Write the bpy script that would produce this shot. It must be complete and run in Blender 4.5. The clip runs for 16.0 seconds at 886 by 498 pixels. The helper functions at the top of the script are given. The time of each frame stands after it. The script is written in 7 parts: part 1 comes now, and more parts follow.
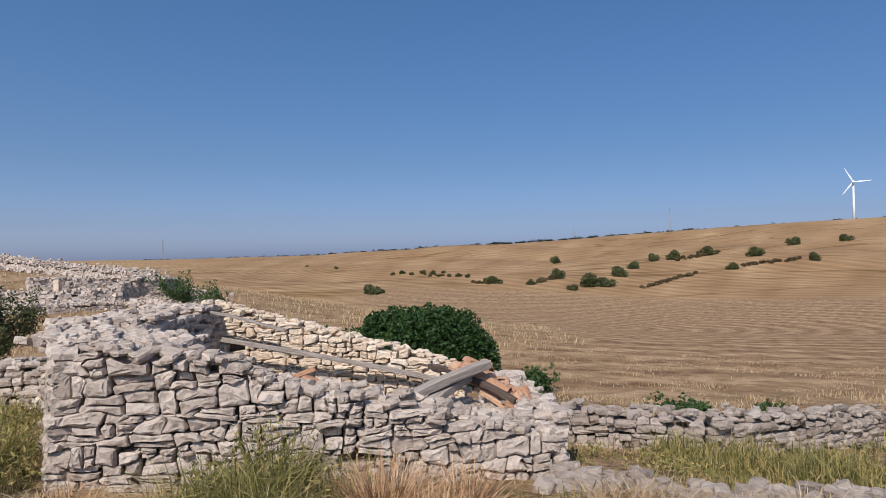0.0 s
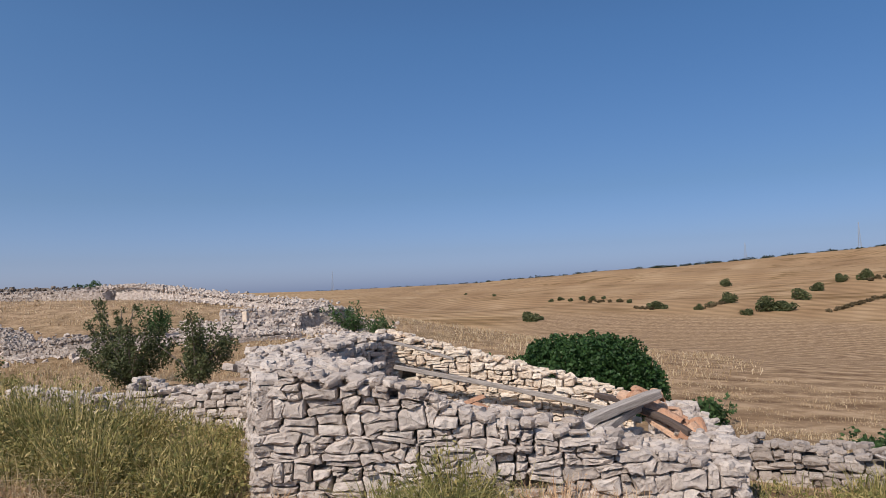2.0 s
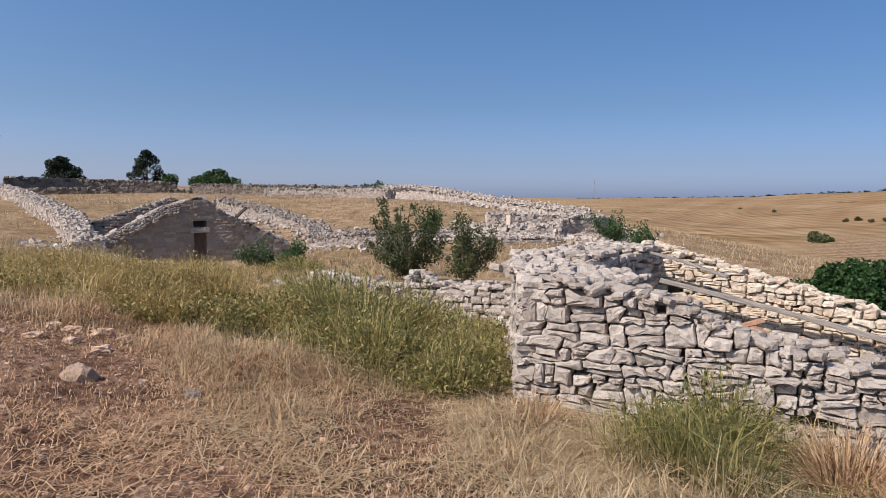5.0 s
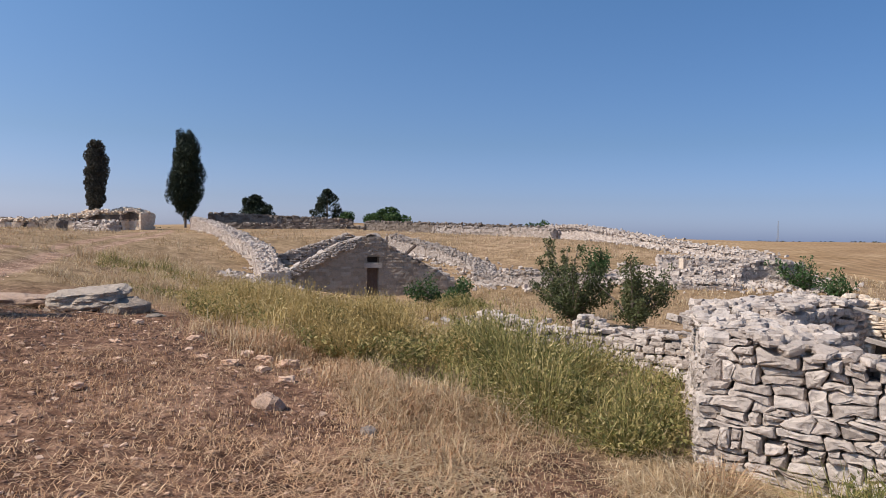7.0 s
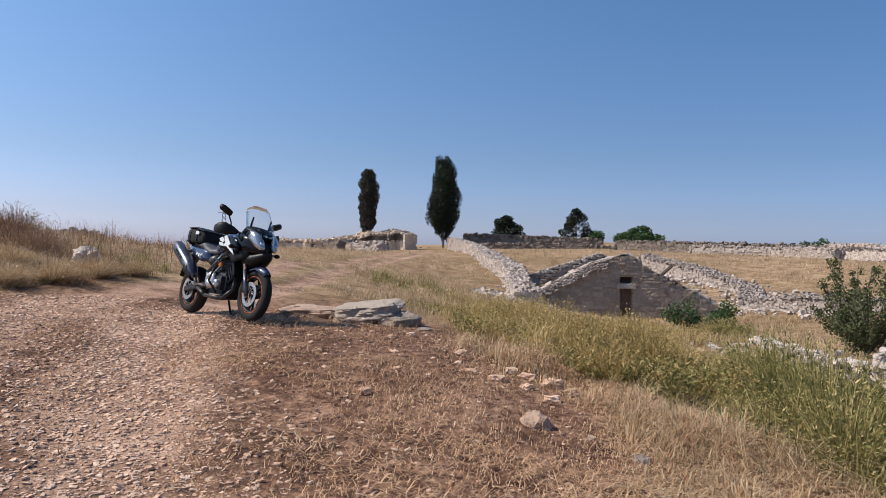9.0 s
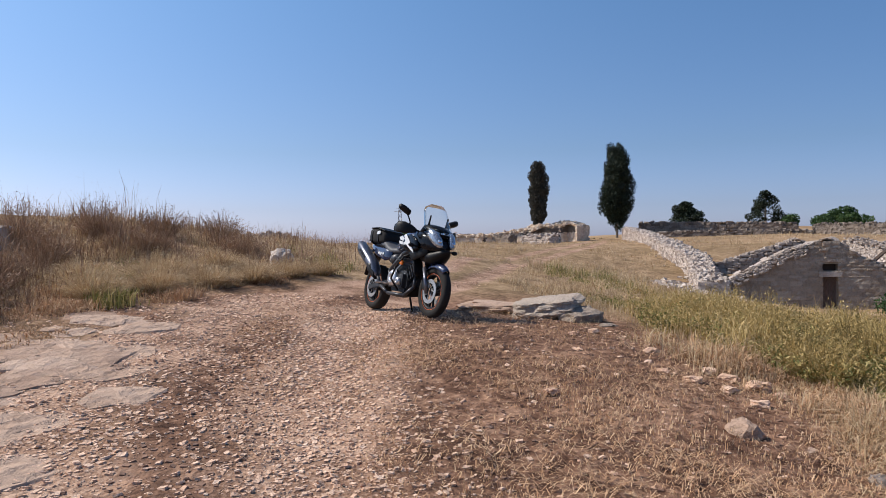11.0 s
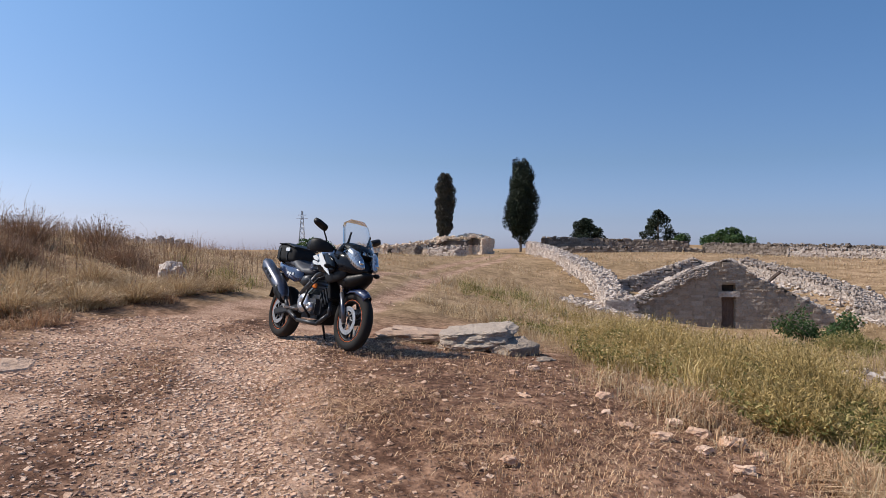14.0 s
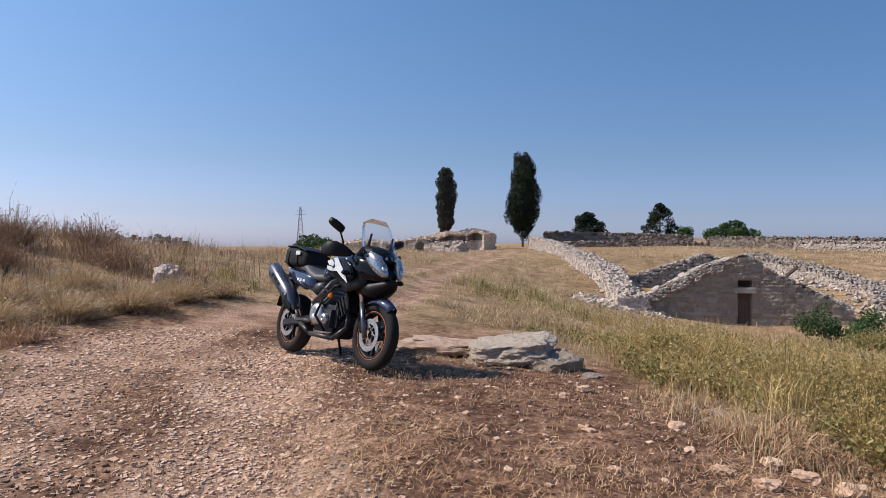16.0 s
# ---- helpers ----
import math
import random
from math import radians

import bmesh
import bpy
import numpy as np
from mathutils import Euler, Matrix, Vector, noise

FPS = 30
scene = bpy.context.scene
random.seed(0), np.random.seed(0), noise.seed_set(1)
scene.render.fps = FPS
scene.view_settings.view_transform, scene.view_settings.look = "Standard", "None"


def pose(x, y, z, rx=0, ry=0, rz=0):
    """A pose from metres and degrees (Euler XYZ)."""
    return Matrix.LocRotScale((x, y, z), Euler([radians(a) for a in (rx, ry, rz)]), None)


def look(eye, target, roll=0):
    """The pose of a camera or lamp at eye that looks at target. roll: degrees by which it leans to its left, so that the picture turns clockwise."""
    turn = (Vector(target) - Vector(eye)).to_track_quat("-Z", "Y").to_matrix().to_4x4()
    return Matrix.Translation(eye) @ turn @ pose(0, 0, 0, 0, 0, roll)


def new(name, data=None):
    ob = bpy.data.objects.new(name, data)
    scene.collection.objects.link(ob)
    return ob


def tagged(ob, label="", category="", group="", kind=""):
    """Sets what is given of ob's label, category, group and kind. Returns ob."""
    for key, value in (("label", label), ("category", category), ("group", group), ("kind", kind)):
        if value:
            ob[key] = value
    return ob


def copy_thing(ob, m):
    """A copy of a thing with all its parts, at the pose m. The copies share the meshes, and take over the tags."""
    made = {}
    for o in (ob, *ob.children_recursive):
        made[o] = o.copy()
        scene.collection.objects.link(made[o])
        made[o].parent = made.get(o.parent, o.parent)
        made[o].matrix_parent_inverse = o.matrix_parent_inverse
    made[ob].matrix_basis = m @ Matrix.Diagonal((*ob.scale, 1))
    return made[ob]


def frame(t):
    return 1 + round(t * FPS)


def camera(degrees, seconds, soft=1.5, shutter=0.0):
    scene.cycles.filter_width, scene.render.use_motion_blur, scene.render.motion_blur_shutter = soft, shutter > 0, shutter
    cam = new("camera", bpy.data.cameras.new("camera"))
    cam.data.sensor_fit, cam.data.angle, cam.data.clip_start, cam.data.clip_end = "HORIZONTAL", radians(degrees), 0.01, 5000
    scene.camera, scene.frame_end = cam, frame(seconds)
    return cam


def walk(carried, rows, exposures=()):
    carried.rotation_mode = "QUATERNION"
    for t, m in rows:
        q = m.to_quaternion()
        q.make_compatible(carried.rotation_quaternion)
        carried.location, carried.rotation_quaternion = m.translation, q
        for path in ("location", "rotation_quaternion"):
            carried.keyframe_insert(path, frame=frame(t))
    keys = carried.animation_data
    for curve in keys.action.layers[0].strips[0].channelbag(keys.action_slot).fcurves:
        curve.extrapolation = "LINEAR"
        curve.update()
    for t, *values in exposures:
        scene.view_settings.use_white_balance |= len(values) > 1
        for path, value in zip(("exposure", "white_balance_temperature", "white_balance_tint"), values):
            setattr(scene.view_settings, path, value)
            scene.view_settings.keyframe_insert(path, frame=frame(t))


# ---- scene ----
cam = camera(65.5, 16.0, soft=0.6)
PATH = [
    (0, (-1.111, 2.643, 1.402), (-1.089, 4.643, 1.416), -1.14),
    (0.5, (-1.110, 2.606, 1.406), (-1.330, 4.593, 1.395), -1.80),
    (1, (-1.131, 2.499, 1.436), (-1.423, 4.476, 1.523), -1.99),
    (1.5, (-1.160, 2.475, 1.430), (-1.546, 4.435, 1.523), -2.52),
    (2, (-1.161, 2.444, 1.435), (-1.586, 4.396, 1.541), -2.39),
    (2.5, (-1.159, 2.434, 1.439), (-1.686, 4.359, 1.563), -1.62),
    (3, (-1.187, 2.384, 1.432), (-1.885, 4.256, 1.521), -0.90),
    (3.5, (-1.255, 2.342, 1.377), (-2.170, 4.115, 1.242), 0.23),
    (3.7, (-1.274, 2.356, 1.375), (-2.319, 4.049, 1.171), 0.16),
    (5.8, (-1.272, 2.632, 1.467), (-2.447, 4.250, 1.425), 0.55),
    (6, (-1.299, 2.626, 1.474), (-2.523, 4.208, 1.462), 0.93),
    (6.5, (-1.335, 2.593, 1.466), (-2.720, 4.036, 1.457), 1.28),
    (7, (-1.370, 2.550, 1.475), (-2.842, 3.904, 1.436), 0.98),
    (7.5, (-1.420, 2.498, 1.467), (-3.020, 3.697, 1.444), 1.08),
    (8, (-1.479, 2.490, 1.463), (-3.210, 3.491, 1.446), 0.69),
    (8.5, (-1.489, 2.471, 1.466), (-3.299, 3.321, 1.495), 0.73),
    (9, (-1.516, 2.456, 1.462), (-3.368, 3.211, 1.468), 1.03),
    (9.5, (-1.543, 2.443, 1.452), (-3.458, 3.018, 1.476), -0.20),
    (9.7, (-1.550, 2.432, 1.445), (-3.490, 2.917, 1.452), -0.77),
    (11.8, (-1.947, 2.429, 1.535), (-3.930, 2.691, 1.520), -0.64),
    (12, (-2.018, 2.423, 1.550), (-3.994, 2.732, 1.531), 0.72),
    (12.5, (-2.216, 2.368, 1.581), (-4.097, 3.040, 1.678), -0.67),
    (13, (-2.378, 2.317, 1.586), (-4.263, 2.984, 1.610), -0.04),
    (13.5, (-2.623, 2.372, 1.625), (-4.545, 2.908, 1.760), -0.80),
    (14, (-2.834, 2.375, 1.627), (-4.755, 2.930, 1.639), 0.63),
    (14.5, (-3.093, 2.306, 1.682), (-4.971, 2.992, 1.682), -3.16),
    (15, (-3.402, 2.334, 1.685), (-5.317, 2.911, 1.720), -2.10),
    (15.5, (-3.645, 2.365, 1.722), (-5.562, 2.932, 1.781), -0.03),
    (16, (-3.858, 2.310, 1.712), (-5.778, 2.870, 1.709), 0.21),
]
walk(cam, [(t, look(eye, target, roll)) for t, eye, target, roll in PATH],
     [(0, -.10, 6300, 12), (2, -.09, 6300, 12), (3.5, -.02, 6300, 12), (7, .09, 6300, 12), (9, .11, 6300, 12), (16, .07, 6300, 12)])

# ---------------------------------------------------------------- light
SUN_DIR = Vector((-0.28, -0.72, 0.80)).normalized()      # towards the sun
world = bpy.data.worlds.new("world")
scene.world = world
world.use_nodes = True
wn = world.node_tree
sky = wn.nodes.new("ShaderNodeTexSky")
sky.sky_type = "NISHITA"
sky.sun_disc = False
sky.sun_elevation = math.asin(SUN_DIR.z)
sky.sun_rotation = math.atan2(SUN_DIR.x, SUN_DIR.y)
sky.air_density, sky.dust_density, sky.ozone_density, sky.altitude = 1.0, 1.15, 1.6, 300
wn.nodes["Background"].inputs["Strength"].default_value = 0.080
tint = wn.nodes.new("ShaderNodeMix")
tint.data_type, tint.blend_type = "RGBA", "MULTIPLY"
tint.inputs[0].default_value = 1.0
haze_at, haze_z, haze = wn.nodes.new("ShaderNodeTexCoord"), wn.nodes.new("ShaderNodeSeparateXYZ"), wn.nodes.new("ShaderNodeValToRGB")
wn.links.new(haze_at.outputs["Generated"], haze_z.inputs[0])
wn.links.new(haze_z.outputs["Z"], haze.inputs[0])
haze.color_ramp.elements[0].position, haze.color_ramp.elements[0].color = 0.0, (1.03, 1.25, 2.10, 1)
haze.color_ramp.elements[1].position, haze.color_ramp.elements[1].color = 0.34, (0.84, 1.22, 1.50, 1)
low_air = haze.color_ramp.elements.new(0.05)
low_air.color = (0.87, 1.02, 1.52, 1)
mid_air = haze.color_ramp.elements.new(0.13)
mid_air.color = (0.80, 1.00, 1.29, 1)
wn.links.new(haze.outputs[0], tint.inputs[7])
wn.links.new(sky.outputs[0], tint.inputs[6])
# the hazy air is brighter on the sun's side
glow_dot, glow_side, glow_gain, glow = (wn.nodes.new("ShaderNodeVectorMath") for _ in range(4))
glow_dot.operation, glow_side.operation, glow_gain.operation, glow.operation = "DOT_PRODUCT", "SCALE", "ADD", "MULTIPLY"
glow_dot.inputs[1].default_value = Vector((SUN_DIR.x, SUN_DIR.y, 0)).normalized()
wn.links.new(haze_at.outputs["Generated"], glow_dot.inputs[0])
glow_side.inputs[0].default_value, glow_gain.inputs[1].default_value = (0.42, 0.29, 0.20), (1.15, 1.05, 1.01)
wn.links.new(glow_dot.outputs["Value"], glow_side.inputs["Scale"])
wn.links.new(glow_side.outputs[0], glow_gain.inputs[0])
wn.links.new(tint.outputs[2], glow.inputs[0])
wn.links.new(glow_gain.outputs[0], glow.inputs[1])
wn.links.new(glow.outputs[0], wn.nodes["Background"].inputs[0])
sun = new("sun", bpy.data.lights.new("sun", "SUN"))
sun.data.energy, sun.data.angle, sun.data.color = 5.0, radians(0.55), (1.0, 0.91, 0.785)
sun.matrix_world = look((0, 0, 60), Vector((0, 0, 60)) - SUN_DIR)

# ---------------------------------------------------------------- helpers
rng = np.random.default_rng(7)
rnd = random.Random(11)


def quads_mesh(name, verts, quads, smooth=False, uvs=None):
    """A mesh from arrays of vertices and four-cornered faces."""
    me = bpy.data.meshes.new(name)
    verts, quads = np.asarray(verts, np.float32), np.asarray(quads, np.int32)
    me.vertices.add(len(verts))
    me.vertices.foreach_set("co", verts.ravel())
    me.loops.add(quads.size)
    me.loops.foreach_set("vertex_index", quads.ravel())
    me.polygons.add(len(quads))
    me.polygons.foreach_set("loop_start", np.arange(len(quads), dtype=np.int32) * 4)
    me.polygons.foreach_set("use_smooth", np.full(len(quads), smooth, bool))
    me.update(calc_edges=True)
    me.validate()
    return me


def link_mesh(name, me, material, parent=None, label=""):
    ob = new(name, me)
    if material and not me.materials:
        me.materials.append(material)
    ob.parent = parent
    if label:
        tagged(ob, label)
    return ob


def part(name, bm, material, parent, label="", smooth=False):
    me = bpy.data.meshes.new(name)
    bm.normal_update()
    bm.to_mesh(me)
    bm.free()
    me.polygons.foreach_set("use_smooth", np.full(len(me.polygons), smooth, bool))
    return link_mesh(name, me, material, parent, label)


def empty(name, place, label, category, group="", kind="", turn=0.0):
    ob = new(name)
    ob.matrix_world = pose(*place, 0, 0, turn)
    bpy.context.view_layer.update()
    return tagged(ob, label, category, group, kind)


def box(bm, size, m=None, bevel=0.0):
    made = bmesh.ops.create_cube(bm, size=1.0)["verts"]
    bmesh.ops.scale(bm, vec=size, verts=made)
    if bevel:
        edges = list({e for v in made for e in v.link_edges})
        made = bmesh.ops.bevel(bm, geom=edges, offset=bevel, segments=2, affect="EDGES")["verts"]
        made = list({v for v in made} | {v for v in bm.verts if v.is_valid and v in made})
    if m is not None:
        bmesh.ops.transform(bm, matrix=m, verts=made)
    return made


def tube(bm, p, q, r1, r2=None, seg=8):
    p, q = Vector(p), Vector(q)
    d = q - p
    m = Matrix.Translation((p + q) / 2) @ d.to_track_quat("Z", "Y").to_matrix().to_4x4()
    bmesh.ops.create_cone(bm, cap_ends=True, segments=seg, radius1=r1, radius2=r1 if r2 is None else r2, depth=d.length, matrix=m)


# ---------------------------------------------------------------- materials
def nodes_of(name):
    mt = bpy.data.materials.new(name)
    mt.use_nodes = True
    nt = mt.node_tree
    return mt, nt, nt.nodes["Principled BSDF"]


def ramp_node(nt, stops):
    r = nt.nodes.new("ShaderNodeValToRGB")
    while len(r.color_ramp.elements) < len(stops):
        r.color_ramp.elements.new(0.5)
    for e, (p, c) in zip(r.color_ramp.elements, stops):
        e.position, e.color = p, (*c, 1)
    return r


def noise_node(nt, scale, detail=6.0, rough=0.6, coord="Object", distort=0.0, stretch=None):
    tc = nt.nodes.new("ShaderNodeTexCoord")
    n = nt.nodes.new("ShaderNodeTexNoise")
    n.inputs["Scale"].default_value, n.inputs["Detail"].default_value = scale, detail
    n.inputs["Roughness"].default_value, n.inputs["Distortion"].default_value = rough, distort
    if stretch:
        mp = nt.nodes.new("ShaderNodeMapping")
        mp.inputs["Scale"].default_value = stretch
        nt.links.new(tc.outputs[coord], mp.inputs[0])
        nt.links.new(mp.outputs[0], n.inputs["Vector"])
    elif coord == "Geometry":
        g = nt.nodes.new("ShaderNodeNewGeometry")
        nt.links.new(g.outputs["Position"], n.inputs["Vector"])
    else:
        nt.links.new(tc.outputs[coord], n.inputs["Vector"])
    return n


def mix_node(nt, fac, a, b, blend="MIX"):
    m = nt.nodes.new("ShaderNodeMix")
    m.data_type, m.blend_type = "RGBA", blend
    for k, v in ((0, fac), (6, a), (7, b)):
        if isinstance(v, bpy.types.NodeSocket):
            nt.links.new(v, m.inputs[k])
        elif k == 0:
            m.inputs[0].default_value = v
        else:
            m.inputs[k].default_value = (*v, 1)
    return m.outputs[2]


def math_node(nt, op, a, b=0.0, clamp=False):
    m = nt.nodes.new("ShaderNodeMath")
    m.operation, m.use_clamp = op, clamp
    for k, v in enumerate((a, b)):
        if isinstance(v, bpy.types.NodeSocket):
            nt.links.new(v, m.inputs[k])
        else:
            m.inputs[k].default_value = v
    return m.outputs[0]


def bump_node(nt, height, strength, distance, bsdf):
    b = nt.nodes.new("ShaderNodeBump")
    b.inputs["Strength"].default_value, b.inputs["Distance"].default_value = strength, distance
    nt.links.new(height, b.inputs["Height"])
    nt.links.new(b.outputs[0], bsdf.inputs["Normal"])


def stone_material(name, dark, mid, light, stain, scale=7.0, rough=0.92):
    """Weathered limestone: each stone its own tint, blotches of lichen, fine pitting."""
    mt, nt, bs = nodes_of(name)
    info, geo = nt.nodes.new("ShaderNodeObjectInfo"), nt.nodes.new("ShaderNodeNewGeometry")
    own = math_node(nt, "FRACT", math_node(nt, "ADD", info.outputs["Random"], geo.outputs["Random Per Island"]))
    base = ramp_node(nt, [(0.0, dark), (0.45, mid), (1.0, light)])
    n1 = noise_node(nt, scale, 8, 0.7, "Geometry")
    n2 = noise_node(nt, scale * 0.45, 5, 0.6, "Geometry")
    n3 = noise_node(nt, scale * 6, 6, 0.7, "Geometry")
    f = math_node(nt, "ADD", math_node(nt, "MULTIPLY", own, 0.62), math_node(nt, "MULTIPLY", math_node(nt, "SUBTRACT", n1.outputs[0], .18), 0.75))
    nt.links.new(f, base.inputs[0])
    spots = ramp_node(nt, [(0.53, (0, 0, 0)), (0.68, (1, 1, 1))])
    nt.links.new(n2.outputs[0], spots.inputs[0])
    col = mix_node(nt, math_node(nt, "MULTIPLY", spots.outputs[0], 0.55), base.outputs[0], stain)
    pits = ramp_node(nt, [(0.33, (0.48, 0.47, 0.46)), (0.47, (1.04, 1.04, 1.04))])
    nt.links.new(n3.outputs[0], pits.inputs[0])
    col = mix_node(nt, 0.6, col, pits.outputs[0], "MULTIPLY")
    nt.links.new(col, bs.inputs["Base Color"])
    bs.inputs["Roughness"].default_value = rough
    bs.inputs["Specular IOR Level"].default_value = 0.15
    n4 = nt.nodes.new("ShaderNodeTexVoronoi")
    n4.inputs["Scale"].default_value = scale * 2.2
    nt.links.new(geo.outputs["Position"], n4.inputs["Vector"])
    h = math_node(nt, "ADD", math_node(nt, "ADD", n1.outputs[0], math_node(nt, "MULTIPLY", n3.outputs[0], 0.35)), math_node(nt, "MULTIPLY", n4.outputs["Distance"], 0.5))
    bump_node(nt, h, 1.0, 0.26 / scale, bs)
    return mt


def leaf_material(name, stops, translucent=0.25, rough=0.65):
    """Leaves or blades: each one takes its own tint."""
    mt, nt, bs = nodes_of(name)
    geo, info = nt.nodes.new("ShaderNodeNewGeometry"), nt.nodes.new("ShaderNodeObjectInfo")
    r = ramp_node(nt, stops)
    patch = noise_node(nt, 0.7, 3, 0.5, "Geometry")
    f = math_node(nt, "ADD", math_node(nt, "MULTIPLY", geo.outputs["Random Per Island"], 0.65), math_node(nt, "MULTIPLY", math_node(nt, "SUBTRACT", patch.outputs[0], 0.2), 0.6), True)
    nt.links.new(f, r.inputs[0])
    nt.links.new(r.outputs[0], bs.inputs["Base Color"])
    bs.inputs["Roughness"].default_value = rough
    bs.inputs["Specular IOR Level"].default_value = 0.25
    if translucent:
        tr, mx = nt.nodes.new("ShaderNodeBsdfTranslucent"), nt.nodes.new("ShaderNodeMixShader")
        nt.links.new(r.outputs[0], tr.inputs[0])
        mx.inputs[0].default_value = translucent
        nt.links.new(bs.outputs[0], mx.inputs[1])
        nt.links.new(tr.outputs[0], mx.inputs[2])
        nt.links.new(mx.outputs[0], nt.nodes["Material Output"].inputs[0])
    return mt


def plain_material(name, c1, c2, scale=12.0, rough=0.5, metal=0.0, bump=0.2, dist=0.004, coord="Object", stretch=None, coat=0.0):
    mt, nt, bs = nodes_of(name)
    n = noise_node(nt, scale, 7, 0.65, coord, 0.0, stretch)
    r = ramp_node(nt, [(0.35, c1), (0.65, c2)])
    nt.links.new(n.outputs[0], r.inputs[0])
    nt.links.new(r.outputs[0], bs.inputs["Base Color"])
    bs.inputs["Metallic"].default_value = metal
    rr = ramp_node(nt, [(0.3, (rough * 0.8,) * 3), (0.7, (min(1, rough * 1.2),) * 3)])
    nt.links.new(n.outputs[0], rr.inputs[0])
    nt.links.new(rr.outputs[0], bs.inputs["Roughness"])
    bs.inputs["Coat Weight"].default_value = coat
    if bump:
        bump_node(nt, n.outputs[0], bump, dist, bs)
    return mt


M_GREY = stone_material("limestone_grey", (0.315, 0.255, 0.215), (0.49, 0.412, 0.355), (0.65, 0.560, 0.488), (0.275, 0.224, 0.190))
M_CREAM = stone_material("limestone_cream", (0.53, 0.40, 0.30), (0.68, 0.55, 0.425), (0.78, 0.675, 0.555), (0.53, 0.385, 0.27))
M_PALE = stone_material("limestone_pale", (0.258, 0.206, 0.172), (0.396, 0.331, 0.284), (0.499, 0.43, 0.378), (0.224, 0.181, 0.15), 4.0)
M_DRESSED = stone_material("dressed_stone", (0.244, 0.189, 0.143), (0.353, 0.286, 0.227), (0.445, 0.37, 0.302), (0.21, 0.164, 0.126), 3.0)
M_DARKWALL = stone_material("weathered_stone", (0.13, 0.105, 0.085), (0.21, 0.17, 0.14), (0.33, 0.275, 0.23), (0.11, 0.09, 0.075), 2.0)
M_ROCK = stone_material("bedded_rock", (0.21, 0.165, 0.130), (0.345, 0.280, 0.225), (0.485, 0.405, 0.335), (0.19, 0.146, 0.114), 5.0)
# Darker than the face stones: the shade of the gaps is in the colour.
M_CORE = plain_material("shaded_rubble_core", (0.07, 0.055, 0.045), (0.16, 0.13, 0.105), 9, 0.95, 0, 0.6, 0.03, "Geometry")
M_GRAVEL = stone_material("gravel", (0.47, 0.285, 0.19), (0.66, 0.44, 0.31), (0.81, 0.60, 0.455), (0.47, 0.285, 0.195), 12.0)
M_SLAB = stone_material("dusty_bedrock", (0.36, 0.235, 0.165), (0.49, 0.345, 0.255), (0.58, 0.43, 0.335), (0.33, 0.215, 0.155), 3.0)
M_TILE = stone_material("clay_tile", (0.33, 0.16, 0.09), (0.47, 0.26, 0.16), (0.58, 0.38, 0.26), (0.38, 0.28, 0.22), 9.0)
M_WOOD = plain_material("weathered_timber", (0.20, 0.165, 0.14), (0.40, 0.35, 0.31), 5, 0.9, 0, 0.7, 0.012, "Object", (1, 14, 14))
M_DARKWOOD = plain_material("dark_timber", (0.05, 0.035, 0.028), (0.13, 0.09, 0.07), 6, 0.9, 0, 0.6, 0.01, "Object", (1, 10, 10))
M_DOOR = plain_material("rotten_planks", (0.11, 0.075, 0.06), (0.24, 0.17, 0.14), 6, 0.9, 0, 0.6, 0.01, "Object", (10, 10, 1))
M_CLOD = plain_material("soil_clods", (0.12, 0.064, 0.042), (0.30, 0.175, 0.115), 7, 0.95, 0, 0.6, 0.01, "Geometry")
M_BARK = plain_material("bark", (0.10, 0.075, 0.055), (0.22, 0.175, 0.14), 9, 0.95, 0, 0.8, 0.02, "Object", (4, 4, 0.7))
M_STRAW = leaf_material("dry_grass", [(0.0, (0.24, 0.145, 0.075)), (0.35, (0.45, 0.315, 0.175)), (0.7, (0.61, 0.465, 0.290)), (1.0, (0.74, 0.61, 0.43))], 0.25)
M_LITTER = leaf_material("straw_litter", [(0.0, (0.30, 0.155, 0.085)), (0.4, (0.47, 0.285, 0.155)), (0.8, (0.63, 0.44, 0.27)), (1.0, (0.72, 0.56, 0.38))], 0.1)
M_BROWN = leaf_material("dead_stalks", [(0.0, (0.15, 0.085, 0.05)), (0.5, (0.30, 0.185, 0.115)), (1.0, (0.48, 0.33, 0.21))], 0.1)
M_WEED = leaf_material("green_weeds", [(0.0, (0.070, 0.076, 0.022)), (0.3, (0.150, 0.150, 0.046)), (0.55, (0.30, 0.26, 0.090)), (0.75, (0.46, 0.36, 0.15)), (1.0, (0.64, 0.50, 0.27))], 0.3)
M_YWEED = leaf_material("yellow_weeds", [(0.0, (0.135, 0.105, 0.036)), (0.25, (0.26, 0.195, 0.070)), (0.5, (0.46, 0.33, 0.125)), (0.8, (0.60, 0.45, 0.21)), (1.0, (0.70, 0.56, 0.33))], 0.3)
M_FIG = leaf_material("fig_leaves", [(0.0, (0.012, 0.030, 0.008)), (0.5, (0.028, 0.064, 0.016)), (1.0, (0.064, 0.115, 0.034))], 0.1, 0.5)
M_SHRUB = leaf_material("shrub_leaves", [(0.0, (0.034, 0.044, 0.017)), (0.5, (0.078, 0.092, 0.036)), (1.0, (0.17, 0.17, 0.075))], 0.2)
M_SCRUB = leaf_material("dry_scrub", [(0.0, (0.045, 0.036, 0.018)), (0.5, (0.10, 0.072, 0.036)), (1.0, (0.19, 0.135, 0.07))], 0.1)
M_FERN = leaf_material("fern_leaves", [(0.0, (0.026, 0.055, 0.018)), (0.5, (0.050, 0.095, 0.030)), (1.0, (0.10, 0.145, 0.05))], 0.2)
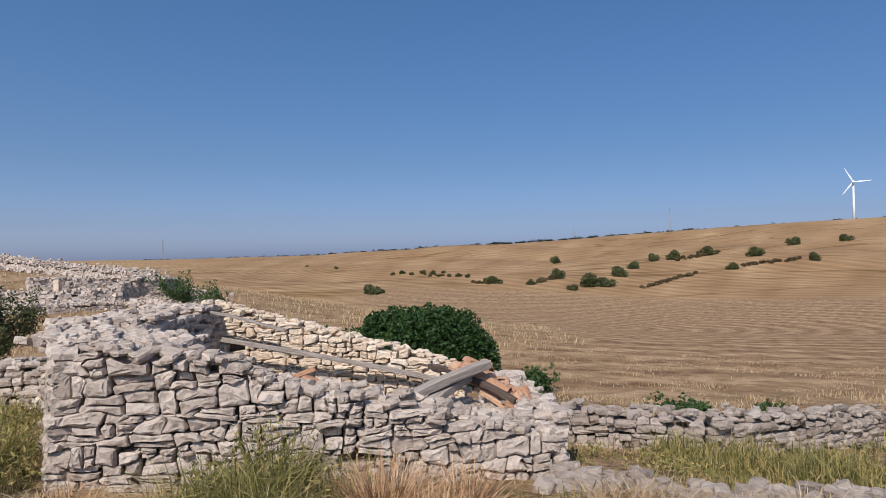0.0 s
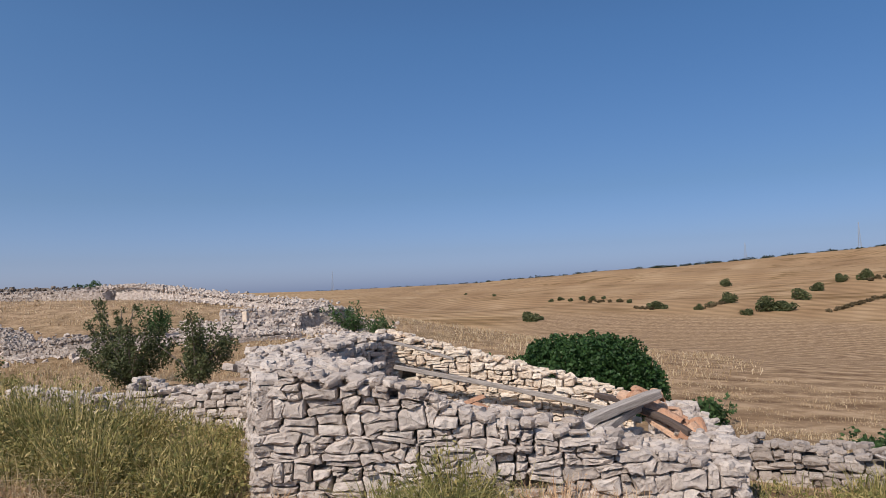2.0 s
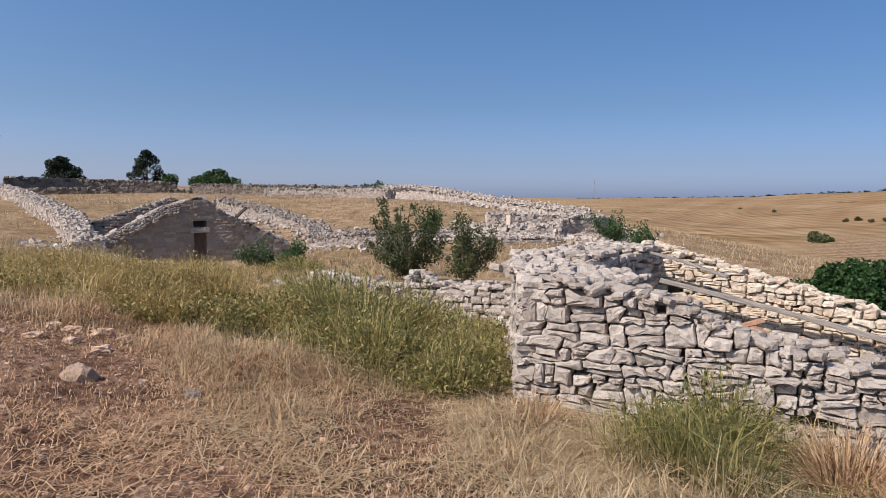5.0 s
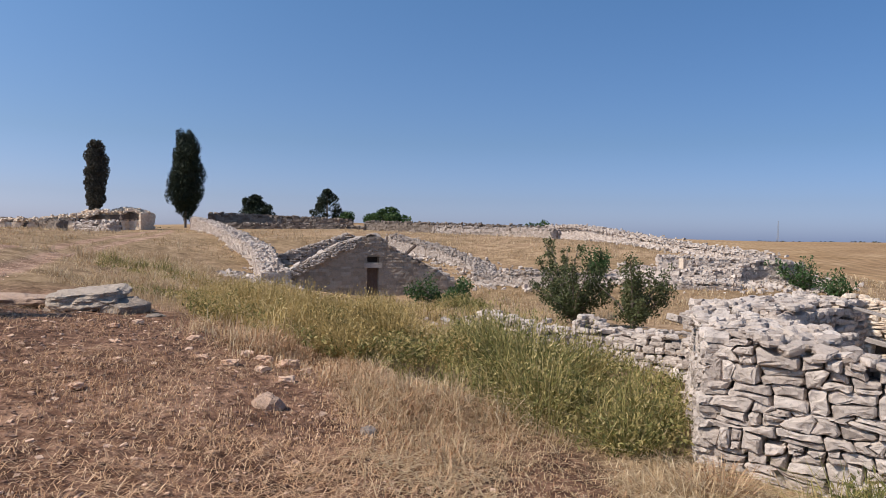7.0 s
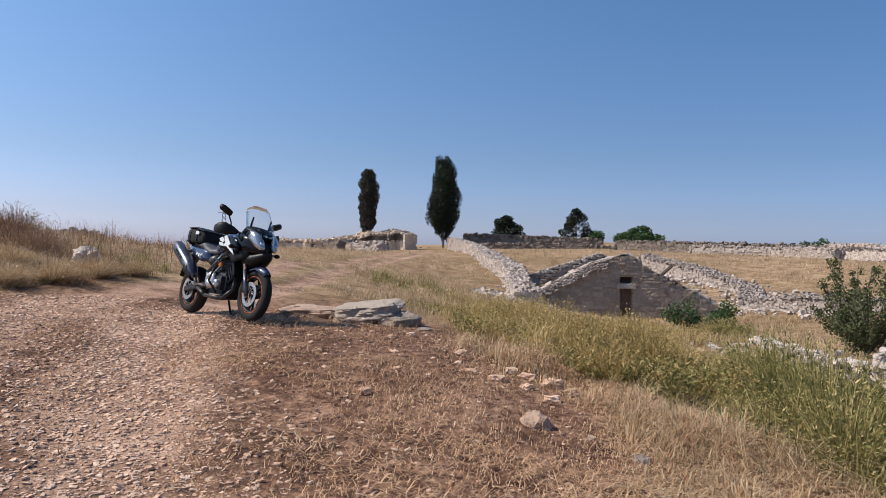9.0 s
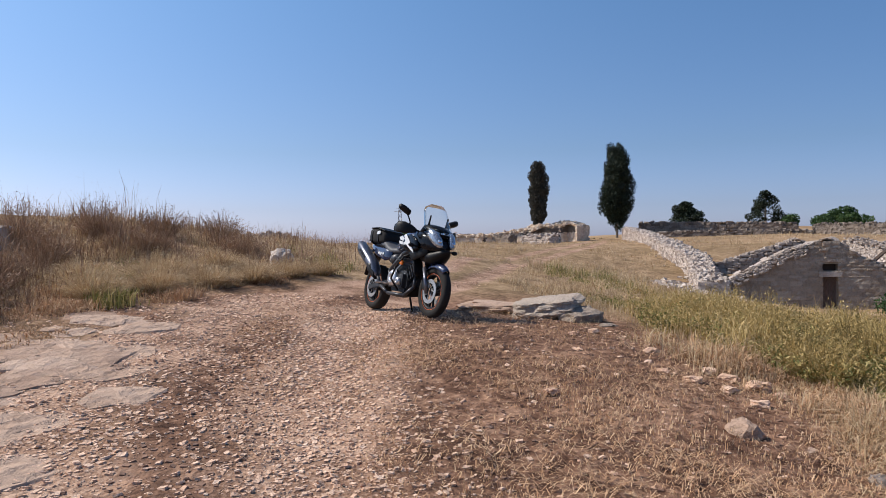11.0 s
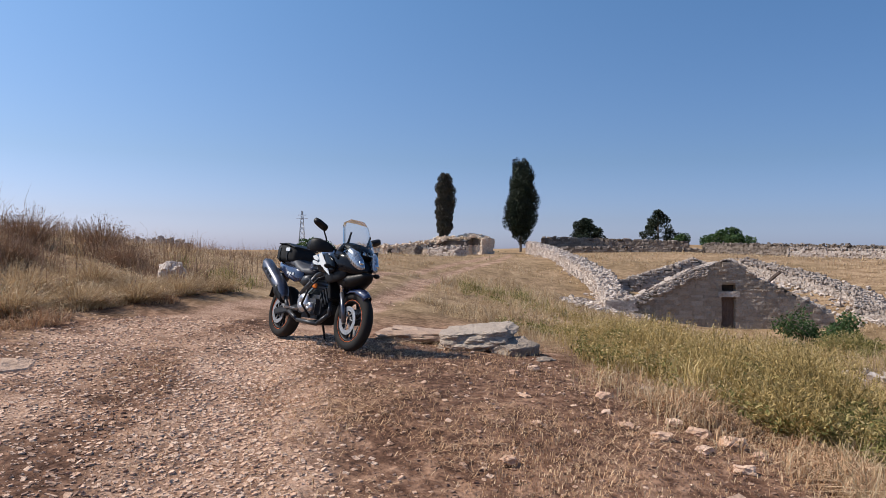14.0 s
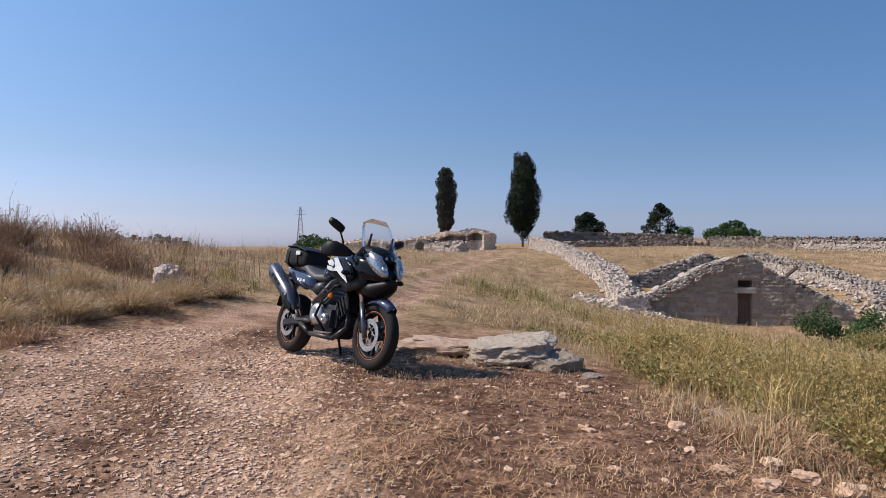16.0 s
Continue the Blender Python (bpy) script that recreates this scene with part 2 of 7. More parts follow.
M_CYPRESS = leaf_material("cypress_leaves", [(0.0, (0.008, 0.013, 0.008)), (0.5, (0.016, 0.026, 0.013)), (1.0, (0.034, 0.048, 0.022))], 0.06)
M_DRYCYP = leaf_material("dry_cypress_leaves", [(0.0, (0.030, 0.030, 0.022)), (0.5, (0.052, 0.050, 0.038)), (1.0, (0.10, 0.09, 0.07))], 0.08)
M_WHITE = plain_material("white_steel", (0.72, 0.74, 0.76), (0.82, 0.83, 0.84), 2, 0.5, 0, 0)
M_STEEL = plain_material("galvanised_steel", (0.30, 0.32, 0.35), (0.42, 0.44, 0.47), 3, 0.6, 0.6, 0)

# ---------------------------------------------------------------- terrain
LEVELS = np.array([(-1.2, 2.6, .1), (-4.2, 2.5, .15), (-6.1, 5.2, .12), (-5.2, 5.5, .0), (-7.5, 4.6, .36), (-10.3, 3.5, .535), (-11.7, 2.9, .565), (-11.2, 5.6, .42),
                   (-16, 1.2, 1.0), (-13, -3, 1.25), (-18, -3, 2.05), (-19, .3, 1.45), (-6, -2, .42), (-25, -8, 2.3), (-29, -4.6, 1.8), (-45, -3, 1.65), (-60, -2, 1.6), (-45, -20, 2.4), (-25, 7, .95), (-45, 12, 1.3), (-80, 25, 1.1), (-83, 36, 1.5),
                   (-4.4, 8.0, -.28), (-.2, 8.5, -.55), (3, 7, -.65), (-12, 16, -.65), (-20, 16, -.9), (-27.6, 22, -1.45), (-20, 27, -1.2), (-15.5, 35, -.6),
                   (-37, 50, 1.7), (-27.6, 45, .95), (-18.5, 41, .05), (-45, 54.5, 2.0), (-18, 35, -.35), (-22, 38, .25), (-17.8, 32, -.52), (-20.5, 30.8, -.62), (-2, 15, -1.15), (6, 12, -1.2), (-32, 34, .1), (-60, 60, 1.9), (-108, 72, 2.6), (0, 60, -4.0), (40, 40, -4.2)])


def _tps(a, b):
    r2 = (a[:, None, 0] - b[None, :, 0]) ** 2 + (a[:, None, 1] - b[None, :, 1]) ** 2 + 1.0
    return r2 * np.log(r2) * 0.5


_n = len(LEVELS)
_K = np.zeros((_n + 3, _n + 3))
_K[:_n, :_n] = _tps(LEVELS, LEVELS) + np.eye(_n) * 2.0
_K[:_n, _n:] = np.c_[np.ones(_n), LEVELS[:, :2]]
_K[_n:, :_n] = _K[:_n, _n:].T
_W = np.linalg.solve(_K, np.r_[LEVELS[:, 2], 0, 0, 0])


def sm(a, b, x):
    t = np.clip((x - a) / (b - a), 0, 1)
    return t * t * (3 - 2 * t)


def heights(xy):
    """Ground level: hand-set levels near by, the valley and the far ridge beyond."""
    xy = np.asarray(xy, float).reshape(-1, 2)
    near = _tps(xy, LEVELS) @ _W[:_n] + _W[_n] + xy @ _W[_n + 1:]
    dx, dy = xy[:, 0] + 1.2, xy[:, 1] - 2.5
    d, b = np.hypot(dx, dy), np.degrees(np.arctan2(-dx, dy))
    # rise of the far ground, in degrees over the horizon, by bearing
    rise = np.interp(b, [-180, -60, -33, -20, -10, 0, 9, 22, 40, 55, 75, 100, 180], [0.2, 1.9, 1.75, 1.35, 0.85, 0.45, 0.1, -0.03, 0.2, 0.9, 0.35, 0.08, 0.2])
    dist = np.interp(b, [-180, -40, 0, 22, 45, 70, 180], [600, 850, 900, 1500, 200, 160, 300])
    crest = 1.4 + np.tan(np.radians(rise)) * dist
    floor = np.interp(b, [-180, -60, -20, 10, 25, 40, 55, 180], [0, -3, -8.5, -7, -5, -1.0, 1.5, 1.0])
    u = sm(0.16, 1.0, d / dist)
    roll = (wobble(xy[:, 0], xy[:, 1], .013, 1.7) * 4.5 + wobble(xy[:, 0], xy[:, 1], .029, .6) * 2.4) * sm(120, 220, d) * (1 - sm(.75, .97, d / dist)) * sm(20, 0, b)
    far = floor + roll + (crest - floor) * u - np.maximum(d - dist, 0) * 0.004
    k = sm(45, 115, d)
    near = np.clip(near, -9, 4)
    return near * (1 - k) + far * k


def ground_z(x, y):
    return float(heights([(x, y)])[0])


def seg_dist(xy, path):
    """Distance of points from a polyline, and how far along it they lie."""
    xy, best, along, run = np.asarray(xy, float), None, None, 0.0
    for p, q in zip(path[:-1], path[1:]):
        p, q = np.array(p, float), np.array(q, float)
        v = q - p
        ln = np.hypot(*v)
        t = np.clip(((xy - p) @ v) / ln ** 2, 0, 1)
        d = np.hypot(*(xy - p - t[:, None] * v).T)
        if best is None:
            best, along = d, t * ln
        else:
            s = d < best
            along = np.where(s, run + t * ln, along)
            best = np.where(s, d, best)
        run += ln
    return best, along


def wobble(x, y, f, seed=0.0):
    return (np.sin(x * f + 1.3 * np.sin(y * f * .7 + seed) + seed) + np.sin(y * f * 1.13 + 1.7 * np.sin(x * f * .6 + 2 * seed)) + np.sin((x + y) * f * 2.1 + seed * 3) * .5) / 2.5


TRACK_A = [(8, 3.2), (-2, 2.6), (-7, 2.2), (-11, 2.6), (-15, 4.3), (-19.3, 6.2), (-23, 7.5), (-36.6, 12.4), (-42, 15.6), (-48, 19.3), (-60, 25), (-74, 30.5)]
TRACK_B = [(8, 0.6), (-3, 0.4), (-7, 0.5), (-11, 0.9), (-15.7, 3.1), (-19, 4.9), (-23, 6.1), (-36, 10.8), (-42, 14.1), (-48, 17.7), (-60, 23.2), (-74, 28.8)]


def small_relief(xy):
    """Ruts, bumps and hollows of the ground near the track, over the general level."""
    xy = np.asarray(xy, float).reshape(-1, 2)
    d = np.hypot(xy[:, 0] + 2.2, xy[:, 1] - 2.5)
    da, _ = seg_dist(xy, TRACK_A)
    db, _ = seg_dist(xy, TRACK_B)
    wob = wobble(xy[:, 0], xy[:, 1], 1.9, 1.0) * .25
    away = 1 + 1.1 * sm(-11, -17, xy[:, 0])      # two wheel ruts beyond the open gravel
    road = np.maximum(1 - sm(0.30, 0.85, da * away + wob), 1 - sm(0.30, 0.85, db * away + wob)) * (1 - sm(60, 110, d))
    fade = 1 - sm(25, 60, d)
    z = fade * (wobble(xy[:, 0], xy[:, 1], 3.1, 2.0) * .018 + wobble(xy[:, 0], xy[:, 1], 8.0, 4.0) * .008) - (1 - sm(0.15, 0.6, da)) * .035 * fade
    return z + (1 - road) * fade * wobble(xy[:, 0], xy[:, 1], 1.2, 7.0) * .03, road, da, db, wob


def ground_sheet():
    ang = np.unique(np.round(np.r_[np.arange(-180, -42, 2.5), np.arange(-42, 124, 0.30), np.arange(124, 180, 2.5)], 3))
    rad = np.r_[.01, .3, .6, 1.0 * 1.021 ** np.arange(0, 410)]
    na, nr = len(ang), len(rad)
    a = np.radians(ang)
    x = -2.2 - np.outer(rad, np.sin(a))
    y = 2.5 + np.outer(rad, np.cos(a))
    xy = np.c_[x.ravel(), y.ravel()]
    z = heights(xy)
    d = np.hypot(xy[:, 0] + 2.2, xy[:, 1] - 2.5)
    relief, road, da, db, wob = small_relief(xy)
    verge = 1 - sm(1.4, 3.2, np.minimum(da, db) + wob * 2)
    soil_far = 1 - sm(0.5, 1.5, np.maximum(xy[:, 1] - np.interp(xy[:, 0], [-16, -12, -9, -6.5, -4.6, -2.5, 0], [4.8, 5.3, 5.6, 6.0, 5.9, 5.1, 4.3]), 0) + wob * 1.4)
    soil = np.maximum(verge * (.75 + .5 * wobble(xy[:, 0], xy[:, 1], 2.7, 3.0)).clip(0, 1), soil_far * (xy[:, 1] > 1)) * sm(-16, -12, xy[:, 0])
    z += relief
    far = sm(30, 400, d)
    z += far * wobble(xy[:, 0], xy[:, 1], .021, 3.0) * .9 * (1 - sm(700, 1500, d))
    b = np.degrees(np.arctan2(-(xy[:, 0] + 2.2), xy[:, 1] - 2.5))
    hill = sm(-14, 14, d - np.interp(b, [-40, -20, -8, 5, 20], [120, 135, 150, 170, 200]) + wobble(xy[:, 0], xy[:, 1], .05, 2.0) * 9) * sm(24, 14, b) * (b > -60)
    far_log = np.log(np.maximum(d, 100) / 150)
    strip = .5 + .15 * np.sin(b * 1.25 + 6.5 * far_log + .8 * np.sin(b * .5)) + .14 * np.sin(b * .55 - 13 * far_log) + .05 * np.sin(b * 2.9 + 15 * far_log)
    plough = sm(13, 17, xy[:, 1] - .25 * xy[:, 0] + wob * 3) * (1 - hill) * (1 - sm(150, 190, d)) * sm(-9, 4, xy[:, 0] + .10 * xy[:, 1])
    v = np.c_[xy, z]
    i, j = np.meshgrid(np.arange(nr - 1), np.arange(na), indexing="ij")
    j2 = (j + 1) % na
    q = np.stack([i * na + j, i * na + j2, (i + 1) * na + j2, (i + 1) * na + j], -1).reshape(-1, 4)
    me = quads_mesh("ground", v, q[:, ::-1], True)
    for key, val in (("road", road), ("soil", soil), ("plough", plough), ("hill", hill), ("strip", strip)):
        at = me.attributes.new(key, "FLOAT", "POINT")
        at.data.foreach_set("value", val.astype(np.float32))
    return me


def ground_material():
    mt, nt, bs = nodes_of("ground")
    L = nt.links.new

    def att(k):
        n = nt.nodes.new("ShaderNodeAttribute")
        n.attribute_name = k
        return n.outputs["Fac"]
    n_big, n_mid, n_fine, n_grit = (noise_node(nt, s, 7, .65, "Geometry") for s in (0.16, 1.3, 9.0, 38.0))
    grass = ramp_node(nt, [(0.38, (0.14, 0.090, 0.052)), (0.5, (0.30, 0.213, 0.130)), (0.63, (0.47, 0.352, 0.232))])
    L(math_node(nt, "ADD", math_node(nt, "MULTIPLY", n_mid.outputs[0], .5), math_node(nt, "MULTIPLY", n_fine.outputs[0], .5)), grass.inputs[0])
    tint = ramp_node(nt, [(0.40, (0.78, 0.74, 0.66)), (0.62, (1.08, 1.02, 0.98))])
    L(n_big.outputs[0], tint.inputs[0])
    col = mix_node(nt, 1.0, grass.outputs[0], tint.outputs[0], "MULTIPLY")
    # far fields: long bands of stubble and bare earth
    stripes = noise_node(nt, 0.0085, 3, .45, "Object", 1.6, (0.75, 1.15, 0.0))
    fld = ramp_node(nt, [(0.32, (0.31, 0.195, 0.10)), (0.42, (0.36, 0.235, 0.125)), (0.45, (0.44, 0.305, 0.175)), (0.49, (0.33, 0.21, 0.11)), (0.55, (0.38, 0.255, 0.138)), (0.59, (0.45, 0.315, 0.185)), (0.62, (0.37, 0.245, 0.13)), (0.68, (0.31, 0.195, 0.10))])
    L(stripes.outputs[0], fld.inputs[0])
    tc = nt.nodes.new("ShaderNodeTexCoord")
    ln = nt.nodes.new("ShaderNodeVectorMath")
    ln.operation = "LENGTH"
    L(tc.outputs["Object"], ln.inputs[0])
    mr = nt.nodes.new("ShaderNodeMapRange")
    mr.inputs[1].default_value, mr.inputs[2].default_value = 60, 140
    L(ln.outputs["Value"], mr.inputs[0])
    col = mix_node(nt, math_node(nt, "MULTIPLY", mr.outputs[0], .85), col, fld.outputs[0])
    strips = ramp_node(nt, [(0.20, (0.235, 0.142, 0.075)), (0.45, (0.295, 0.188, 0.102)), (0.65, (0.335, 0.22, 0.123)), (0.85, (0.43, 0.30, 0.18))])
    L(math_node(nt, "ADD", math_node(nt, "MULTIPLY", att("strip"), .75), math_node(nt, "MULTIPLY", stripes.outputs[0], .28)), strips.inputs[0])
    col = mix_node(nt, math_node(nt, "MULTIPLY", att("hill"), .85), col, strips.outputs[0])
    # drilled rows and dark banks across the far fields
    rows = nt.nodes.new("ShaderNodeTexWave")
    mq = nt.nodes.new("ShaderNodeMapping")
    mq.inputs["Rotation"].default_value = (0, 0, radians(-28))
    L(tc.outputs["Object"], mq.inputs[0])
    L(mq.outputs[0], rows.inputs[0])
    rows.inputs["Scale"].default_value, rows.inputs["Distortion"].default_value, rows.inputs["Detail"].default_value, rows.inputs["Detail Scale"].default_value = 0.055, 22.0, 3.0, 0.12
    rr = ramp_node(nt, [(0.3, (0.78, 0.76, 0.72)), (0.72, (1.14, 1.12, 1.10))])
    mottle = noise_node(nt, 0.35, 6, .75, "Object", 0.0, (0.5, 1.0, 0.0))
    L(math_node(nt, "ADD", math_node(nt, "MULTIPLY", rows.outputs["Fac"], .28), math_node(nt, "MULTIPLY", mottle.outputs[0], .75)), rr.inputs[0])
    col = mix_node(nt, mr.outputs[0], col, mix_node(nt, 1.0, col, rr.outputs[0], "MULTIPLY"))
    bank = noise_node(nt, 0.011, 4, .5, "Object", .3, (0.5, 1.6, 0.0))
    br = ramp_node(nt, [(0.478, (1, 1, 1)), (0.490, (0.55, 0.52, 0.42)), (0.502, (1, 1, 1)), (0.56, (1, 1, 1)), (0.568, (0.62, 0.58, 0.48)), (0.576, (1, 1, 1))])
    L(bank.outputs[0], br.inputs[0])
    col = mix_node(nt, mr.outputs[0], col, mix_node(nt, 1.0, col, br.outputs[0], "MULTIPLY"))
    # ploughed field with furrows
    wv = nt.nodes.new("ShaderNodeTexWave")
    wv.wave_type, wv.rings_direction = "RINGS", "Z"
    mp = nt.nodes.new("ShaderNodeMapping")
    mp.inputs["Location"].default_value = (-14, -78, 0)
    L(tc.outputs["Object"], mp.inputs[0])
    L(mp.outputs[0], wv.inputs[0])
    wv.inputs["Scale"].default_value, wv.inputs["Distortion"].default_value, wv.inputs["Detail"].default_value, wv.inputs["Detail Scale"].default_value = 0.11, 9.0, 4.0, 0.35
    pl = ramp_node(nt, [(0.34, (0.16, 0.095, 0.052)), (0.50, (0.275, 0.178, 0.10)), (0.64, (0.42, 0.288, 0.172))])
    L(math_node(nt, "ADD", math_node(nt, "MULTIPLY", wv.outputs["Fac"], .13), math_node(nt, "MULTIPLY", n_mid.outputs[0], .87)), pl.inputs[0])
    col = mix_node(nt, att("plough"), col, pl.outputs[0])
    # red-brown soil
    so = ramp_node(nt, [(0.40, (0.070, 0.036, 0.023)), (0.5, (0.180, 0.097, 0.061)), (0.61, (0.37, 0.222, 0.143))])
    L(math_node(nt, "ADD", math_node(nt, "MULTIPLY", n_fine.outputs[0], .6), math_node(nt, "MULTIPLY", n_mid.outputs[0], .4)), so.inputs[0])
    col = mix_node(nt, att("soil"), col, so.outputs[0])
    # trodden gravel of the track
    vo = nt.nodes.new("ShaderNodeTexVoronoi")
    vo.inputs["Scale"].default_value = 24.0
    g = nt.nodes.new("ShaderNodeNewGeometry")
    L(g.outputs["Position"], vo.inputs["Vector"])
    rd = ramp_node(nt, [(0.40, (0.155, 0.084, 0.054)), (0.5, (0.35, 0.218, 0.147)), (0.63, (0.58, 0.40, 0.29))])
    L(math_node(nt, "ADD", math_node(nt, "MULTIPLY", n_grit.outputs[0], .55), math_node(nt, "MULTIPLY", n_mid.outputs[0], .45)), rd.inputs[0])
    rmask = math_node(nt, "MULTIPLY", att("road"), math_node(nt, "ADD", math_node(nt, "MULTIPLY", n_mid.outputs[0], 2.2), -.08), True)
    col = mix_node(nt, rmask, col, rd.outputs[0])
    L(col, bs.inputs["Base Color"])
    bs.inputs["Roughness"].default_value = 0.95
    bs.inputs["Specular IOR Level"].default_value = 0.1
    h = math_node(nt, "ADD", math_node(nt, "MULTIPLY", n_fine.outputs[0], .8), math_node(nt, "MULTIPLY", math_node(nt, "ADD", n_grit.outputs[0], vo.outputs["Distance"]), .35))
    bump_node(nt, h, 0.9, 0.035, bs)
    return mt


ground = link_mesh("ground", ground_sheet(), ground_material())
tagged(ground, "dry red-brown earth, gravel track, straw grass and stubble fields", "ground", kind="structure")

# ---------------------------------------------------------------- stones
CUBE = np.array([(x, y, z) for x in (-1, 0, 1) for y in (-1, 0, 1) for z in (-1, 0, 1) if (x, y, z) != (0, 0, 0)], float)
_ix = {tuple(p): i for i, p in enumerate(CUBE.astype(int).tolist())}
CUBE_Q = []
for ax in range(3):
    for s in (-1, 1):
        for u in (-1, 0):
            for w in (-1, 0):
                c = []
                for du, dw in ((0, 0), (1, 0), (1, 1), (0, 1)):
                    p = [0, 0, 0]
                    p[ax], p[(ax + 1) % 3], p[(ax + 2) % 3] = s, u + du, w + dw
                    c.append(_ix[tuple(p)])
                CUBE_Q.append(c if s > 0 else c[::-1])
CUBE_Q = np.array(CUBE_Q)


def stone_shape(rough, roundness):
    v = CUBE / np.linalg.norm(CUBE, axis=1)[:, None] ** roundness
    v = v / np.abs(v).max(0)
    return (v + rng.normal(0, rough, v.shape)) * 0.5


STONES = [stone_shape(0.075, 0.42) for _ in range(24)]
BLOCKS = [stone_shape(0.03, 0.10) for _ in range(10)]
CHIPS = [(np.array([(x, y, z) for x in (-1, 1) for y in (-1, 1) for z in (-1, 1)], float) * .5 * rng.uniform(.72, 1.12, (8, 3))) for _ in range(20)]
CHIP_Q = np.array([(0, 1, 3, 2), (4, 6, 7, 5), (0, 4, 5, 1), (2, 3, 7, 6), (0, 2, 6, 4), (1, 5, 7, 3)])
STONE_ME = {}


def stone_mesh(shapes, k, material):
    key = (id(shapes), k, material.name)
    if key not in STONE_ME:
        STONE_ME[key] = quads_mesh("stone", shapes[k], CUBE_Q if len(shapes[k]) == 26 else CHIP_Q)
        STONE_ME[key].materials.append(material)
    return STONE_ME[key]


def joined_stones(name, items, shapes, material, parent, label=""):
    if not items:
        return None
    n = len(items)
    ms = np.array([np.array(m) for m, _ in items])
    vs = np.array([shapes[k] for _, k in items])
    v = np.einsum("nij,nkj->nki", ms[:, :3, :3], vs) + ms[:, None, :3, 3]
    nv = vs.shape[1]
    q = ((CUBE_Q if nv == 26 else CHIP_Q)[None] + (np.arange(n) * nv)[:, None, None]).reshape(-1, 4)
    ob = link_mesh(name, quads_mesh(name, v.reshape(-1, 3), q), material, parent, label)
    return tagged(ob, kind="stuff")


def path_frame(path):
    pts = [Vector((p[0], p[1])) for p in path]
    cum = [0.0]
    for p, q in zip(pts, pts[1:]):
        cum.append(cum[-1] + (q - p).length)

    def here(s):
        s = min(max(s, 0.0), cum[-1] - 1e-6)
        for k in range(len(pts) - 1):
            if s <= cum[k + 1]:
                d = (pts[k + 1] - pts[k]).normalized()
                return pts[k] + d * (s - cum[k]), d
        return pts[-1], d
    return here, cum[-1], cum


def rubble_wall(path, top, base, thick, sw, sh, shapes=STONES, sides=(1, -1), cap=True, loose=0.3, batter=0.0, ends=True):
    """Stones of a dry wall along a line: courses on its faces, loose ones on its top. top and base give levels along the line."""
    here, total, _ = path_frame(path)
    out = []
    nshape = len(shapes)

    def put(s, off, z, w, dp, h, tilt=0.06, turn=0.0):
        p, d = here(s)
        n = Vector((d.y, -d.x))
        c = p + n * off
        a = math.degrees(math.atan2(d.y, d.x)) + turn + rnd.gauss(0, 5)
        m = pose(c.x, c.y, z, rnd.gauss(0, 60 * tilt), rnd.gauss(0, 60 * tilt), a) @ Matrix.Diagonal((w, dp, h, 1))
        out.append((m, rnd.randrange(nshape)))
    for side in sides:
        z = min(base(total * k / 12) for k in range(13))
        hi = max(top(total * k / 40) for k in range(41))
        while z < hi:
            h = sh * rnd.uniform(0.65, 1.35)
            s = -rnd.uniform(0, sw * .5)
            while s < total:
                w = sw * rnd.choice((0.55, 0.75, 0.9, 1.0, 1.15, 1.4, 1.7))
                hh = h * rnd.uniform(0.86, 1.18)
                sc = min(max(s + w / 2, 0.02), total - 0.02)
                zc = z + h / 2 + rnd.gauss(0, .012)
                if base(sc) - h < zc < top(sc) - h * .2 + rnd.gauss(0, sh * .25):
                    dp = min(thick * .55, sh * 2.2) * rnd.uniform(0.8, 1.15)
                    inset = batter * (zc - base(sc))
                    put(sc, side * (thick / 2 - dp / 2 - inset + rnd.gauss(0, .018)), zc, w * 1.07, dp, hh * 1.08)
                s += w
            z += h * .97
    if ends:
        for s_end, sg in ((0.03, -1), (total - 0.03, 1)):
            z = base(s_end)
            while z < top(s_end) - sh * .4:
                h = sh * rnd.uniform(0.7, 1.3)
                o = -thick / 2
                while o < thick / 2 - .05:
                    w = sw * rnd.uniform(0.5, 1.1)
                    put(s_end, o + w / 2, z + h / 2, sh * 1.5, w * 1.05, h * 1.08)
                    o += w
                z += h * .97
    if cap:
        s = 0.0
        while s < total:
            for _ in range(max(1, int(thick / sw * 1.3))):
                h = sh * rnd.uniform(0.45, 1.1)
                put(s + rnd.uniform(0, sw * .6), rnd.uniform(-.45, .45) * thick, top(s) + h * .1 + abs(rnd.gauss(0, loose * sh * .5)) - sh * .1, sw * rnd.uniform(.5, 1.2), sw * rnd.uniform(.4, .9), h, 0.16, rnd.uniform(-60, 60))
            s += sw * .62
    return out


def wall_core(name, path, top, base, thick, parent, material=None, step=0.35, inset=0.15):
    """The packed rubble inside a wall, darkened so that gaps between face stones look shaded."""
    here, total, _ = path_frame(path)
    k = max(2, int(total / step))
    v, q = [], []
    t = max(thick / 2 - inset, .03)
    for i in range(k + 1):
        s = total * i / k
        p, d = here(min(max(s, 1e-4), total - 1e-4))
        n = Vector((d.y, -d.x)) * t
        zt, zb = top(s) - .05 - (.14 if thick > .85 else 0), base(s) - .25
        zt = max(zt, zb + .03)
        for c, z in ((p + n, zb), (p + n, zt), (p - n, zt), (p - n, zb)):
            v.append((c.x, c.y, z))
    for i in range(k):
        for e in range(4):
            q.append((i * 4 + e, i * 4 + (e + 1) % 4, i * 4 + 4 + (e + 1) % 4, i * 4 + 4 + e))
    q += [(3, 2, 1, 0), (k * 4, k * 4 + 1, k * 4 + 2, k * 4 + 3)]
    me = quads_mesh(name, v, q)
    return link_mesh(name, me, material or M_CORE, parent)


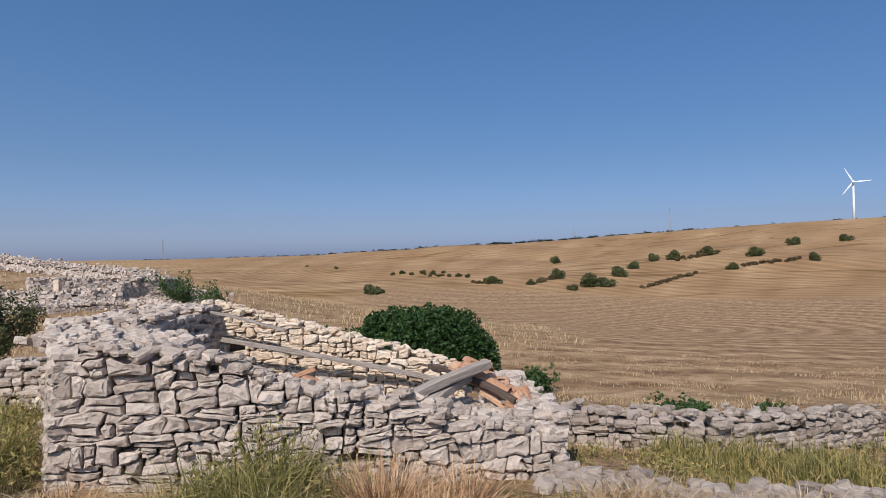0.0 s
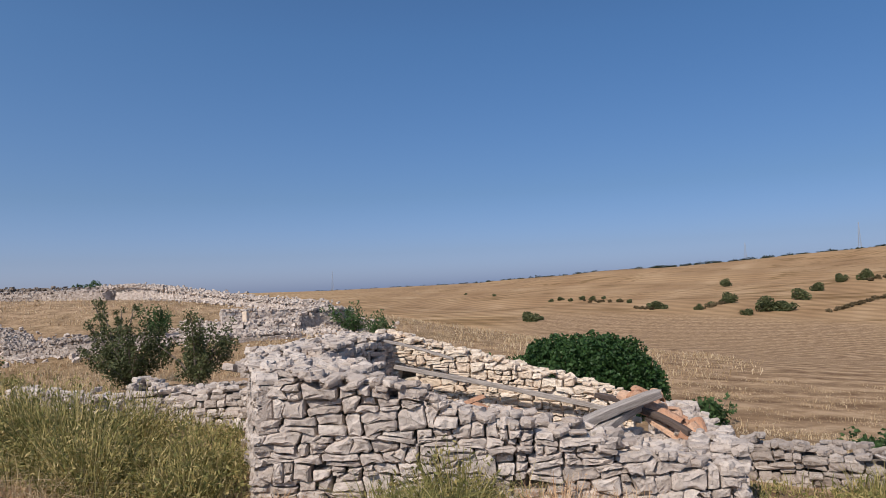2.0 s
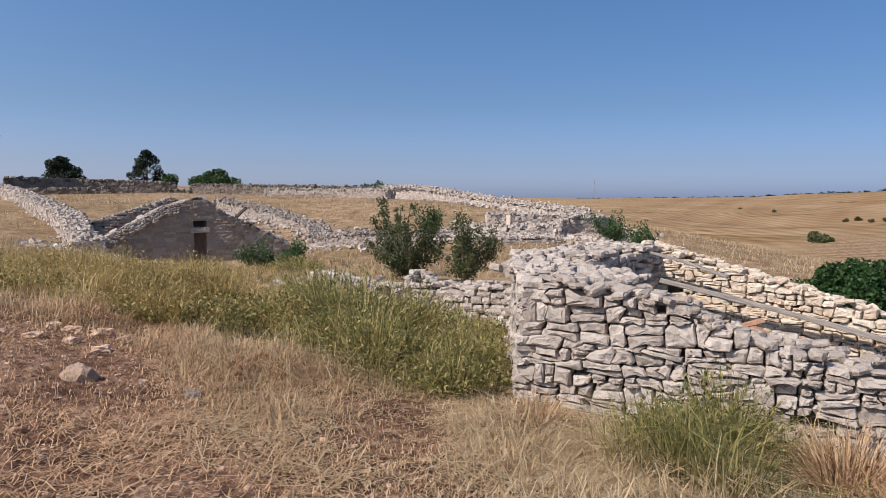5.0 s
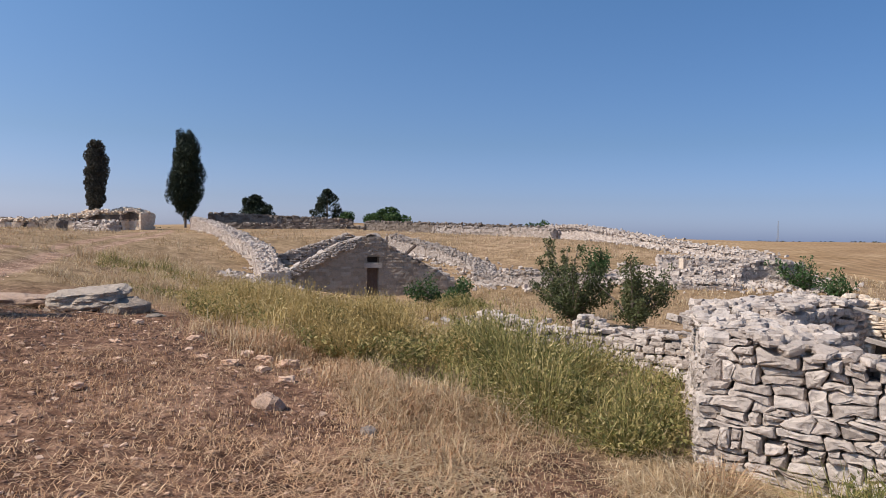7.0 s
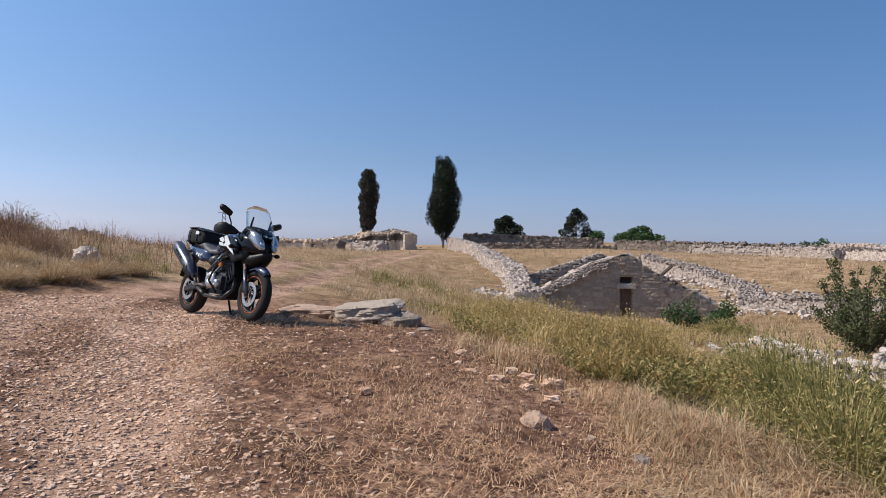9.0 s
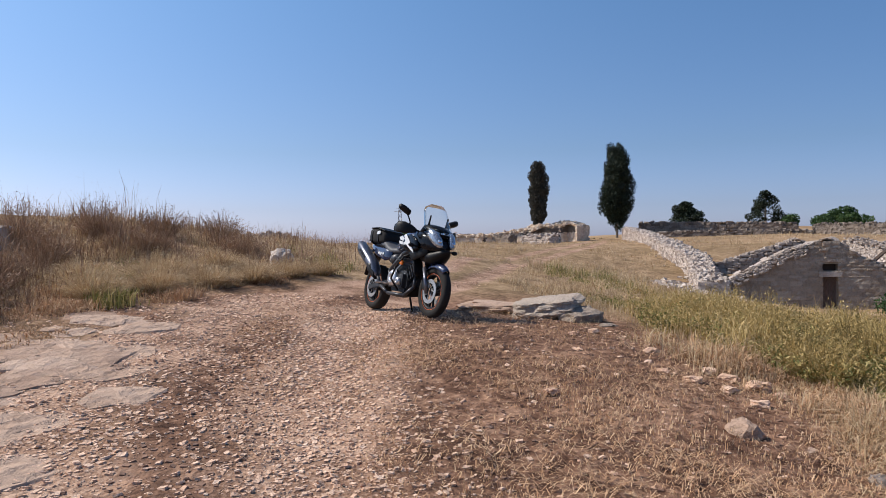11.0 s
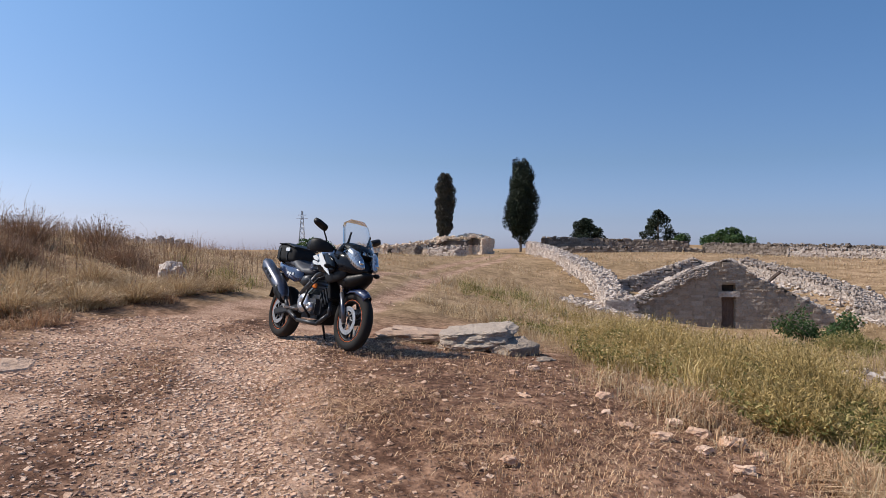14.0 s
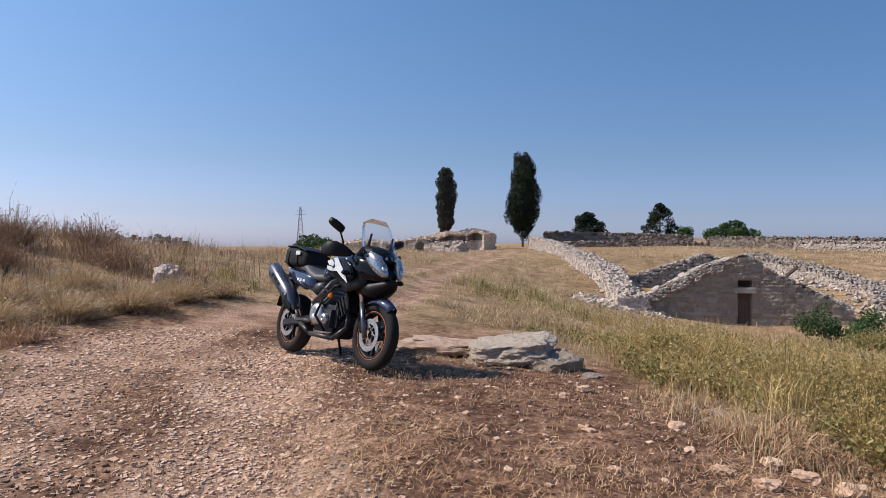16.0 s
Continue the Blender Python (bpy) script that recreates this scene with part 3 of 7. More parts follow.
def fitted_stones(path, top, base, thick, side, sw, sh, seed, jitter=.34, drop=.02, gap=.005, batter=.0, bulge=.035):
    """Stones fitted to one another on one face of a wall: irregular cells, each a mesh with bevelled edges and a rough face."""
    q = random.Random(seed)
    here, total, _ = path_frame(path)
    zlo = min(base(total * k / 20) for k in range(21))
    zhi = max(top(total * k / 40) for k in range(41))
    cells = []

    def bed(k, x):
        return .20 * sh * (math.sin(x * 3.1 + k * 2.3) + .8 * math.sin(x * 7.7 + k * 4.1) + .5 * math.sin(x * 17 + k * 1.7))
    z, row = zlo - sh * .5, 0
    while z < zhi + sh:
        hgt = sh * q.uniform(.75, 1.5)
        x0, slant0 = -sw * q.uniform(.2, .8), 0.0
        while x0 < total:
            wide = sw * q.choice((.5, .7, .85, 1.0, 1.2, 1.5, 1.9))
            x1, slant1 = x0 + wide, q.gauss(0, jitter * .16) * sw
            cuts = [0.0, 1.0]
            if q.random() < (.30 if wide < sw else .52):
                cuts = [0.0, q.uniform(.36, .64), 1.0]
            tilt = q.gauss(0, .10)
            for c0, c1 in zip(cuts, cuts[1:]):
                def at(x, c):
                    lo, hi = z + bed(row, x), z + hgt + bed(row + 1, x)
                    return lo + (hi - lo) * c + (tilt * hgt * (x - (x0 + x1) / 2) / wide if 0 < c < 1 else 0)

                def side_x(x, slant, c):
                    return x + slant * (c - .5) * 2
                loop = []
                for f, c in ((.07, c0), (.5, c0), (.93, c0)):
                    xx = x0 + wide * f
                    loop.append((xx, at(xx, c)))
                dc = c1 - c0
                for c in (c0 + dc * .15, c0 + dc * .85):
                    xx = side_x(x1, slant1, c)
                    loop.append((xx, at(xx, c)))
                for f, c in ((.93, c1), (.5, c1), (.07, c1)):
                    xx = x0 + wide * f
                    loop.append((xx, at(xx, c)))
                for c in (c0 + dc * .85, c0 + dc * .15):
                    xx = side_x(x0, slant0, c)
                    loop.append((xx, at(xx, c)))
                cells.append(loop)
            x0, slant0 = x1, slant1
        z += hgt
        row += 1
    out = []
    for poly in cells:
        cx, cz = sum(a for a, _ in poly) / len(poly), sum(b for _, b in poly) / len(poly)
        if not (0 <= cx <= total) or not (base(cx) - sh < cz < top(cx) + q.gauss(0, sh * .12)) or q.random() < drop:
            continue
        near = [poly[0]]
        for p in poly[1:]:
            if math.hypot(p[0] - near[-1][0], p[1] - near[-1][1]) > .022:
                near.append(p)
        if math.hypot(near[0][0] - near[-1][0], near[0][1] - near[-1][1]) < .022:
            near.pop()
        if len(near) < 3:
            continue
        n = len(near)
        proud = q.gauss(0, .016)
        rings = []
        lift = bulge * q.uniform(.1, 1.0)
        for inset, depth in ((gap, -.16), (gap + .001, -.040), (gap + .005, -.010), (gap + .017, lift * .55), (.5, lift)):
            ring = []
            for a, b in near:
                dx, dz = cx - a, cz - b
                ln = math.hypot(dx, dz)
                k = .55 if inset == .5 else min(inset, ln * .4) / ln
                jit = .003 if depth < -.1 else .005
                ring.append((a + dx * k + q.gauss(0, jit), b + dz * k + q.gauss(0, jit), depth + proud + (q.gauss(0, .0055) if depth > -.1 else 0)))
            rings.append(ring)
        face = (cx + q.gauss(0, .02), cz + q.gauss(0, .015), proud + lift)
        v = []
        for a, b, dp in sum(rings, []) + [face]:
            p, d = here(a)
            if a < 0:
                p = p + d * a
            nn = Vector((d.y, -d.x)) * side
            c = p + nn * (thick / 2 + dp - batter * (b - zlo))
            v.append((c.x, c.y, b))
        bm = bmesh.new()
        vs = [bm.verts.new(p) for p in v]
        for k in range(n):
            j = (k + 1) % n
            bm.faces.new((vs[k], vs[j], vs[n + j], vs[n + k]))
            bm.faces.new((vs[n + k], vs[n + j], vs[2 * n + j], vs[2 * n + k]))
            bm.faces.new((vs[2 * n + k], vs[2 * n + j], vs[3 * n + j], vs[3 * n + k]))
            bm.faces.new((vs[3 * n + k], vs[3 * n + j], vs[4 * n + j], vs[4 * n + k]))
            bm.faces.new((vs[4 * n + k], vs[4 * n + j], vs[5 * n]))
        bmesh.ops.recalc_face_normals(bm, faces=bm.faces[:])
        bm.faces.ensure_lookup_table()
        if (bm.faces[3].normal.dot(Vector((d.y, -d.x, 0)) * side)) < 0:
            bmesh.ops.reverse_faces(bm, faces=bm.faces[:])
        out.append(bm)
    return out


def fitted_face(thing, stones, material, limit=300):
    rest = bmesh.new()
    for i, bm in enumerate(stones):
        if i < limit:
            part("stone", bm, material, thing)
        else:
            tmp = bpy.data.meshes.new("stonework")
            bm.to_mesh(tmp)
            bm.free()
            rest.from_mesh(tmp)
            bpy.data.meshes.remove(tmp)
    if len(rest.verts):
        tagged(part("stonework", rest, material, thing), kind="stuff")
    else:
        rest.free()


LATER = []     # single stones, placed at the end of the file


def dry_wall(name, path, top, base, thick, sw, sh, material, label, singles=0, kind="", shapes=STONES, category="stone wall", group="", **kw):
    thing = empty(name, (0, 0, 0), label, category, group, kind)
    items = rubble_wall(path, top, base, thick, sw, sh, shapes, **kw)
    wall_core("core", path, top, base, thick, thing, inset=.15 + kw.get("batter", 0) * .8)
    if singles:
        LATER.append((items[:singles], shapes, material, thing))
    joined_stones("stonework", items[singles:], shapes, material, thing)
    return thing


def level(path, add=0.0):
    here, total, _ = path_frame(path)
    zs = heights([here(total * k / 60)[0] for k in range(61)])
    return lambda s: float(np.interp(s, np.linspace(0, total, 61), zs)) + add


def line(path, zs):
    _, total, cum = path_frame(path)
    return lambda s: float(np.interp(s, cum if len(zs) == len(cum) else np.linspace(0, total, len(zs)), zs))


# ---------------------------------------------------------------- the near ruined house
def scatter_stones(thing, name, n, place, size, material, shapes=STONES, flat=0.6):
    """Loose stones; place() gives x, y and the level they lie on."""
    items = []
    for _ in range(n):
        x, y, z = place()
        w = size * rnd.uniform(.4, 1.5)
        h = w * flat * rnd.uniform(.6, 1.2)
        items.append((pose(x, y, z + h * .28, rnd.gauss(0, 12), rnd.gauss(0, 12), rnd.uniform(0, 360)) @ Matrix.Diagonal((w, w * rnd.uniform(.6, 1), h, 1)), rnd.randrange(len(shapes))))
    return joined_stones(name, items, shapes, material, thing)


FB, FC = Vector((-3.35, 8.05)), Vector((-0.1, 8.85))
FRONT = [(-5.05, 10.2), (-3.78, 7.97), tuple(FB)] + [tuple(FB.lerp(FC, f)) for f in (.09, .19, .26, .33, .45, .62, .84, 1)]
front_top = line(FRONT, [.74, .74, .68, .63, .55, .42, .32, .26, .11, -.10, -.2])
front = empty("ruined_wall_front", (0, 0, 0), "tumbled grey limestone rubble wall of a roofless house", "stone wall")
wall_core("core", FRONT, lambda s: front_top(s) - .04, level(FRONT, -.05), .60, front, inset=.16)
joined_stones("stonework", rubble_wall(FRONT, front_top, level(FRONT, -.05), .56, .155, .075, sides=(-1,), loose=.6), STONES, M_GREY, front)
SIDE = [(-4.75, 10.1), (-4.5, 12.4)]
dry_wall("ruined_wall_side", SIDE, line(SIDE, [.74, .74]), level(SIDE, -.05), 0.95, 0.17, 0.07, M_GREY, "thick rubble end wall with warm reddish inner face")
BACK = [(-4.35, 12.35), (-2.6, 12.2), (-0.75, 12.0)]
back_top = line(BACK, [.80, .36, -.13])
back = empty("ruined_wall_back", (0, 0, 0), "cream limestone back wall with squared courses", "stone wall")
wall_core("core", BACK, lambda s: back_top(s) - .03, level(BACK, -.25), .42, back, inset=.16)
joined_stones("stonework", rubble_wall(BACK, back_top, level(BACK, -.25), .40, .16, .065, STONES, sides=(-1,), loose=.3), STONES, M_CREAM, back)
RIGHT = [(-0.15, 9.0), (-0.35, 11.6)]
dry_wall("ruined_wall_end", RIGHT, line(RIGHT, [-.08, -.18]), level(RIGHT, -.1), 0.5, 0.18, 0.085, M_GREY, "low collapsed end wall of grey stones")
rubble = empty("rubble_heap", (0, 0, 0), "pale fallen limestone rubble filling the ruined house", "rubble")


def in_ruin():
    u, w = rnd.random(), rnd.random()
    x, y = -4.6 + 4.1 * u, 9.0 + .55 * (1 - u) + 2.4 * w
    return x, y, .20 - .66 * u - .62 * math.sin(math.pi * w / 2) ** .7 * (0.5 + .5 * min(1, u * 5)) + .25 * w * u


def on_corner():
    u, w = rnd.random(), rnd.random()
    return -5.0 + (.75 if w > .35 else 1.5) * u, 9.0 + 2.6 * w, .66 - .1 * u


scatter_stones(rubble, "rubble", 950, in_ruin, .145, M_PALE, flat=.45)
def at_breach():
    u, w = rnd.random(), rnd.random()
    return -1.5 + 1.4 * u, 8.95 + .95 * w, -.02 - .26 * u - .05 * w


scatter_stones(rubble, "rubble", 260, at_breach, .15, M_GREY, flat=.5)
scatter_stones(rubble, "rubble", 800, on_corner, .135, M_GREY, flat=.45)
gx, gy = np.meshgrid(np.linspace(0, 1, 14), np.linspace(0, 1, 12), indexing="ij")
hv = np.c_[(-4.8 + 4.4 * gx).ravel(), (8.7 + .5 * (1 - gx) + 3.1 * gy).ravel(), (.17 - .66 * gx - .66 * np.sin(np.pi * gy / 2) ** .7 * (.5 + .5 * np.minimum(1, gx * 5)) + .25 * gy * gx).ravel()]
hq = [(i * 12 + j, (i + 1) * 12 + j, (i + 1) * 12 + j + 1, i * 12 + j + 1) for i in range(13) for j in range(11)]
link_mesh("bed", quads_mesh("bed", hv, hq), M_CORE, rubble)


def timber(name, p, q, w, h, material, label, roll=0.0):
    p, q = Vector(p), Vector(q)
    d = q - p
    bm = bmesh.new()
    n = 9
    rings = []
    for i in range(n + 1):
        t = i / n
        c = Vector((d.length * (t - .5), 0, .02 * math.sin(t * 3.1) - .01))
        k = 1 + rnd.gauss(0, .04)
        rings.append([bm.verts.new(c + Vector((rnd.gauss(0, .01) if i in (0, n) else 0, y * w * .5 * k, z * h * .5 * k))) for y, z in ((-1, -.8), (-.8, -1), (.8, -1), (1, -.8), (1, .8), (.8, 1), (-.8, 1), (-1, .8))])
    for a1, a2 in zip(rings, rings[1:]):
        for k in range(8):
            bm.faces.new((a1[k], a1[(k + 1) % 8], a2[(k + 1) % 8], a2[k]))
    bm.faces.new(rings[0][::-1])
    bm.faces.new(rings[-1])
    ob = part(name, bm, material, None)
    ob.matrix_world = Matrix.Translation((p + q) / 2) @ d.to_track_quat("X", "Z").to_matrix().to_4x4() @ pose(0, 0, 0, roll)
    return tagged(ob, label, "wooden beam", "timbers of the fallen roof")


timber("beam", (-1.55, 9.0, .02), (-.60, 9.74, .27), .13, .085, M_WOOD, "grey weathered roof beam leaning on the rubble")
timber("beam", (-1.28, 9.0, -.03), (-.80, 9.80, .13), .13, .08, M_WOOD, "short splintered grey roof plank under the beam")
timber("beam", (-3.95, 11.76, .34), (-1.0, 11.70, -.26), .05, .06, M_WOOD, "long grey roof beam lying along the back wall")
timber("beam", (-3.2, 9.75, .16), (-1.3, 9.45, -.14), .08, .08, M_WOOD, "long grey beam half buried in rubble")
timber("beam", (-.85, 9.85, .13), (-.35, 9.45, -.06), .07, .06, M_DARKWOOD, "dark rotten lath among roof tiles")
timber("beam", (-1.2, 11.2, .02), (-.75, 10.3, .02), .07, .06, M_DARKWOOD, "dark rotten lath on the rubble edge")
timber("beam", (-4.15, 11.75, .72), (-3.1, 11.7, .44), .08, .03, M_WOOD, "broken grey plank at the wall corner")


def roof_tile():
    """A curved clay roof tile."""
    bm = bmesh.new()
    n, lx = 6, .40
    rows = []
    for i, x in enumerate((-lx / 2, 0, lx / 2)):
        r = .085 - .012 * i
        for th in (0.0, .016):
            rows.append([bm.verts.new((x, (r - th) * math.cos(math.pi * k / n), (r - th) * math.sin(math.pi * k / n) * .8)) for k in range(n + 1)])
    for i in (0, 2):
        for k in range(n):
            bm.faces.new((rows[i][k], rows[i][k + 1], rows[i + 2][k + 1], rows[i + 2][k]))
            bm.faces.new((rows[i + 1][k + 1], rows[i + 1][k], rows[i + 3][k], rows[i + 3][k + 1]))
    for i in (0, 4):
        for k in range(n):
            bm.faces.new((rows[i][k], rows[i + 1][k], rows[i + 1][k + 1], rows[i][k + 1]))
    for k in (0, n):
        for i in (0, 2):
            bm.faces.new((rows[i][k], rows[i + 2][k], rows[i + 3][k], rows[i + 1][k]))
    bmesh.ops.recalc_face_normals(bm, faces=bm.faces[:])
    return part("roof_tile", bm, M_TILE, None)


first_tile = tagged(roof_tile(), "broken orange clay roof tile on the rubble", "roof tile", "fallen roof tiles")
first_tile.matrix_world = pose(-.55, 9.75, .05, 8, 20, -30)
for i in range(46):
    u, w = rnd.random(), rnd.random()
    copy_thing(first_tile, pose(-.78 + .62 * u + rnd.gauss(0, .05), 10.15 - .75 * u + .5 * w * (1 - u) + rnd.gauss(0, .06), .06 - .33 * u + .05 * w + rnd.uniform(0, .06), rnd.gauss(0, 18), rnd.gauss(24, 14), -35 + rnd.gauss(0, 25)))
for x, y, z in ((-2.45, 9.15, .24), (-2.2, 9.0, .20), (-1.9, 9.3, .08)):
    copy_thing(first_tile, pose(x, y, z, rnd.gauss(0, 25), rnd.gauss(10, 15), rnd.uniform(0, 360)))

# low rubble walls round it
NEARW = [(-0.15, 8.35), (0.75, 7.75), (2.35, 7.85)]
dry_wall("low_stone_wall", NEARW, level(NEARW, .08), level(NEARW, -.08), 0.50, 0.19, 0.115, M_PALE, "low tumbled wall of large grey field stones in dry grass", 0, loose=1.0, group="low field walls")
FIELDW = [(0.2, 10.75), (1.8, 10.35), (4.5, 11.3)]
dry_wall("low_stone_wall", FIELDW, level(FIELDW, .38), level(FIELDW, -.08), 0.42, 0.15, 0.075, M_PALE, "low dry stone field wall behind the ruined house", 0, loose=.9, group="low field walls")
LOWA = [(-10.9, 12.3), (-9.6, 12.1), (-8.4, 11.75)]
dry_wall("low_stone_wall", LOWA, level(LOWA, .2), level(LOWA, -.08), 0.7, 0.19, 0.10, M_GREY, "collapsed low wall of grey rubble among weeds", 0, loose=1.6, group="low field walls")
LOWB = [(-8.1, 11.85), (-6.9, 12.0), (-5.6, 12.3)]
dry_wall("low_stone_wall", LOWB, line(LOWB, [.16, -.06, .04, -.03, -.02]), level(LOWB, -.08), 0.55, 0.17, 0.08, M_GREY, "low rubble wall joining the ruined house", 0, loose=.8, group="low field walls")

# ---------------------------------------------------------------- the gabled stone house
HU = Vector((.431, .902))          # along the gable, towards its right
HN = Vector((.902, -.431))         # out of the gable
HC = Vector((-27.69, 22.0))


def gable_top(s):
    return float(np.interp(s, [-4.6, -4.1, -1.4, 0.1, 0.5, 1.2, 3.5, 4.2], [-.75, -.50, .98, 1.42, 1.40, .80, -.28, -.75]))


house = empty("stone_house", (0, 0, 0), "half-buried roofless stone house with a gabled front and dark doorway", "house")


def house_point(s, out, z):
    p = HC + HU * s + HN * out
    return p.x, p.y, z


def house_wall(name, s0, s1, z0, z1, out0, out1, material):
    bm = bmesh.new()
    vs = []
    n = 24
    for i in range(n + 1):
        s = s0 + (s1 - s0) * i / n
        zt = min(z1, gable_top(s) - .06)
        zt = max(zt, z0 + .02)
        vs.append([bm.verts.new(house_point(s, o, z)) for o, z in ((out0, z0), (out0, zt), (out1, zt), (out1, z0))])
    for a1, a2 in zip(vs, vs[1:]):
        for k in range(4):
            bm.faces.new((a1[k], a1[(k + 1) % 4], a2[(k + 1) % 4], a2[k]))
    bm.faces.new(vs[0][::-1])
    bm.faces.new(vs[-1])
    bmesh.ops.recalc_face_normals(bm, faces=bm.faces[:])
    return part(name, bm, material, house)


# core of the gable wall, pierced by the doorway (-.06..+.50) and the small window above it
for a1, a2, z0, z1 in ((-4.4, -.06, -1.9, 9), (.50, 4.1, -1.9, 9), (-.06, .50, -.12, .14), (-.06, .50, .42, 9)):
    house_wall("wall", a1, a2, z0, z1, -.55, -.06, M_DRESSED)
blocks = []
z = -1.75
course = 0
while z < 1.45:
    h = rnd.uniform(.09, .22)
    s = -4.6 + rnd.uniform(0, .3)
    while s < 4.3:
        rough_zone = s < -1.9 or z > gable_top(s) - .5
        w = rnd.uniform(.14, .34) if rough_zone else rnd.uniform(.28, .62)
        c, zc = s + w / 2, z + h / 2
        hole = (c + w / 2 > -.05 and c - w / 2 < .49) and (zc - h / 2 < -.14 or (zc + h / 2 > .15 and zc - h / 2 < .40))
        if hole:
            if s < -.06 - .1:
                w = -.06 - s
                c = s + w / 2
                hole = False
            elif s < .50 < s + w and s + w - .5 > .12:
                w = s + w - .50
                s = .50
                c = s + w / 2
                hole = False
        if not hole and zc < gable_top(c) - h * .2:
            j = .022 if rough_zone else .003
            m = Matrix.Translation(house_point(c, -.17 + rnd.gauss(0, j), zc)) @ Matrix.Rotation(math.atan2(HU.y, HU.x) + rnd.gauss(0, .02), 4, "Z") @ pose(0, 0, 0, 0, rnd.gauss(0, 2.2 if rough_zone else .5)) @ Matrix.Diagonal((w * 1.035, .36, h * 1.05, 1))
            blocks.append((m, rnd.randrange(len(BLOCKS)), rough_zone))
        s += w
    z += h
LATER.append(([(m, k) for m, k, r in blocks[:296]], BLOCKS, M_DRESSED, house))
joined_stones("stonework", [(m, k) for m, k, r in blocks[296:]], BLOCKS, M_DRESSED, house)
bm = bmesh.new()
box(bm, (.86, .42, .22), Matrix.Translation(house_point(.22, -.13, .0)) @ Matrix.Rotation(math.atan2(HU.y, HU.x), 4, "Z"), .015)
part("lintel", bm, M_PALE, house, "pale stone lintel over the doorway")
bm = bmesh.new()
for k in range(4):
    box(bm, (.14, .05, 1.6), Matrix.Translation(house_point(.01 + .143 * k, -.42, -.85)) @ Matrix.Rotation(math.atan2(HU.y, HU.x), 4, "Z"), .006)
part("door", bm, M_DOOR, house, "brown rotten plank door set back in the wall")
# Added dark board behind the window hole; its colour stands for recess shade.
bm = bmesh.new()
box(bm, (.7, .05, .4), Matrix.Translation(house_point(.22, -.45, .28)) @ Matrix.Rotation(math.atan2(HU.y, HU.x), 4, "Z"), .006)
part("shutter", bm, M_DARKWOOD, house, "added dark board giving the small window a shaded recess")
capping = []
s = -4.3
while s < 3.9:
    w = rnd.uniform(.2, .42)
    capping.append((Matrix.Translation(house_point(s + w / 2, -.3 + rnd.gauss(0, .05), gable_top(s + w / 2) + .02)) @ Matrix.Rotation(math.atan2(HU.y, HU.x), 4, "Z") @ pose(0, 0, 0, rnd.gauss(0, 8), -math.degrees(math.atan((gable_top(s + .3) - gable_top(s)) / .3)) + rnd.gauss(0, 7)) @ Matrix.Diagonal((w, .62, rnd.uniform(.08, .16), 1)), rnd.randrange(18)))
    s += w * .8
joined_stones("capping", capping, STONES, M_PALE, house, "pale capping stones along the gable")
ragged = []
for _ in range(300):
    s = rnd.uniform(-4.3, -.7)
    low = rnd.random() ** 1.6 * .42
    w = rnd.uniform(.10, .26)
    ragged.append((Matrix.Translation(house_point(s, -.06 + .16 * low, gable_top(s) - low)) @ Matrix.Rotation(math.atan2(HU.y, HU.x) + rnd.gauss(0, .2), 4, "Z") @ pose(0, 0, 0, rnd.gauss(-8, 8), rnd.gauss(-14, 10)) @ Matrix.Diagonal((w, .34, w * rnd.uniform(.35, .6), 1)), rnd.randrange(18)))
joined_stones("stonework", ragged, STONES, M_PALE, house, "ragged pale rubble edge of the gable")
# the two long walls and the far gable
for s_at, lab in ((-4.0, "long rubble side wall"), (3.9, "long rubble side wall")):
    w_path = [tuple(HC + HU * s_at - HN * .3), tuple(HC + HU * s_at - HN * 8.3)]
    its = rubble_wall(w_path, line(w_path, [-.45, -.15]), level(w_path, -.3), .55, .30, .16)
    wall_core("wall", w_path, line(w_path, [-.45, -.15]), level(w_path, -.3), .55, house)
    joined_stones("stonework", its, STONES, M_PALE, house, lab)
bg_path = [tuple(HC + HU * s_at - HN * 8.2) for s_at in (-4.0, .2, 3.9)]
bg_top = line(bg_path, [.05, 1.45, .1])
joined_stones("stonework", rubble_wall(bg_path, bg_top, level(bg_path, -.3), .5, .32, .15), STONES, M_PALE, house)
wall_core("wall", bg_path, bg_top, level(bg_path, -.3), .5, house)
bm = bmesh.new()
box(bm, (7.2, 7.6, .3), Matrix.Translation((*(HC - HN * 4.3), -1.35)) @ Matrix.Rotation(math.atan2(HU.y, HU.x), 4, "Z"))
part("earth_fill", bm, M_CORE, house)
timber("beam", (-28.0, 24.35, .35), (-27.3, 24.55, .98), .12, .12, M_DARKWOOD, "charred roof timber sticking out behind the gable")

# ---------------------------------------------------------------- field walls on the hillside
WHITE = [(-29.3, 18.0), (-32.6, 19.35), (-36.2, 21.0), (-42, 22.6), (-49, 25.0), (-60, 28.8), (-75, 33.6)]
dry_wall("field_wall", WHITE, line(WHITE, [-.35, .12, .6, 1.2, 1.6, 2.2, 2.9]), level(WHITE, -.1), 1.25, .20, .11, M_GREY, "long pale tumbled limestone wall climbing the hillside", 0, loose=1.2, group="field walls", shapes=CHIPS, batter=.15)
MID = [(-40, 33.2), (-33.6, 32.4), (-29, 31.2), (-26.4, 28.6), (-23.6, 29.2), (-20.6, 30.2)]
dry_wall("field_wall", MID, line(MID, [1.35, .55, -.25, -.65, -.30, -.45]), level(MID, -.1), 1.3, .19, .10, M_PALE, "broad heap-like wall of pale loose stones", 0, loose=1.8, group="field walls", shapes=CHIPS, batter=.25)
SKY1 = [(-83.5, 39), (-79, 46), (-74.2, 53.4)]
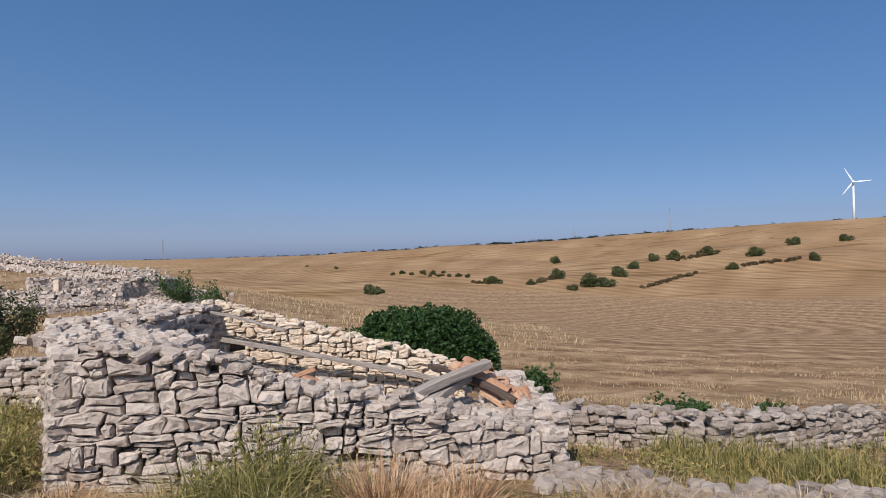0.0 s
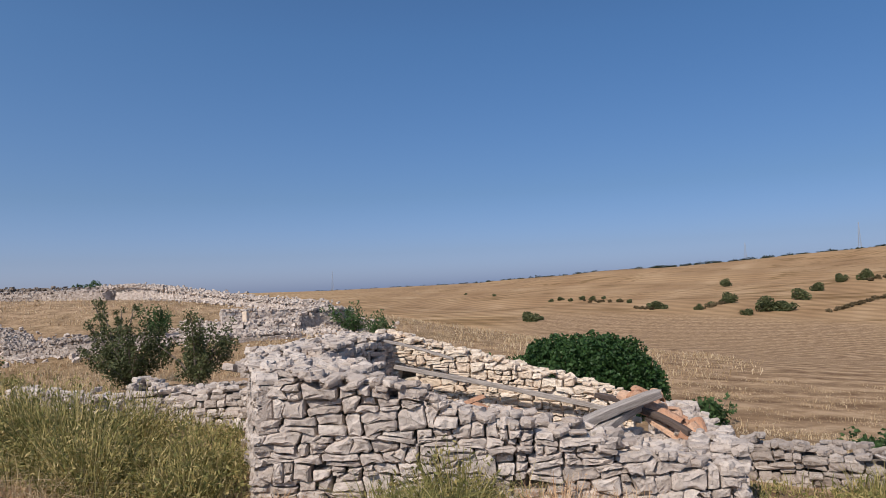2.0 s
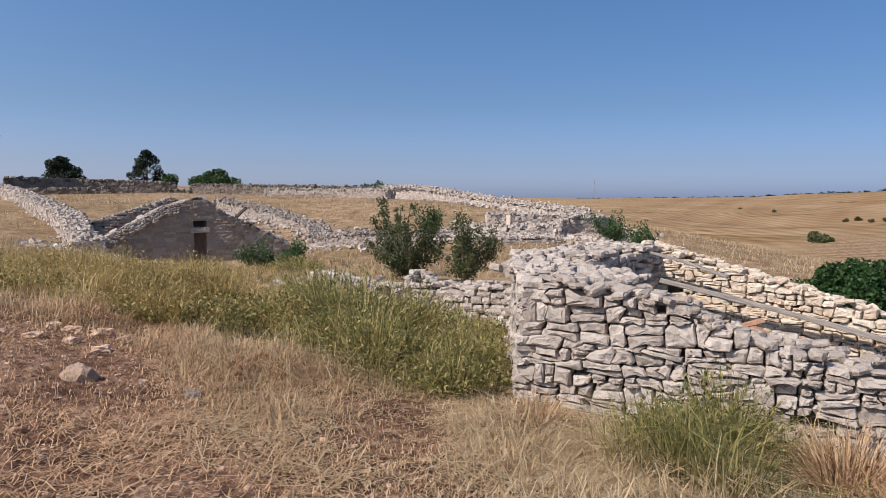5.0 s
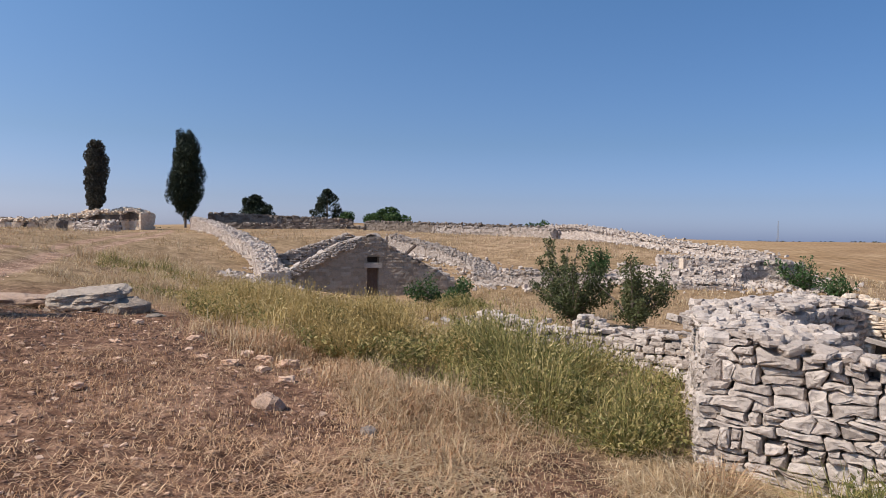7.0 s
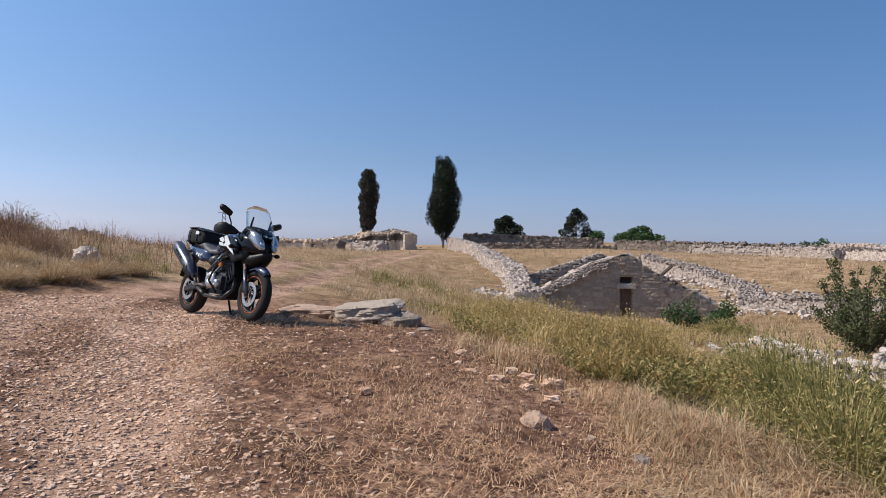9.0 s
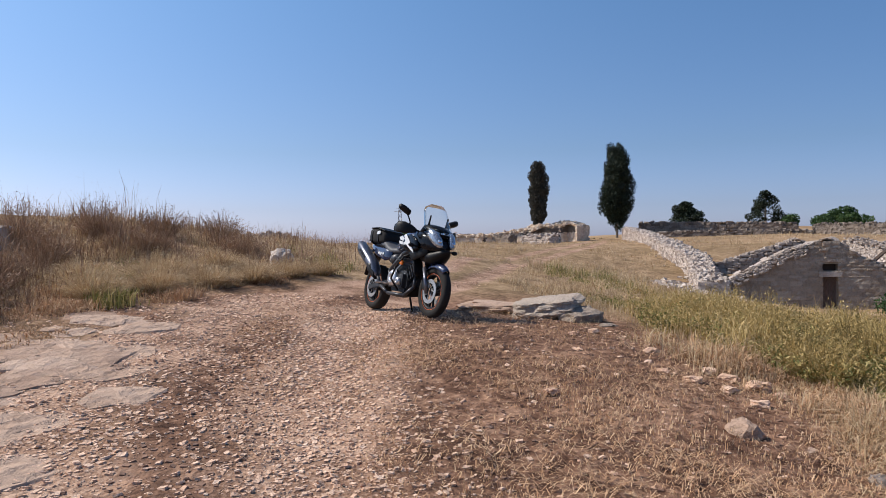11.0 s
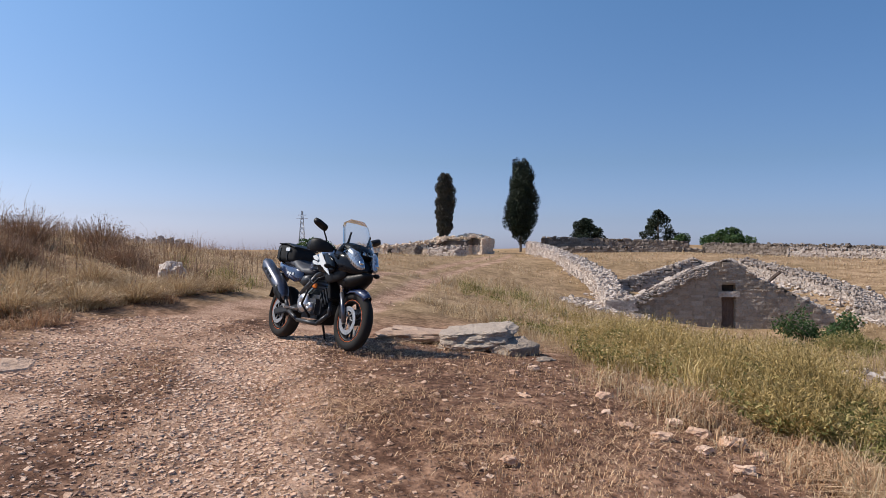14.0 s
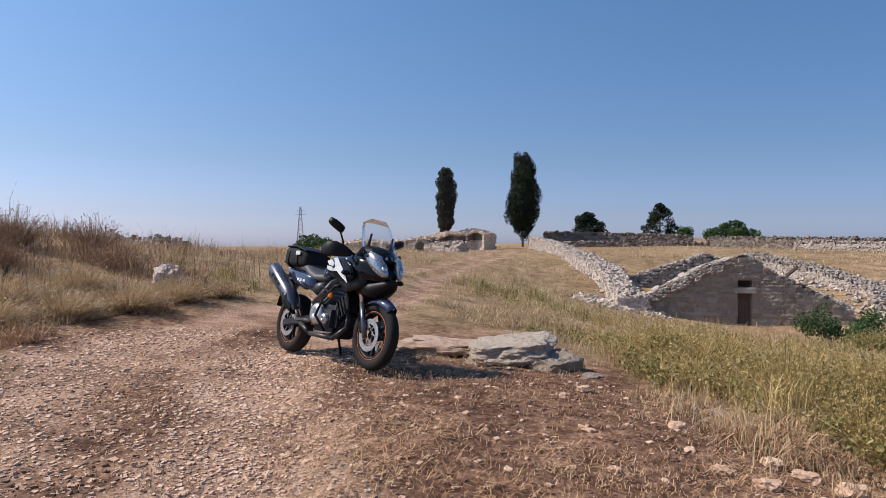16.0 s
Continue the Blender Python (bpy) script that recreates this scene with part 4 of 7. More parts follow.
dry_wall("field_wall", SKY1, line(SKY1, [3.75, 3.5, 3.25]), level(SKY1, -.1), .7, .55, .28, M_DARKWALL, "high dark weathered enclosure wall on the skyline", 0, group="field walls", shapes=CHIPS)
SKY2 = [(-75.7, 37), (-71, 43.5), (-66.7, 49.8)]
dry_wall("field_wall", SKY2, line(SKY2, [2.35, 2.5, 2.3]), level(SKY2, -.1), .7, .5, .26, M_DARKWALL, "low dark enclosure wall on the hilltop", 0, group="field walls", shapes=CHIPS)
SKY3 = [(-68, 51.4), (-60.5, 54), (-53.9, 56.3), (-44.6, 59)]
dry_wall("field_wall", SKY3, line(SKY3, [2.9, 2.8, 2.65, 2.4]), level(SKY3, -.1), .7, .36, .18, M_DARKWALL, "dark stone wall along the crest of the hill", 0, group="field walls", loose=1.0, shapes=CHIPS)
SKY4 = [(-52, 48), (-45, 50.5), (-37, 48)]
dry_wall("field_wall", SKY4, level(SKY4, .7), level(SKY4, -.1), .8, .28, .14, M_PALE, "pale broken wall below the crest", 0, group="field walls", shapes=CHIPS, loose=1.0)
CREST = [(-47, 59.5), (-40, 55.6), (-37.2, 53.8), (-27.6, 47.4), (-18.7, 42.9), (-16.4, 41)]
dry_wall("field_wall", CREST, line(CREST, [2.45, 2.4, 2.2, 1.35, .6, .3]), level(CREST, -.1), 1.5, .24, .13, M_GREY, "long pale stone heap running down the slope", 0, loose=2.0, group="field walls", shapes=CHIPS, batter=.3)

# fallen stones spread along the walls
def spill(path, n, spread, size, label, material=None):
    here, total, _ = path_frame(path)
    items = []
    for _ in range(n):
        p, d = here(rnd.uniform(0, total))
        x, y = p.x + rnd.gauss(0, spread), p.y + rnd.gauss(0, spread)
        w = size * rnd.choice((.5, .7, .9, 1.2, 1.6))
        items.append((pose(x, y, ground_z(x, y) + w * .12 + rnd.uniform(0, .06), rnd.gauss(0, 16), rnd.gauss(0, 16), rnd.uniform(0, 360)) @ Matrix.Diagonal((w, w * .75, w * .5, 1)), rnd.randrange(len(CHIPS))))
    return tagged(joined_stones("fallen_stones", items, CHIPS, material or M_GREY, None), label, "stones", kind="stuff")


spill(CREST, 2200, .9, .20, "pale fallen stones down the slope below the crest")
spill(MID, 1100, .8, .18, "pale fallen stones round the broad heap")
spill([(-21, 33), (-17, 34), (-15.5, 36), (-16, 40)], 1500, 1.4, .19, "pale fallen stones in the ruined fold")
spill([(-31.8, 17.6), (-29.6, 17.5), (-28.9, 18.6)], 620, .45, .17, "pale rubble spilled beside the gable")
spill(WHITE, 900, .42, .15, "pale fallen stones at the foot of the long wall")
spill(LOWA + LOWB, 420, .45, .13, "grey fallen stones along the low walls")

# ruined fold with a post
rg = empty("ruined_fold", (0, 0, 0), "ruined stone sheepfold of pale rubble with two pointed wall ends", "ruin")
for path, zs, th in (([(-20.5, 33.2), (-18.2, 33.6), (-15.9, 35.0)], [.0, -.08, -.05], .9), ([(-16.3, 34.6), (-15.9, 36.6), (-16.3, 40.2)], [-.1, .52, .1], .8), ([(-21, 36.5), (-18, 39), (-16.2, 41)], [.52, .42, .22], .9),
                     ([(-16.0, 36.6), (-15.0, 37.6), (-14.9, 39.5)], [.3, .44, .2], .8), ([(-20.0, 31.6), (-17.4, 31.2), (-15.4, 33.2)], [-.42, -.5, -.45], 1.8)):
    joined_stones("stonework", rubble_wall(path, line(path, zs), level(path, -.1), th, .24, .13, CHIPS, loose=1.0, batter=.15), CHIPS, M_GREY, rg)
    wall_core("core", path, line(path, zs), level(path, -.1), th, rg, inset=.26)
bm = bmesh.new()
box(bm, (.26, .26, 1.1), Matrix.Translation((-18.35, 34.2, .0)), .02)
part("post", bm, M_CREAM, rg, "upright dressed stone gatepost")
bm = bmesh.new()
box(bm, (.75, .25, .62), Matrix.Translation((-19.0, 34.0, .0)) @ pose(0, 0, 0, 0, 28), .02)
part("slab", bm, M_PALE, rg, "leaning pale slab beside the post")

# ruin by the cypresses
LR = [(-76.8, 29.0), (-78.6, 27.6), (-77.6, 26.2), (-79.4, 24.6), (-78.4, 23), (-80.2, 21), (-80.0, 18.5), (-81.6, 15.5), (-81.5, 12.3)]
dry_wall("ruined_wall", LR, line(LR, [3.3, 3.7, 3.2, 3.3, 2.8, 2.5, 2.2, 2.25, 2.0]), level(LR, -.1), 2.4, .34, .17, M_CREAM, "ruined cream stone wall behind the cypress trees", 0, loose=1.5, shapes=CHIPS, batter=.4)
LR2 = [(-67.5, 20.2), (-66, 21), (-64.5, 21.9)]
dry_wall("stone_heap", LR2, level(LR2, .6), level(LR2, -.1), 1.6, .34, .18, M_GREY, "grey stone heap beside the track", 0, loose=1.5, category="stone heap")
LR3 = [(-95, 17), (-85, 18.5), (-75, 20.5)]
dry_wall("field_wall", LR3, level(LR3, .9), level(LR3, -.1), .8, .5, .25, M_DARKWALL, "low dark wall beyond the track", 0, group="field walls", shapes=CHIPS)
LR4 = [(-50, -5.5), (-44, -2.5), (-40, -.5)]
dry_wall("field_wall", LR4, level(LR4, .3), level(LR4, -.1), .8, .35, .2, M_PALE, "low pale wall on top of the grassy bank", 0, group="field walls", loose=1.5, shapes=CHIPS)

# ---------------------------------------------------------------- plants
def leaf_cloud(centres, radii, n, size, flat=1.0, shell=0.55, up=0.0, aspect=0.55):
    """Leaves as small bent lozenges round clump centres."""
    centres, radii = np.asarray(centres, float), np.asarray(radii, float)
    pick = rng.choice(len(centres), n, p=(radii ** 2) / (radii ** 2).sum())
    d = rng.normal(size=(n, 3))
    d /= np.linalg.norm(d, axis=1)[:, None]
    r = shell + (1 - shell) * rng.random(n) ** .6
    c = centres[pick] + d * (radii[pick] * r)[:, None] * np.array([1, 1, flat])
    ax = d * .6 + rng.normal(size=(n, 3)) * .7 + np.array([0, 0, up])
    ax /= np.linalg.norm(ax, axis=1)[:, None]
    sd = np.cross(ax, rng.normal(size=(n, 3)))
    sd /= np.linalg.norm(sd, axis=1)[:, None] + 1e-9
    s = size * rng.uniform(.6, 1.4, n)[:, None]
    v = np.stack([c - ax * s * .5, c + sd * s * aspect * .5, c + ax * s * .5 + np.cross(ax, sd) * s * .15, c - sd * s * aspect * .5], 1)
    return v.reshape(-1, 3), np.arange(n * 4).reshape(-1, 4)


def plant(name, place, label, category, clumps, n, leaf, material, trunk=(), bark=None, group="", flat=1.0, shell=.55, up=0.0, aspect=.55, turn=0.0):
    """Trunk and limbs given as (from, to, radius, radius) and a crown of leaves round clumps (x, y, z, radius), all from the foot."""
    thing = empty(name, place, label, category, group, turn=turn)
    bm = bmesh.new()
    for p, q, r1, r2 in trunk:
        tube(bm, p, q, r1, r2, 7)
    if trunk:
        part("trunk", bm, bark or M_BARK, thing)
    else:
        bm.free()
    c = np.array(clumps, float)
    v, q = leaf_cloud(c[:, :3], c[:, 3], n, leaf, flat, shell, up, aspect)
    link_mesh("crown", quads_mesh("crown", v, q), material, thing)
    return thing


def cypress(place, h, r, label, material, n, ragged):
    cl = []
    for i in range(64):
        t = (i + .5) / 64
        prof = r * min(1, .50 + t * 2.1) * (1 - (max(0, t - .68) / .32) ** 1.6 * .45)
        a = i * 2.4
        o = prof * rnd.uniform(.30, .58 + ragged)
        cl.append((o * math.cos(a), o * math.sin(a), h * (.14 + .81 * t) + rnd.gauss(0, .12), max(prof * rnd.uniform(.30, .60), r * .26)))
    tree = plant("cypress_tree", place, label, "tree", cl, n, .23, material, [((0, 0, -.2), (0, 0, h * .25), .17, .13), ((0, 0, h * .25), (.03, 0, h * .85), .13, .03)], group="cypress trees", flat=1.2, shell=.35, up=1.2)
    bm = bmesh.new()
    bmesh.ops.create_icosphere(bm, subdivisions=4, radius=1.0, matrix=Matrix.Translation((0, 0, h * .56)) @ Matrix.Diagonal((r * .66, r * .66, h * .39, 1)))
    for v in bm.verts:
        k = 1 + .30 * noise.noise(v.co * 1.5 + Vector((h, 0, 0)))
        v.co.x, v.co.y = v.co.x * k, v.co.y * k
    part("inner_foliage", bm, material, tree)
    return tree


cypress((-79.75, 24.8, 2.35), 8.9, 1.12, "slender half-dry cypress with grey-brown foliage", M_DRYCYP, 13000, .2)
cypress((-82.4, 35.4, ground_z(-82.4, 35.4)), 11.6, 2.0, "dense dark green columnar cypress tree", M_CYPRESS, 27000, .16)


def clump_list(n, rx, ry, z0, z1, r0, r1, seed, dome=True):
    q = random.Random(seed)
    out = []
    for _ in range(n):
        a, u = q.uniform(0, 2 * math.pi), math.sqrt(q.random())
        z = z0 + (z1 - z0) * q.random() * (math.sqrt(max(0, 1 - u * u * .9)) if dome else 1)
        out.append((rx * u * math.cos(a), ry * u * math.sin(a), z, q.uniform(r0, r1)))
    return out


# trees on the skyline
def pine(place, w, h, label, seed):
    q = random.Random(seed)
    cl = []
    for i in range(9):
        t = i / 8
        for _ in range(6):
            a = q.uniform(0, 6.28)
            o = w * .5 * (1 - t) ** .45 * q.uniform(.3, 1)
            cl.append((o * math.cos(a), o * math.sin(a), h * (.12 + .8 * t), w * .13 * q.uniform(.8, 1.3)))
    return plant("pine_tree", place, label, "tree", cl, 6500, .28, M_CYPRESS, [((0, 0, -.3), (0, 0, h * .9), .22, .05)], flat=.6, shell=.2, group="skyline trees")


pine((-108.4, 72.1, 3.4), 6.4, 6.2, "dark rounded pine behind the wall", 1)
pine((-89, 47.8, 2.6), 6.0, 3.9, "low spreading dark pine behind the wall", 2)
plant("fig_tree", (-77.5, 62.0, 2.3), "broad green fig bush on the skyline", "tree", clump_list(30, 3.8, 2, .7, 2.6, .45, .9, 3), 5600, .28, M_FERN, [((0, 0, -.2), (.3, 0, 1.2), .12, .06)], group="skyline trees")
plant("fig_tree", (-80.5, 57.0, 2.3), "small round green bush on the skyline", "tree", clump_list(10, 1.0, 1, .8, 1.9, .5, .8, 4), 1800, .26, M_FERN, [((0, 0, -.2), (.1, 0, 1.0), .1, .05)], group="skyline trees")
plant("bush", (-48.2, 59.6, 1.9), "low green bush on the crest", "bush", clump_list(14, 1.5, 1, .2, 1.0, .3, .6, 5), 1900, .2, M_FERN)
plant("bush", (-84, 33.6, 1.2), "small dark bush at the end of the track", "bush", clump_list(10, 1.2, .8, .1, .5, .3, .5, 6), 1300, .2, M_SHRUB)
plant("bush", (-66, 8.4, 1.0), "dark green rounded bush behind the bank", "bush", clump_list(16, 2.6, 1.6, .4, 1.5, .5, .9, 7), 3000, .22, M_FERN)

# shrubs in the hollow
def wild_shrub(place, w, h, label, seed, material, n, leaf, lean=0.0, name="shrub"):
    q = random.Random(seed)
    tr, cl = [], []
    for i in range(15):
        a = q.uniform(0, 6.28)
        o = w * .62 * q.uniform(.15, 1)
        tip = (o * math.cos(a) + lean, o * math.sin(a), h * q.uniform(.35, 1.0) ** 1.2)
        mid = (tip[0] * .4, tip[1] * .4, tip[2] * .5)
        tr += [((0, 0, -.05), mid, .022 * h, .014 * h), (mid, tip, .014 * h, .004 * h)]
        for k in (.22, .45, .65, .85, 1.0):
            cl.append((tip[0] * k + q.gauss(0, .06), tip[1] * k + q.gauss(0, .06), tip[2] * k, w * q.uniform(.055, .15)))
    return plant(name, place, label, "shrub", cl, n, leaf, material, tr, shell=.1, group="wild shrubs")


wild_shrub((-14.6, 20.0, -.85), 1.5, 2.3, "tall thin dusty green shrub in the hollow", 11, M_SHRUB, 5200, .075, -.5)
wild_shrub((-12.9, 18.1, -.75), 2.0, 1.75, "dark spreading shrub among dry weeds", 12, M_SHRUB, 6500, .075)
wild_shrub((-11.2, 18.4, -.75), 1.9, 1.75, "olive green thorny shrub in the hollow", 13, M_SHRUB, 7000, .070)
wild_shrub((-22.8, 22.1, -1.5), 2.6, 1.15, "dark green bush against the house gable", 14, M_FERN, 4200, .10)
wild_shrub((-21.2, 31.2, -.3), 2.2, 1.3, "feathery green shrub behind the stone heap", 15, M_FERN, 2600, .1)
wild_shrub((-8.4, 21.0, -.85), 1.3, 1.0, "small grey-green shrub by the low wall", 16, M_SHRUB, 2200, .07)
for i, (x, y, w, h) in enumerate(((-5.3, 19.4, 1.9, 1.15), (-3.9, 19.4, 1.7, .95), (-8.1, 24.5, 1.5, 1.2), (-13.6, 36.6, 2.4, 1.5), (-11.8, 35.5, 1.6, .9), (.85, 16.2, 1.3, .50), (2.7, 13.4, .9, .22), (3.9, 13.1, .6, .22), (4.9, 12.8, .5, .2), (-2.6, 18.5, 1.2, .6))):
    wild_shrub((x, y, ground_z(x, y)), w, h, "bright green fern-like shoots in dry grass", 30 + i, M_FERN, int(200 + 900 * min(w, 1.6)), .045 + .035 * w, name="fern_shrub")

fig_clumps = []
for i in range(260):
    up = 1 - (i + .5) / 260
    side = math.sqrt(1 - up * up) ** .8
    k = 1 + rnd.gauss(0, .035)
    fig_clumps.append((1.50 * k * math.cos(i * 2.4) * side, 1.3 * k * math.sin(i * 2.4) * side, .05 + 1.44 * k * up ** .85, rnd.uniform(.14, .25)))
fig = plant("fig_bush", (-1.45, 17.3, ground_z(-1.45, 17.3)), "large dense dome-shaped dark green bush beside the ruin", "bush", fig_clumps + clump_list(25, 1.1, 1.0, .15, .9, .3, .5, 21), 42000, .066, M_FIG, [((0, 0, -.1), (.4, .2, .9), .08, .04), ((0, 0, -.1), (-.5, .1, .8), .07, .03), ((0, 0, -.1), (0, -.4, .9), .07, .03)], shell=.72, aspect=.8)

# far bushes in the fields and along the ridge
far_bush = plant("field_bush", (43, 256, ground_z(43, 256)), "dark round bush in the stubble field", "bush", clump_list(14, 1.5, 1.5, .5, 2.6, .6, 1.0, 41), 900, .5, M_SHRUB, group="bushes in the fields")


def far_copy(b, d, k):
    x, y = -1.1 - d * math.sin(radians(b)), 2.6 + d * math.cos(radians(b))
    copy_thing(far_bush, pose(x, y, ground_z(x, y) - .1, 0, 0, rnd.uniform(0, 360)) @ Matrix.Diagonal((k, k * rnd.uniform(.8, 1.2), k * rnd.uniform(.7, 1.05), 1)))


def at_height(b, deg):
    """How far off the ground lies that many degrees below the eye's level, on a bearing."""
    ds = np.linspace(60, 700, 641)
    xy = np.c_[-1.1 - ds * np.sin(radians(b)), 2.6 + ds * np.cos(radians(b))]
    e = np.degrees(np.arctan2(heights(xy) - 1.43, ds))
    return float(ds[np.argmax(e > deg)])


for b, deg, w in ((-4.8, -2.55, 25), (-4.2, -2.45, 14), (-10.0, -2.2, 25), (-11.2, -3.2, 20), (-12.7, -2.9, 34), (-13.9, -2.9, 30), (-15.0, -2.1, 24), (-16.0, -1.5, 20), (-17.6, -.9, 20), (-19.1, -.8, 22), (-7.8, -2.7, 14), (-8.6, -2.4, 12), (5.3, -3.3, 30), (4.6, -3.2, 16),
                  (3.6, -1.7, 9), (2.8, -1.6, 10), (2.0, -1.7, 9), (1.1, -1.6, 12), (.3, -1.7, 12), (-.6, -1.6, 9), (-1.8, -1.9, 12), (-2.6, -2.0, 11), (-21.5, -.5, 24), (-23.4, -1.6, 18), (-25.0, -.6, 26), (-27.6, .1, 24), (-29.0, -1.0, 18), (-31.0, .3, 22), (10.6, -.9, 8), (8.2, -1.1, 8)):
    d = at_height(b, deg)
    k = w / 1219 * d / 3.6
    far_copy(b, d, k)
cent, rads = [], []
for b0, e0, b1, e1, n in ((-16.6, -3.1, -20.8, -1.9, 46), (-3.0, -2.45, -4.6, -2.6, 16), (-8.2, -2.6, -9.6, -2.25, 18), (1.2, -1.8, -2.4, -1.9, 14), (-19.0, -.9, -22.6, -.3, 26), (-24, -1.4, -28, -.9, 26)):
    for i in range(n):
        t = rnd.random()
        b = b0 + (b1 - b0) * t
        d = at_height(b, e0 + (e1 - e0) * t + rnd.gauss(0, .04))
        x, y = -1.1 - d * math.sin(radians(b)), 2.6 + d * math.cos(radians(b))
        r = d * rnd.uniform(.0016, .0038)
        cent.append((x, y, ground_z(x, y) + r * .3))
        rads.append(r)
v, q = leaf_cloud(cent, rads, 9000, .55, .6, .2)
tagged(link_mesh("scrub", quads_mesh("scrub", v, q), M_SCRUB), "brown scrub along the banks of the far fields", "scrub", kind="stuff")
cent, rads = [], []
for i in range(900):
    b = rnd.uniform(-36, 9) if i < 780 else rnd.uniform(9, 23)
    dd = np.interp(b, [-40, 0, 22], [850, 900, 1450]) - 10
    x, y = -1.1 - dd * math.sin(radians(b)), 2.6 + dd * math.cos(radians(b))
    k = rnd.uniform(.5, 1.0) * (2.8 if b < 9 else 1.8) * (1.5 if rnd.random() < .12 else 1)
    if math.sin(b * 2.1) + math.sin(b * 5.3 + 1) + rnd.gauss(0, .5) < -.9:
        continue
    cent.append((x, y, ground_z(x, y) + k * .4))
    rads.append(k)
v, q = leaf_cloud(cent, rads, 18000, 1.5, .7, .2)
ridge = link_mesh("ridge_trees", quads_mesh("ridge_trees", v, q), M_CYPRESS)
tagged(ridge, "dark line of trees and bushes along the far ridge", "trees", kind="stuff")

# ---------------------------------------------------------------- masts and the wind turbine
def lattice_mast(name, place, h, w, label):
    thing = empty(name, place, label, "mast", "lattice masts")
    legs = [(sx, sy) for sx in (-1, 1) for sy in (-1, 1)]
    r = w * .05
    for sx, sy in legs:
        bm = bmesh.new()
        tube(bm, (sx * w / 2, sy * w / 2, -1), (sx * w * .08, sy * w * .08, h), r, r * .6, 5)
        part("leg", bm, M_STEEL, thing)
    bm = bmesh.new()
    n = 9
    for i in range(n):
        t0, t1 = i / n, (i + 1) / n
        a, b = w / 2 * (1 - t0 * .84), w / 2 * (1 - t1 * .84)
        for k in range(4):
            c, d = ((-1, -1), (1, -1), (1, 1), (-1, 1))[k], ((1, -1), (1, 1), (-1, 1), (-1, -1))[k]
            tube(bm, (c[0] * a, c[1] * a, h * t0), (d[0] * b, d[1] * b, h * t1), r * .6, None, 4)
    part("bracing", bm, M_STEEL, thing)
    return thing


def far_place(b, d, z=None):
    x, y = -1.1 - d * math.sin(radians(b)), 2.6 + d * math.cos(radians(b))
    return x, y, ground_z(x, y) if z is None else z


lattice_mast("transmission_mast", far_place(-18.9, 880), 31, 3.0, "thin grey lattice mast on the far ridge")
lattice_mast("transmission_mast", far_place(-11.4, 890), 22, 2.4, "thin grey lattice mast behind the ridge trees")
lattice_mast("transmission_mast", far_place(21.5, 1300, 0), 36, 3.2, "thin grey lattice mast on the far horizon")
py_m = lattice_mast("power_pylon", (-309, 26.6, 0), 19.5, 3.4, "grey lattice power pylon far behind the bank")
bm = bmesh.new()
for z, w in ((16.2, 2.4), (17.6, 1.8)):
    tube(bm, (-w * .3, -w, z), (w * .3, w, z), .12, None, 5)
part("crossarm", bm, M_STEEL, py_m)

wt = empty("wind_turbine", far_place(-31.5, 900), "white three-bladed wind turbine at rest on the ridge", "wind turbine", turn=-31)
bm = bmesh.new()
tube(bm, (0, 0, -4), (0, 0, 45), 1.5, .9, 16)
part("tower", bm, M_WHITE, wt, smooth=True)
bm = bmesh.new()
box(bm, (2.0, 4.6, 2.1), Matrix.Translation((0, 0, 46)), .5)
part("nacelle", bm, M_WHITE, wt)
bm = bmesh.new()
bmesh.ops.create_icosphere(bm, subdivisions=2, radius=1.5, matrix=Matrix.Translation((0, -3.4, 46)))
part("hub", bm, M_WHITE, wt, smooth=True)
for a in (118, 2, 232):
    bm = bmesh.new()
    rows = []
    for t, w in ((0, .8), (.12, 1.0), (.25, 1.5), (.5, 1.15), (.8, .75), (1, .25)):
        rows.append([bm.verts.new((1.2 + 17.0 * t, y, z)) for y, z in ((-.18, -w * .5), (.18, -w * .4), (.12, w * .5), (-.12, w * .5))])
    for r1, r2 in zip(rows, rows[1:]):
        for k in range(4):
            bm.faces.new((r1[k], r1[(k + 1) % 4], r2[(k + 1) % 4], r2[k]))
    bm.faces.new(rows[0][::-1])
    bm.faces.new(rows[-1])
    bmesh.ops.transform(bm, matrix=Matrix.Translation((0, -3.4, 46)) @ Matrix.Rotation(radians(-a), 4, "Y"), verts=bm.verts[:])
    part("blade", bm, M_WHITE, wt)

# ---------------------------------------------------------------- rocks by the track
def boulder(name, place, size, material, label, seed, turn=0.0, tilt=(0, 0), subdiv=4, rough=.26, flat_top=True):
    bm = bmesh.new()
    bmesh.ops.create_icosphere(bm, subdivisions=subdiv, radius=1.0)
    off = Vector((seed * 7.3, seed * 3.1, seed))
    for v in bm.verts:
        p = v.co.copy()
        m = max(abs(p.x), abs(p.y), abs(p.z))
        p = p.lerp(p / m, .55)
        k = 1 + rough * (noise.noise(p * 1.3 + off) + .5 * noise.noise(p * 3.1 + off) + .3 * noise.noise(p * 7 + off))
        p *= k
        if flat_top and p.z > .55:
            p.z = .55 + (p.z - .55) * .25 + .05 * noise.noise(p * 4 + off)
        v.co = Vector((p.x * size[0] / 2, p.y * size[1] / 2, p.z * size[2] / 2))
    ob = part(name, bm, material, None)
    ob.matrix_world = pose(*place, *tilt, turn)
    return tagged(ob, label, "rock", "rocks by the track")


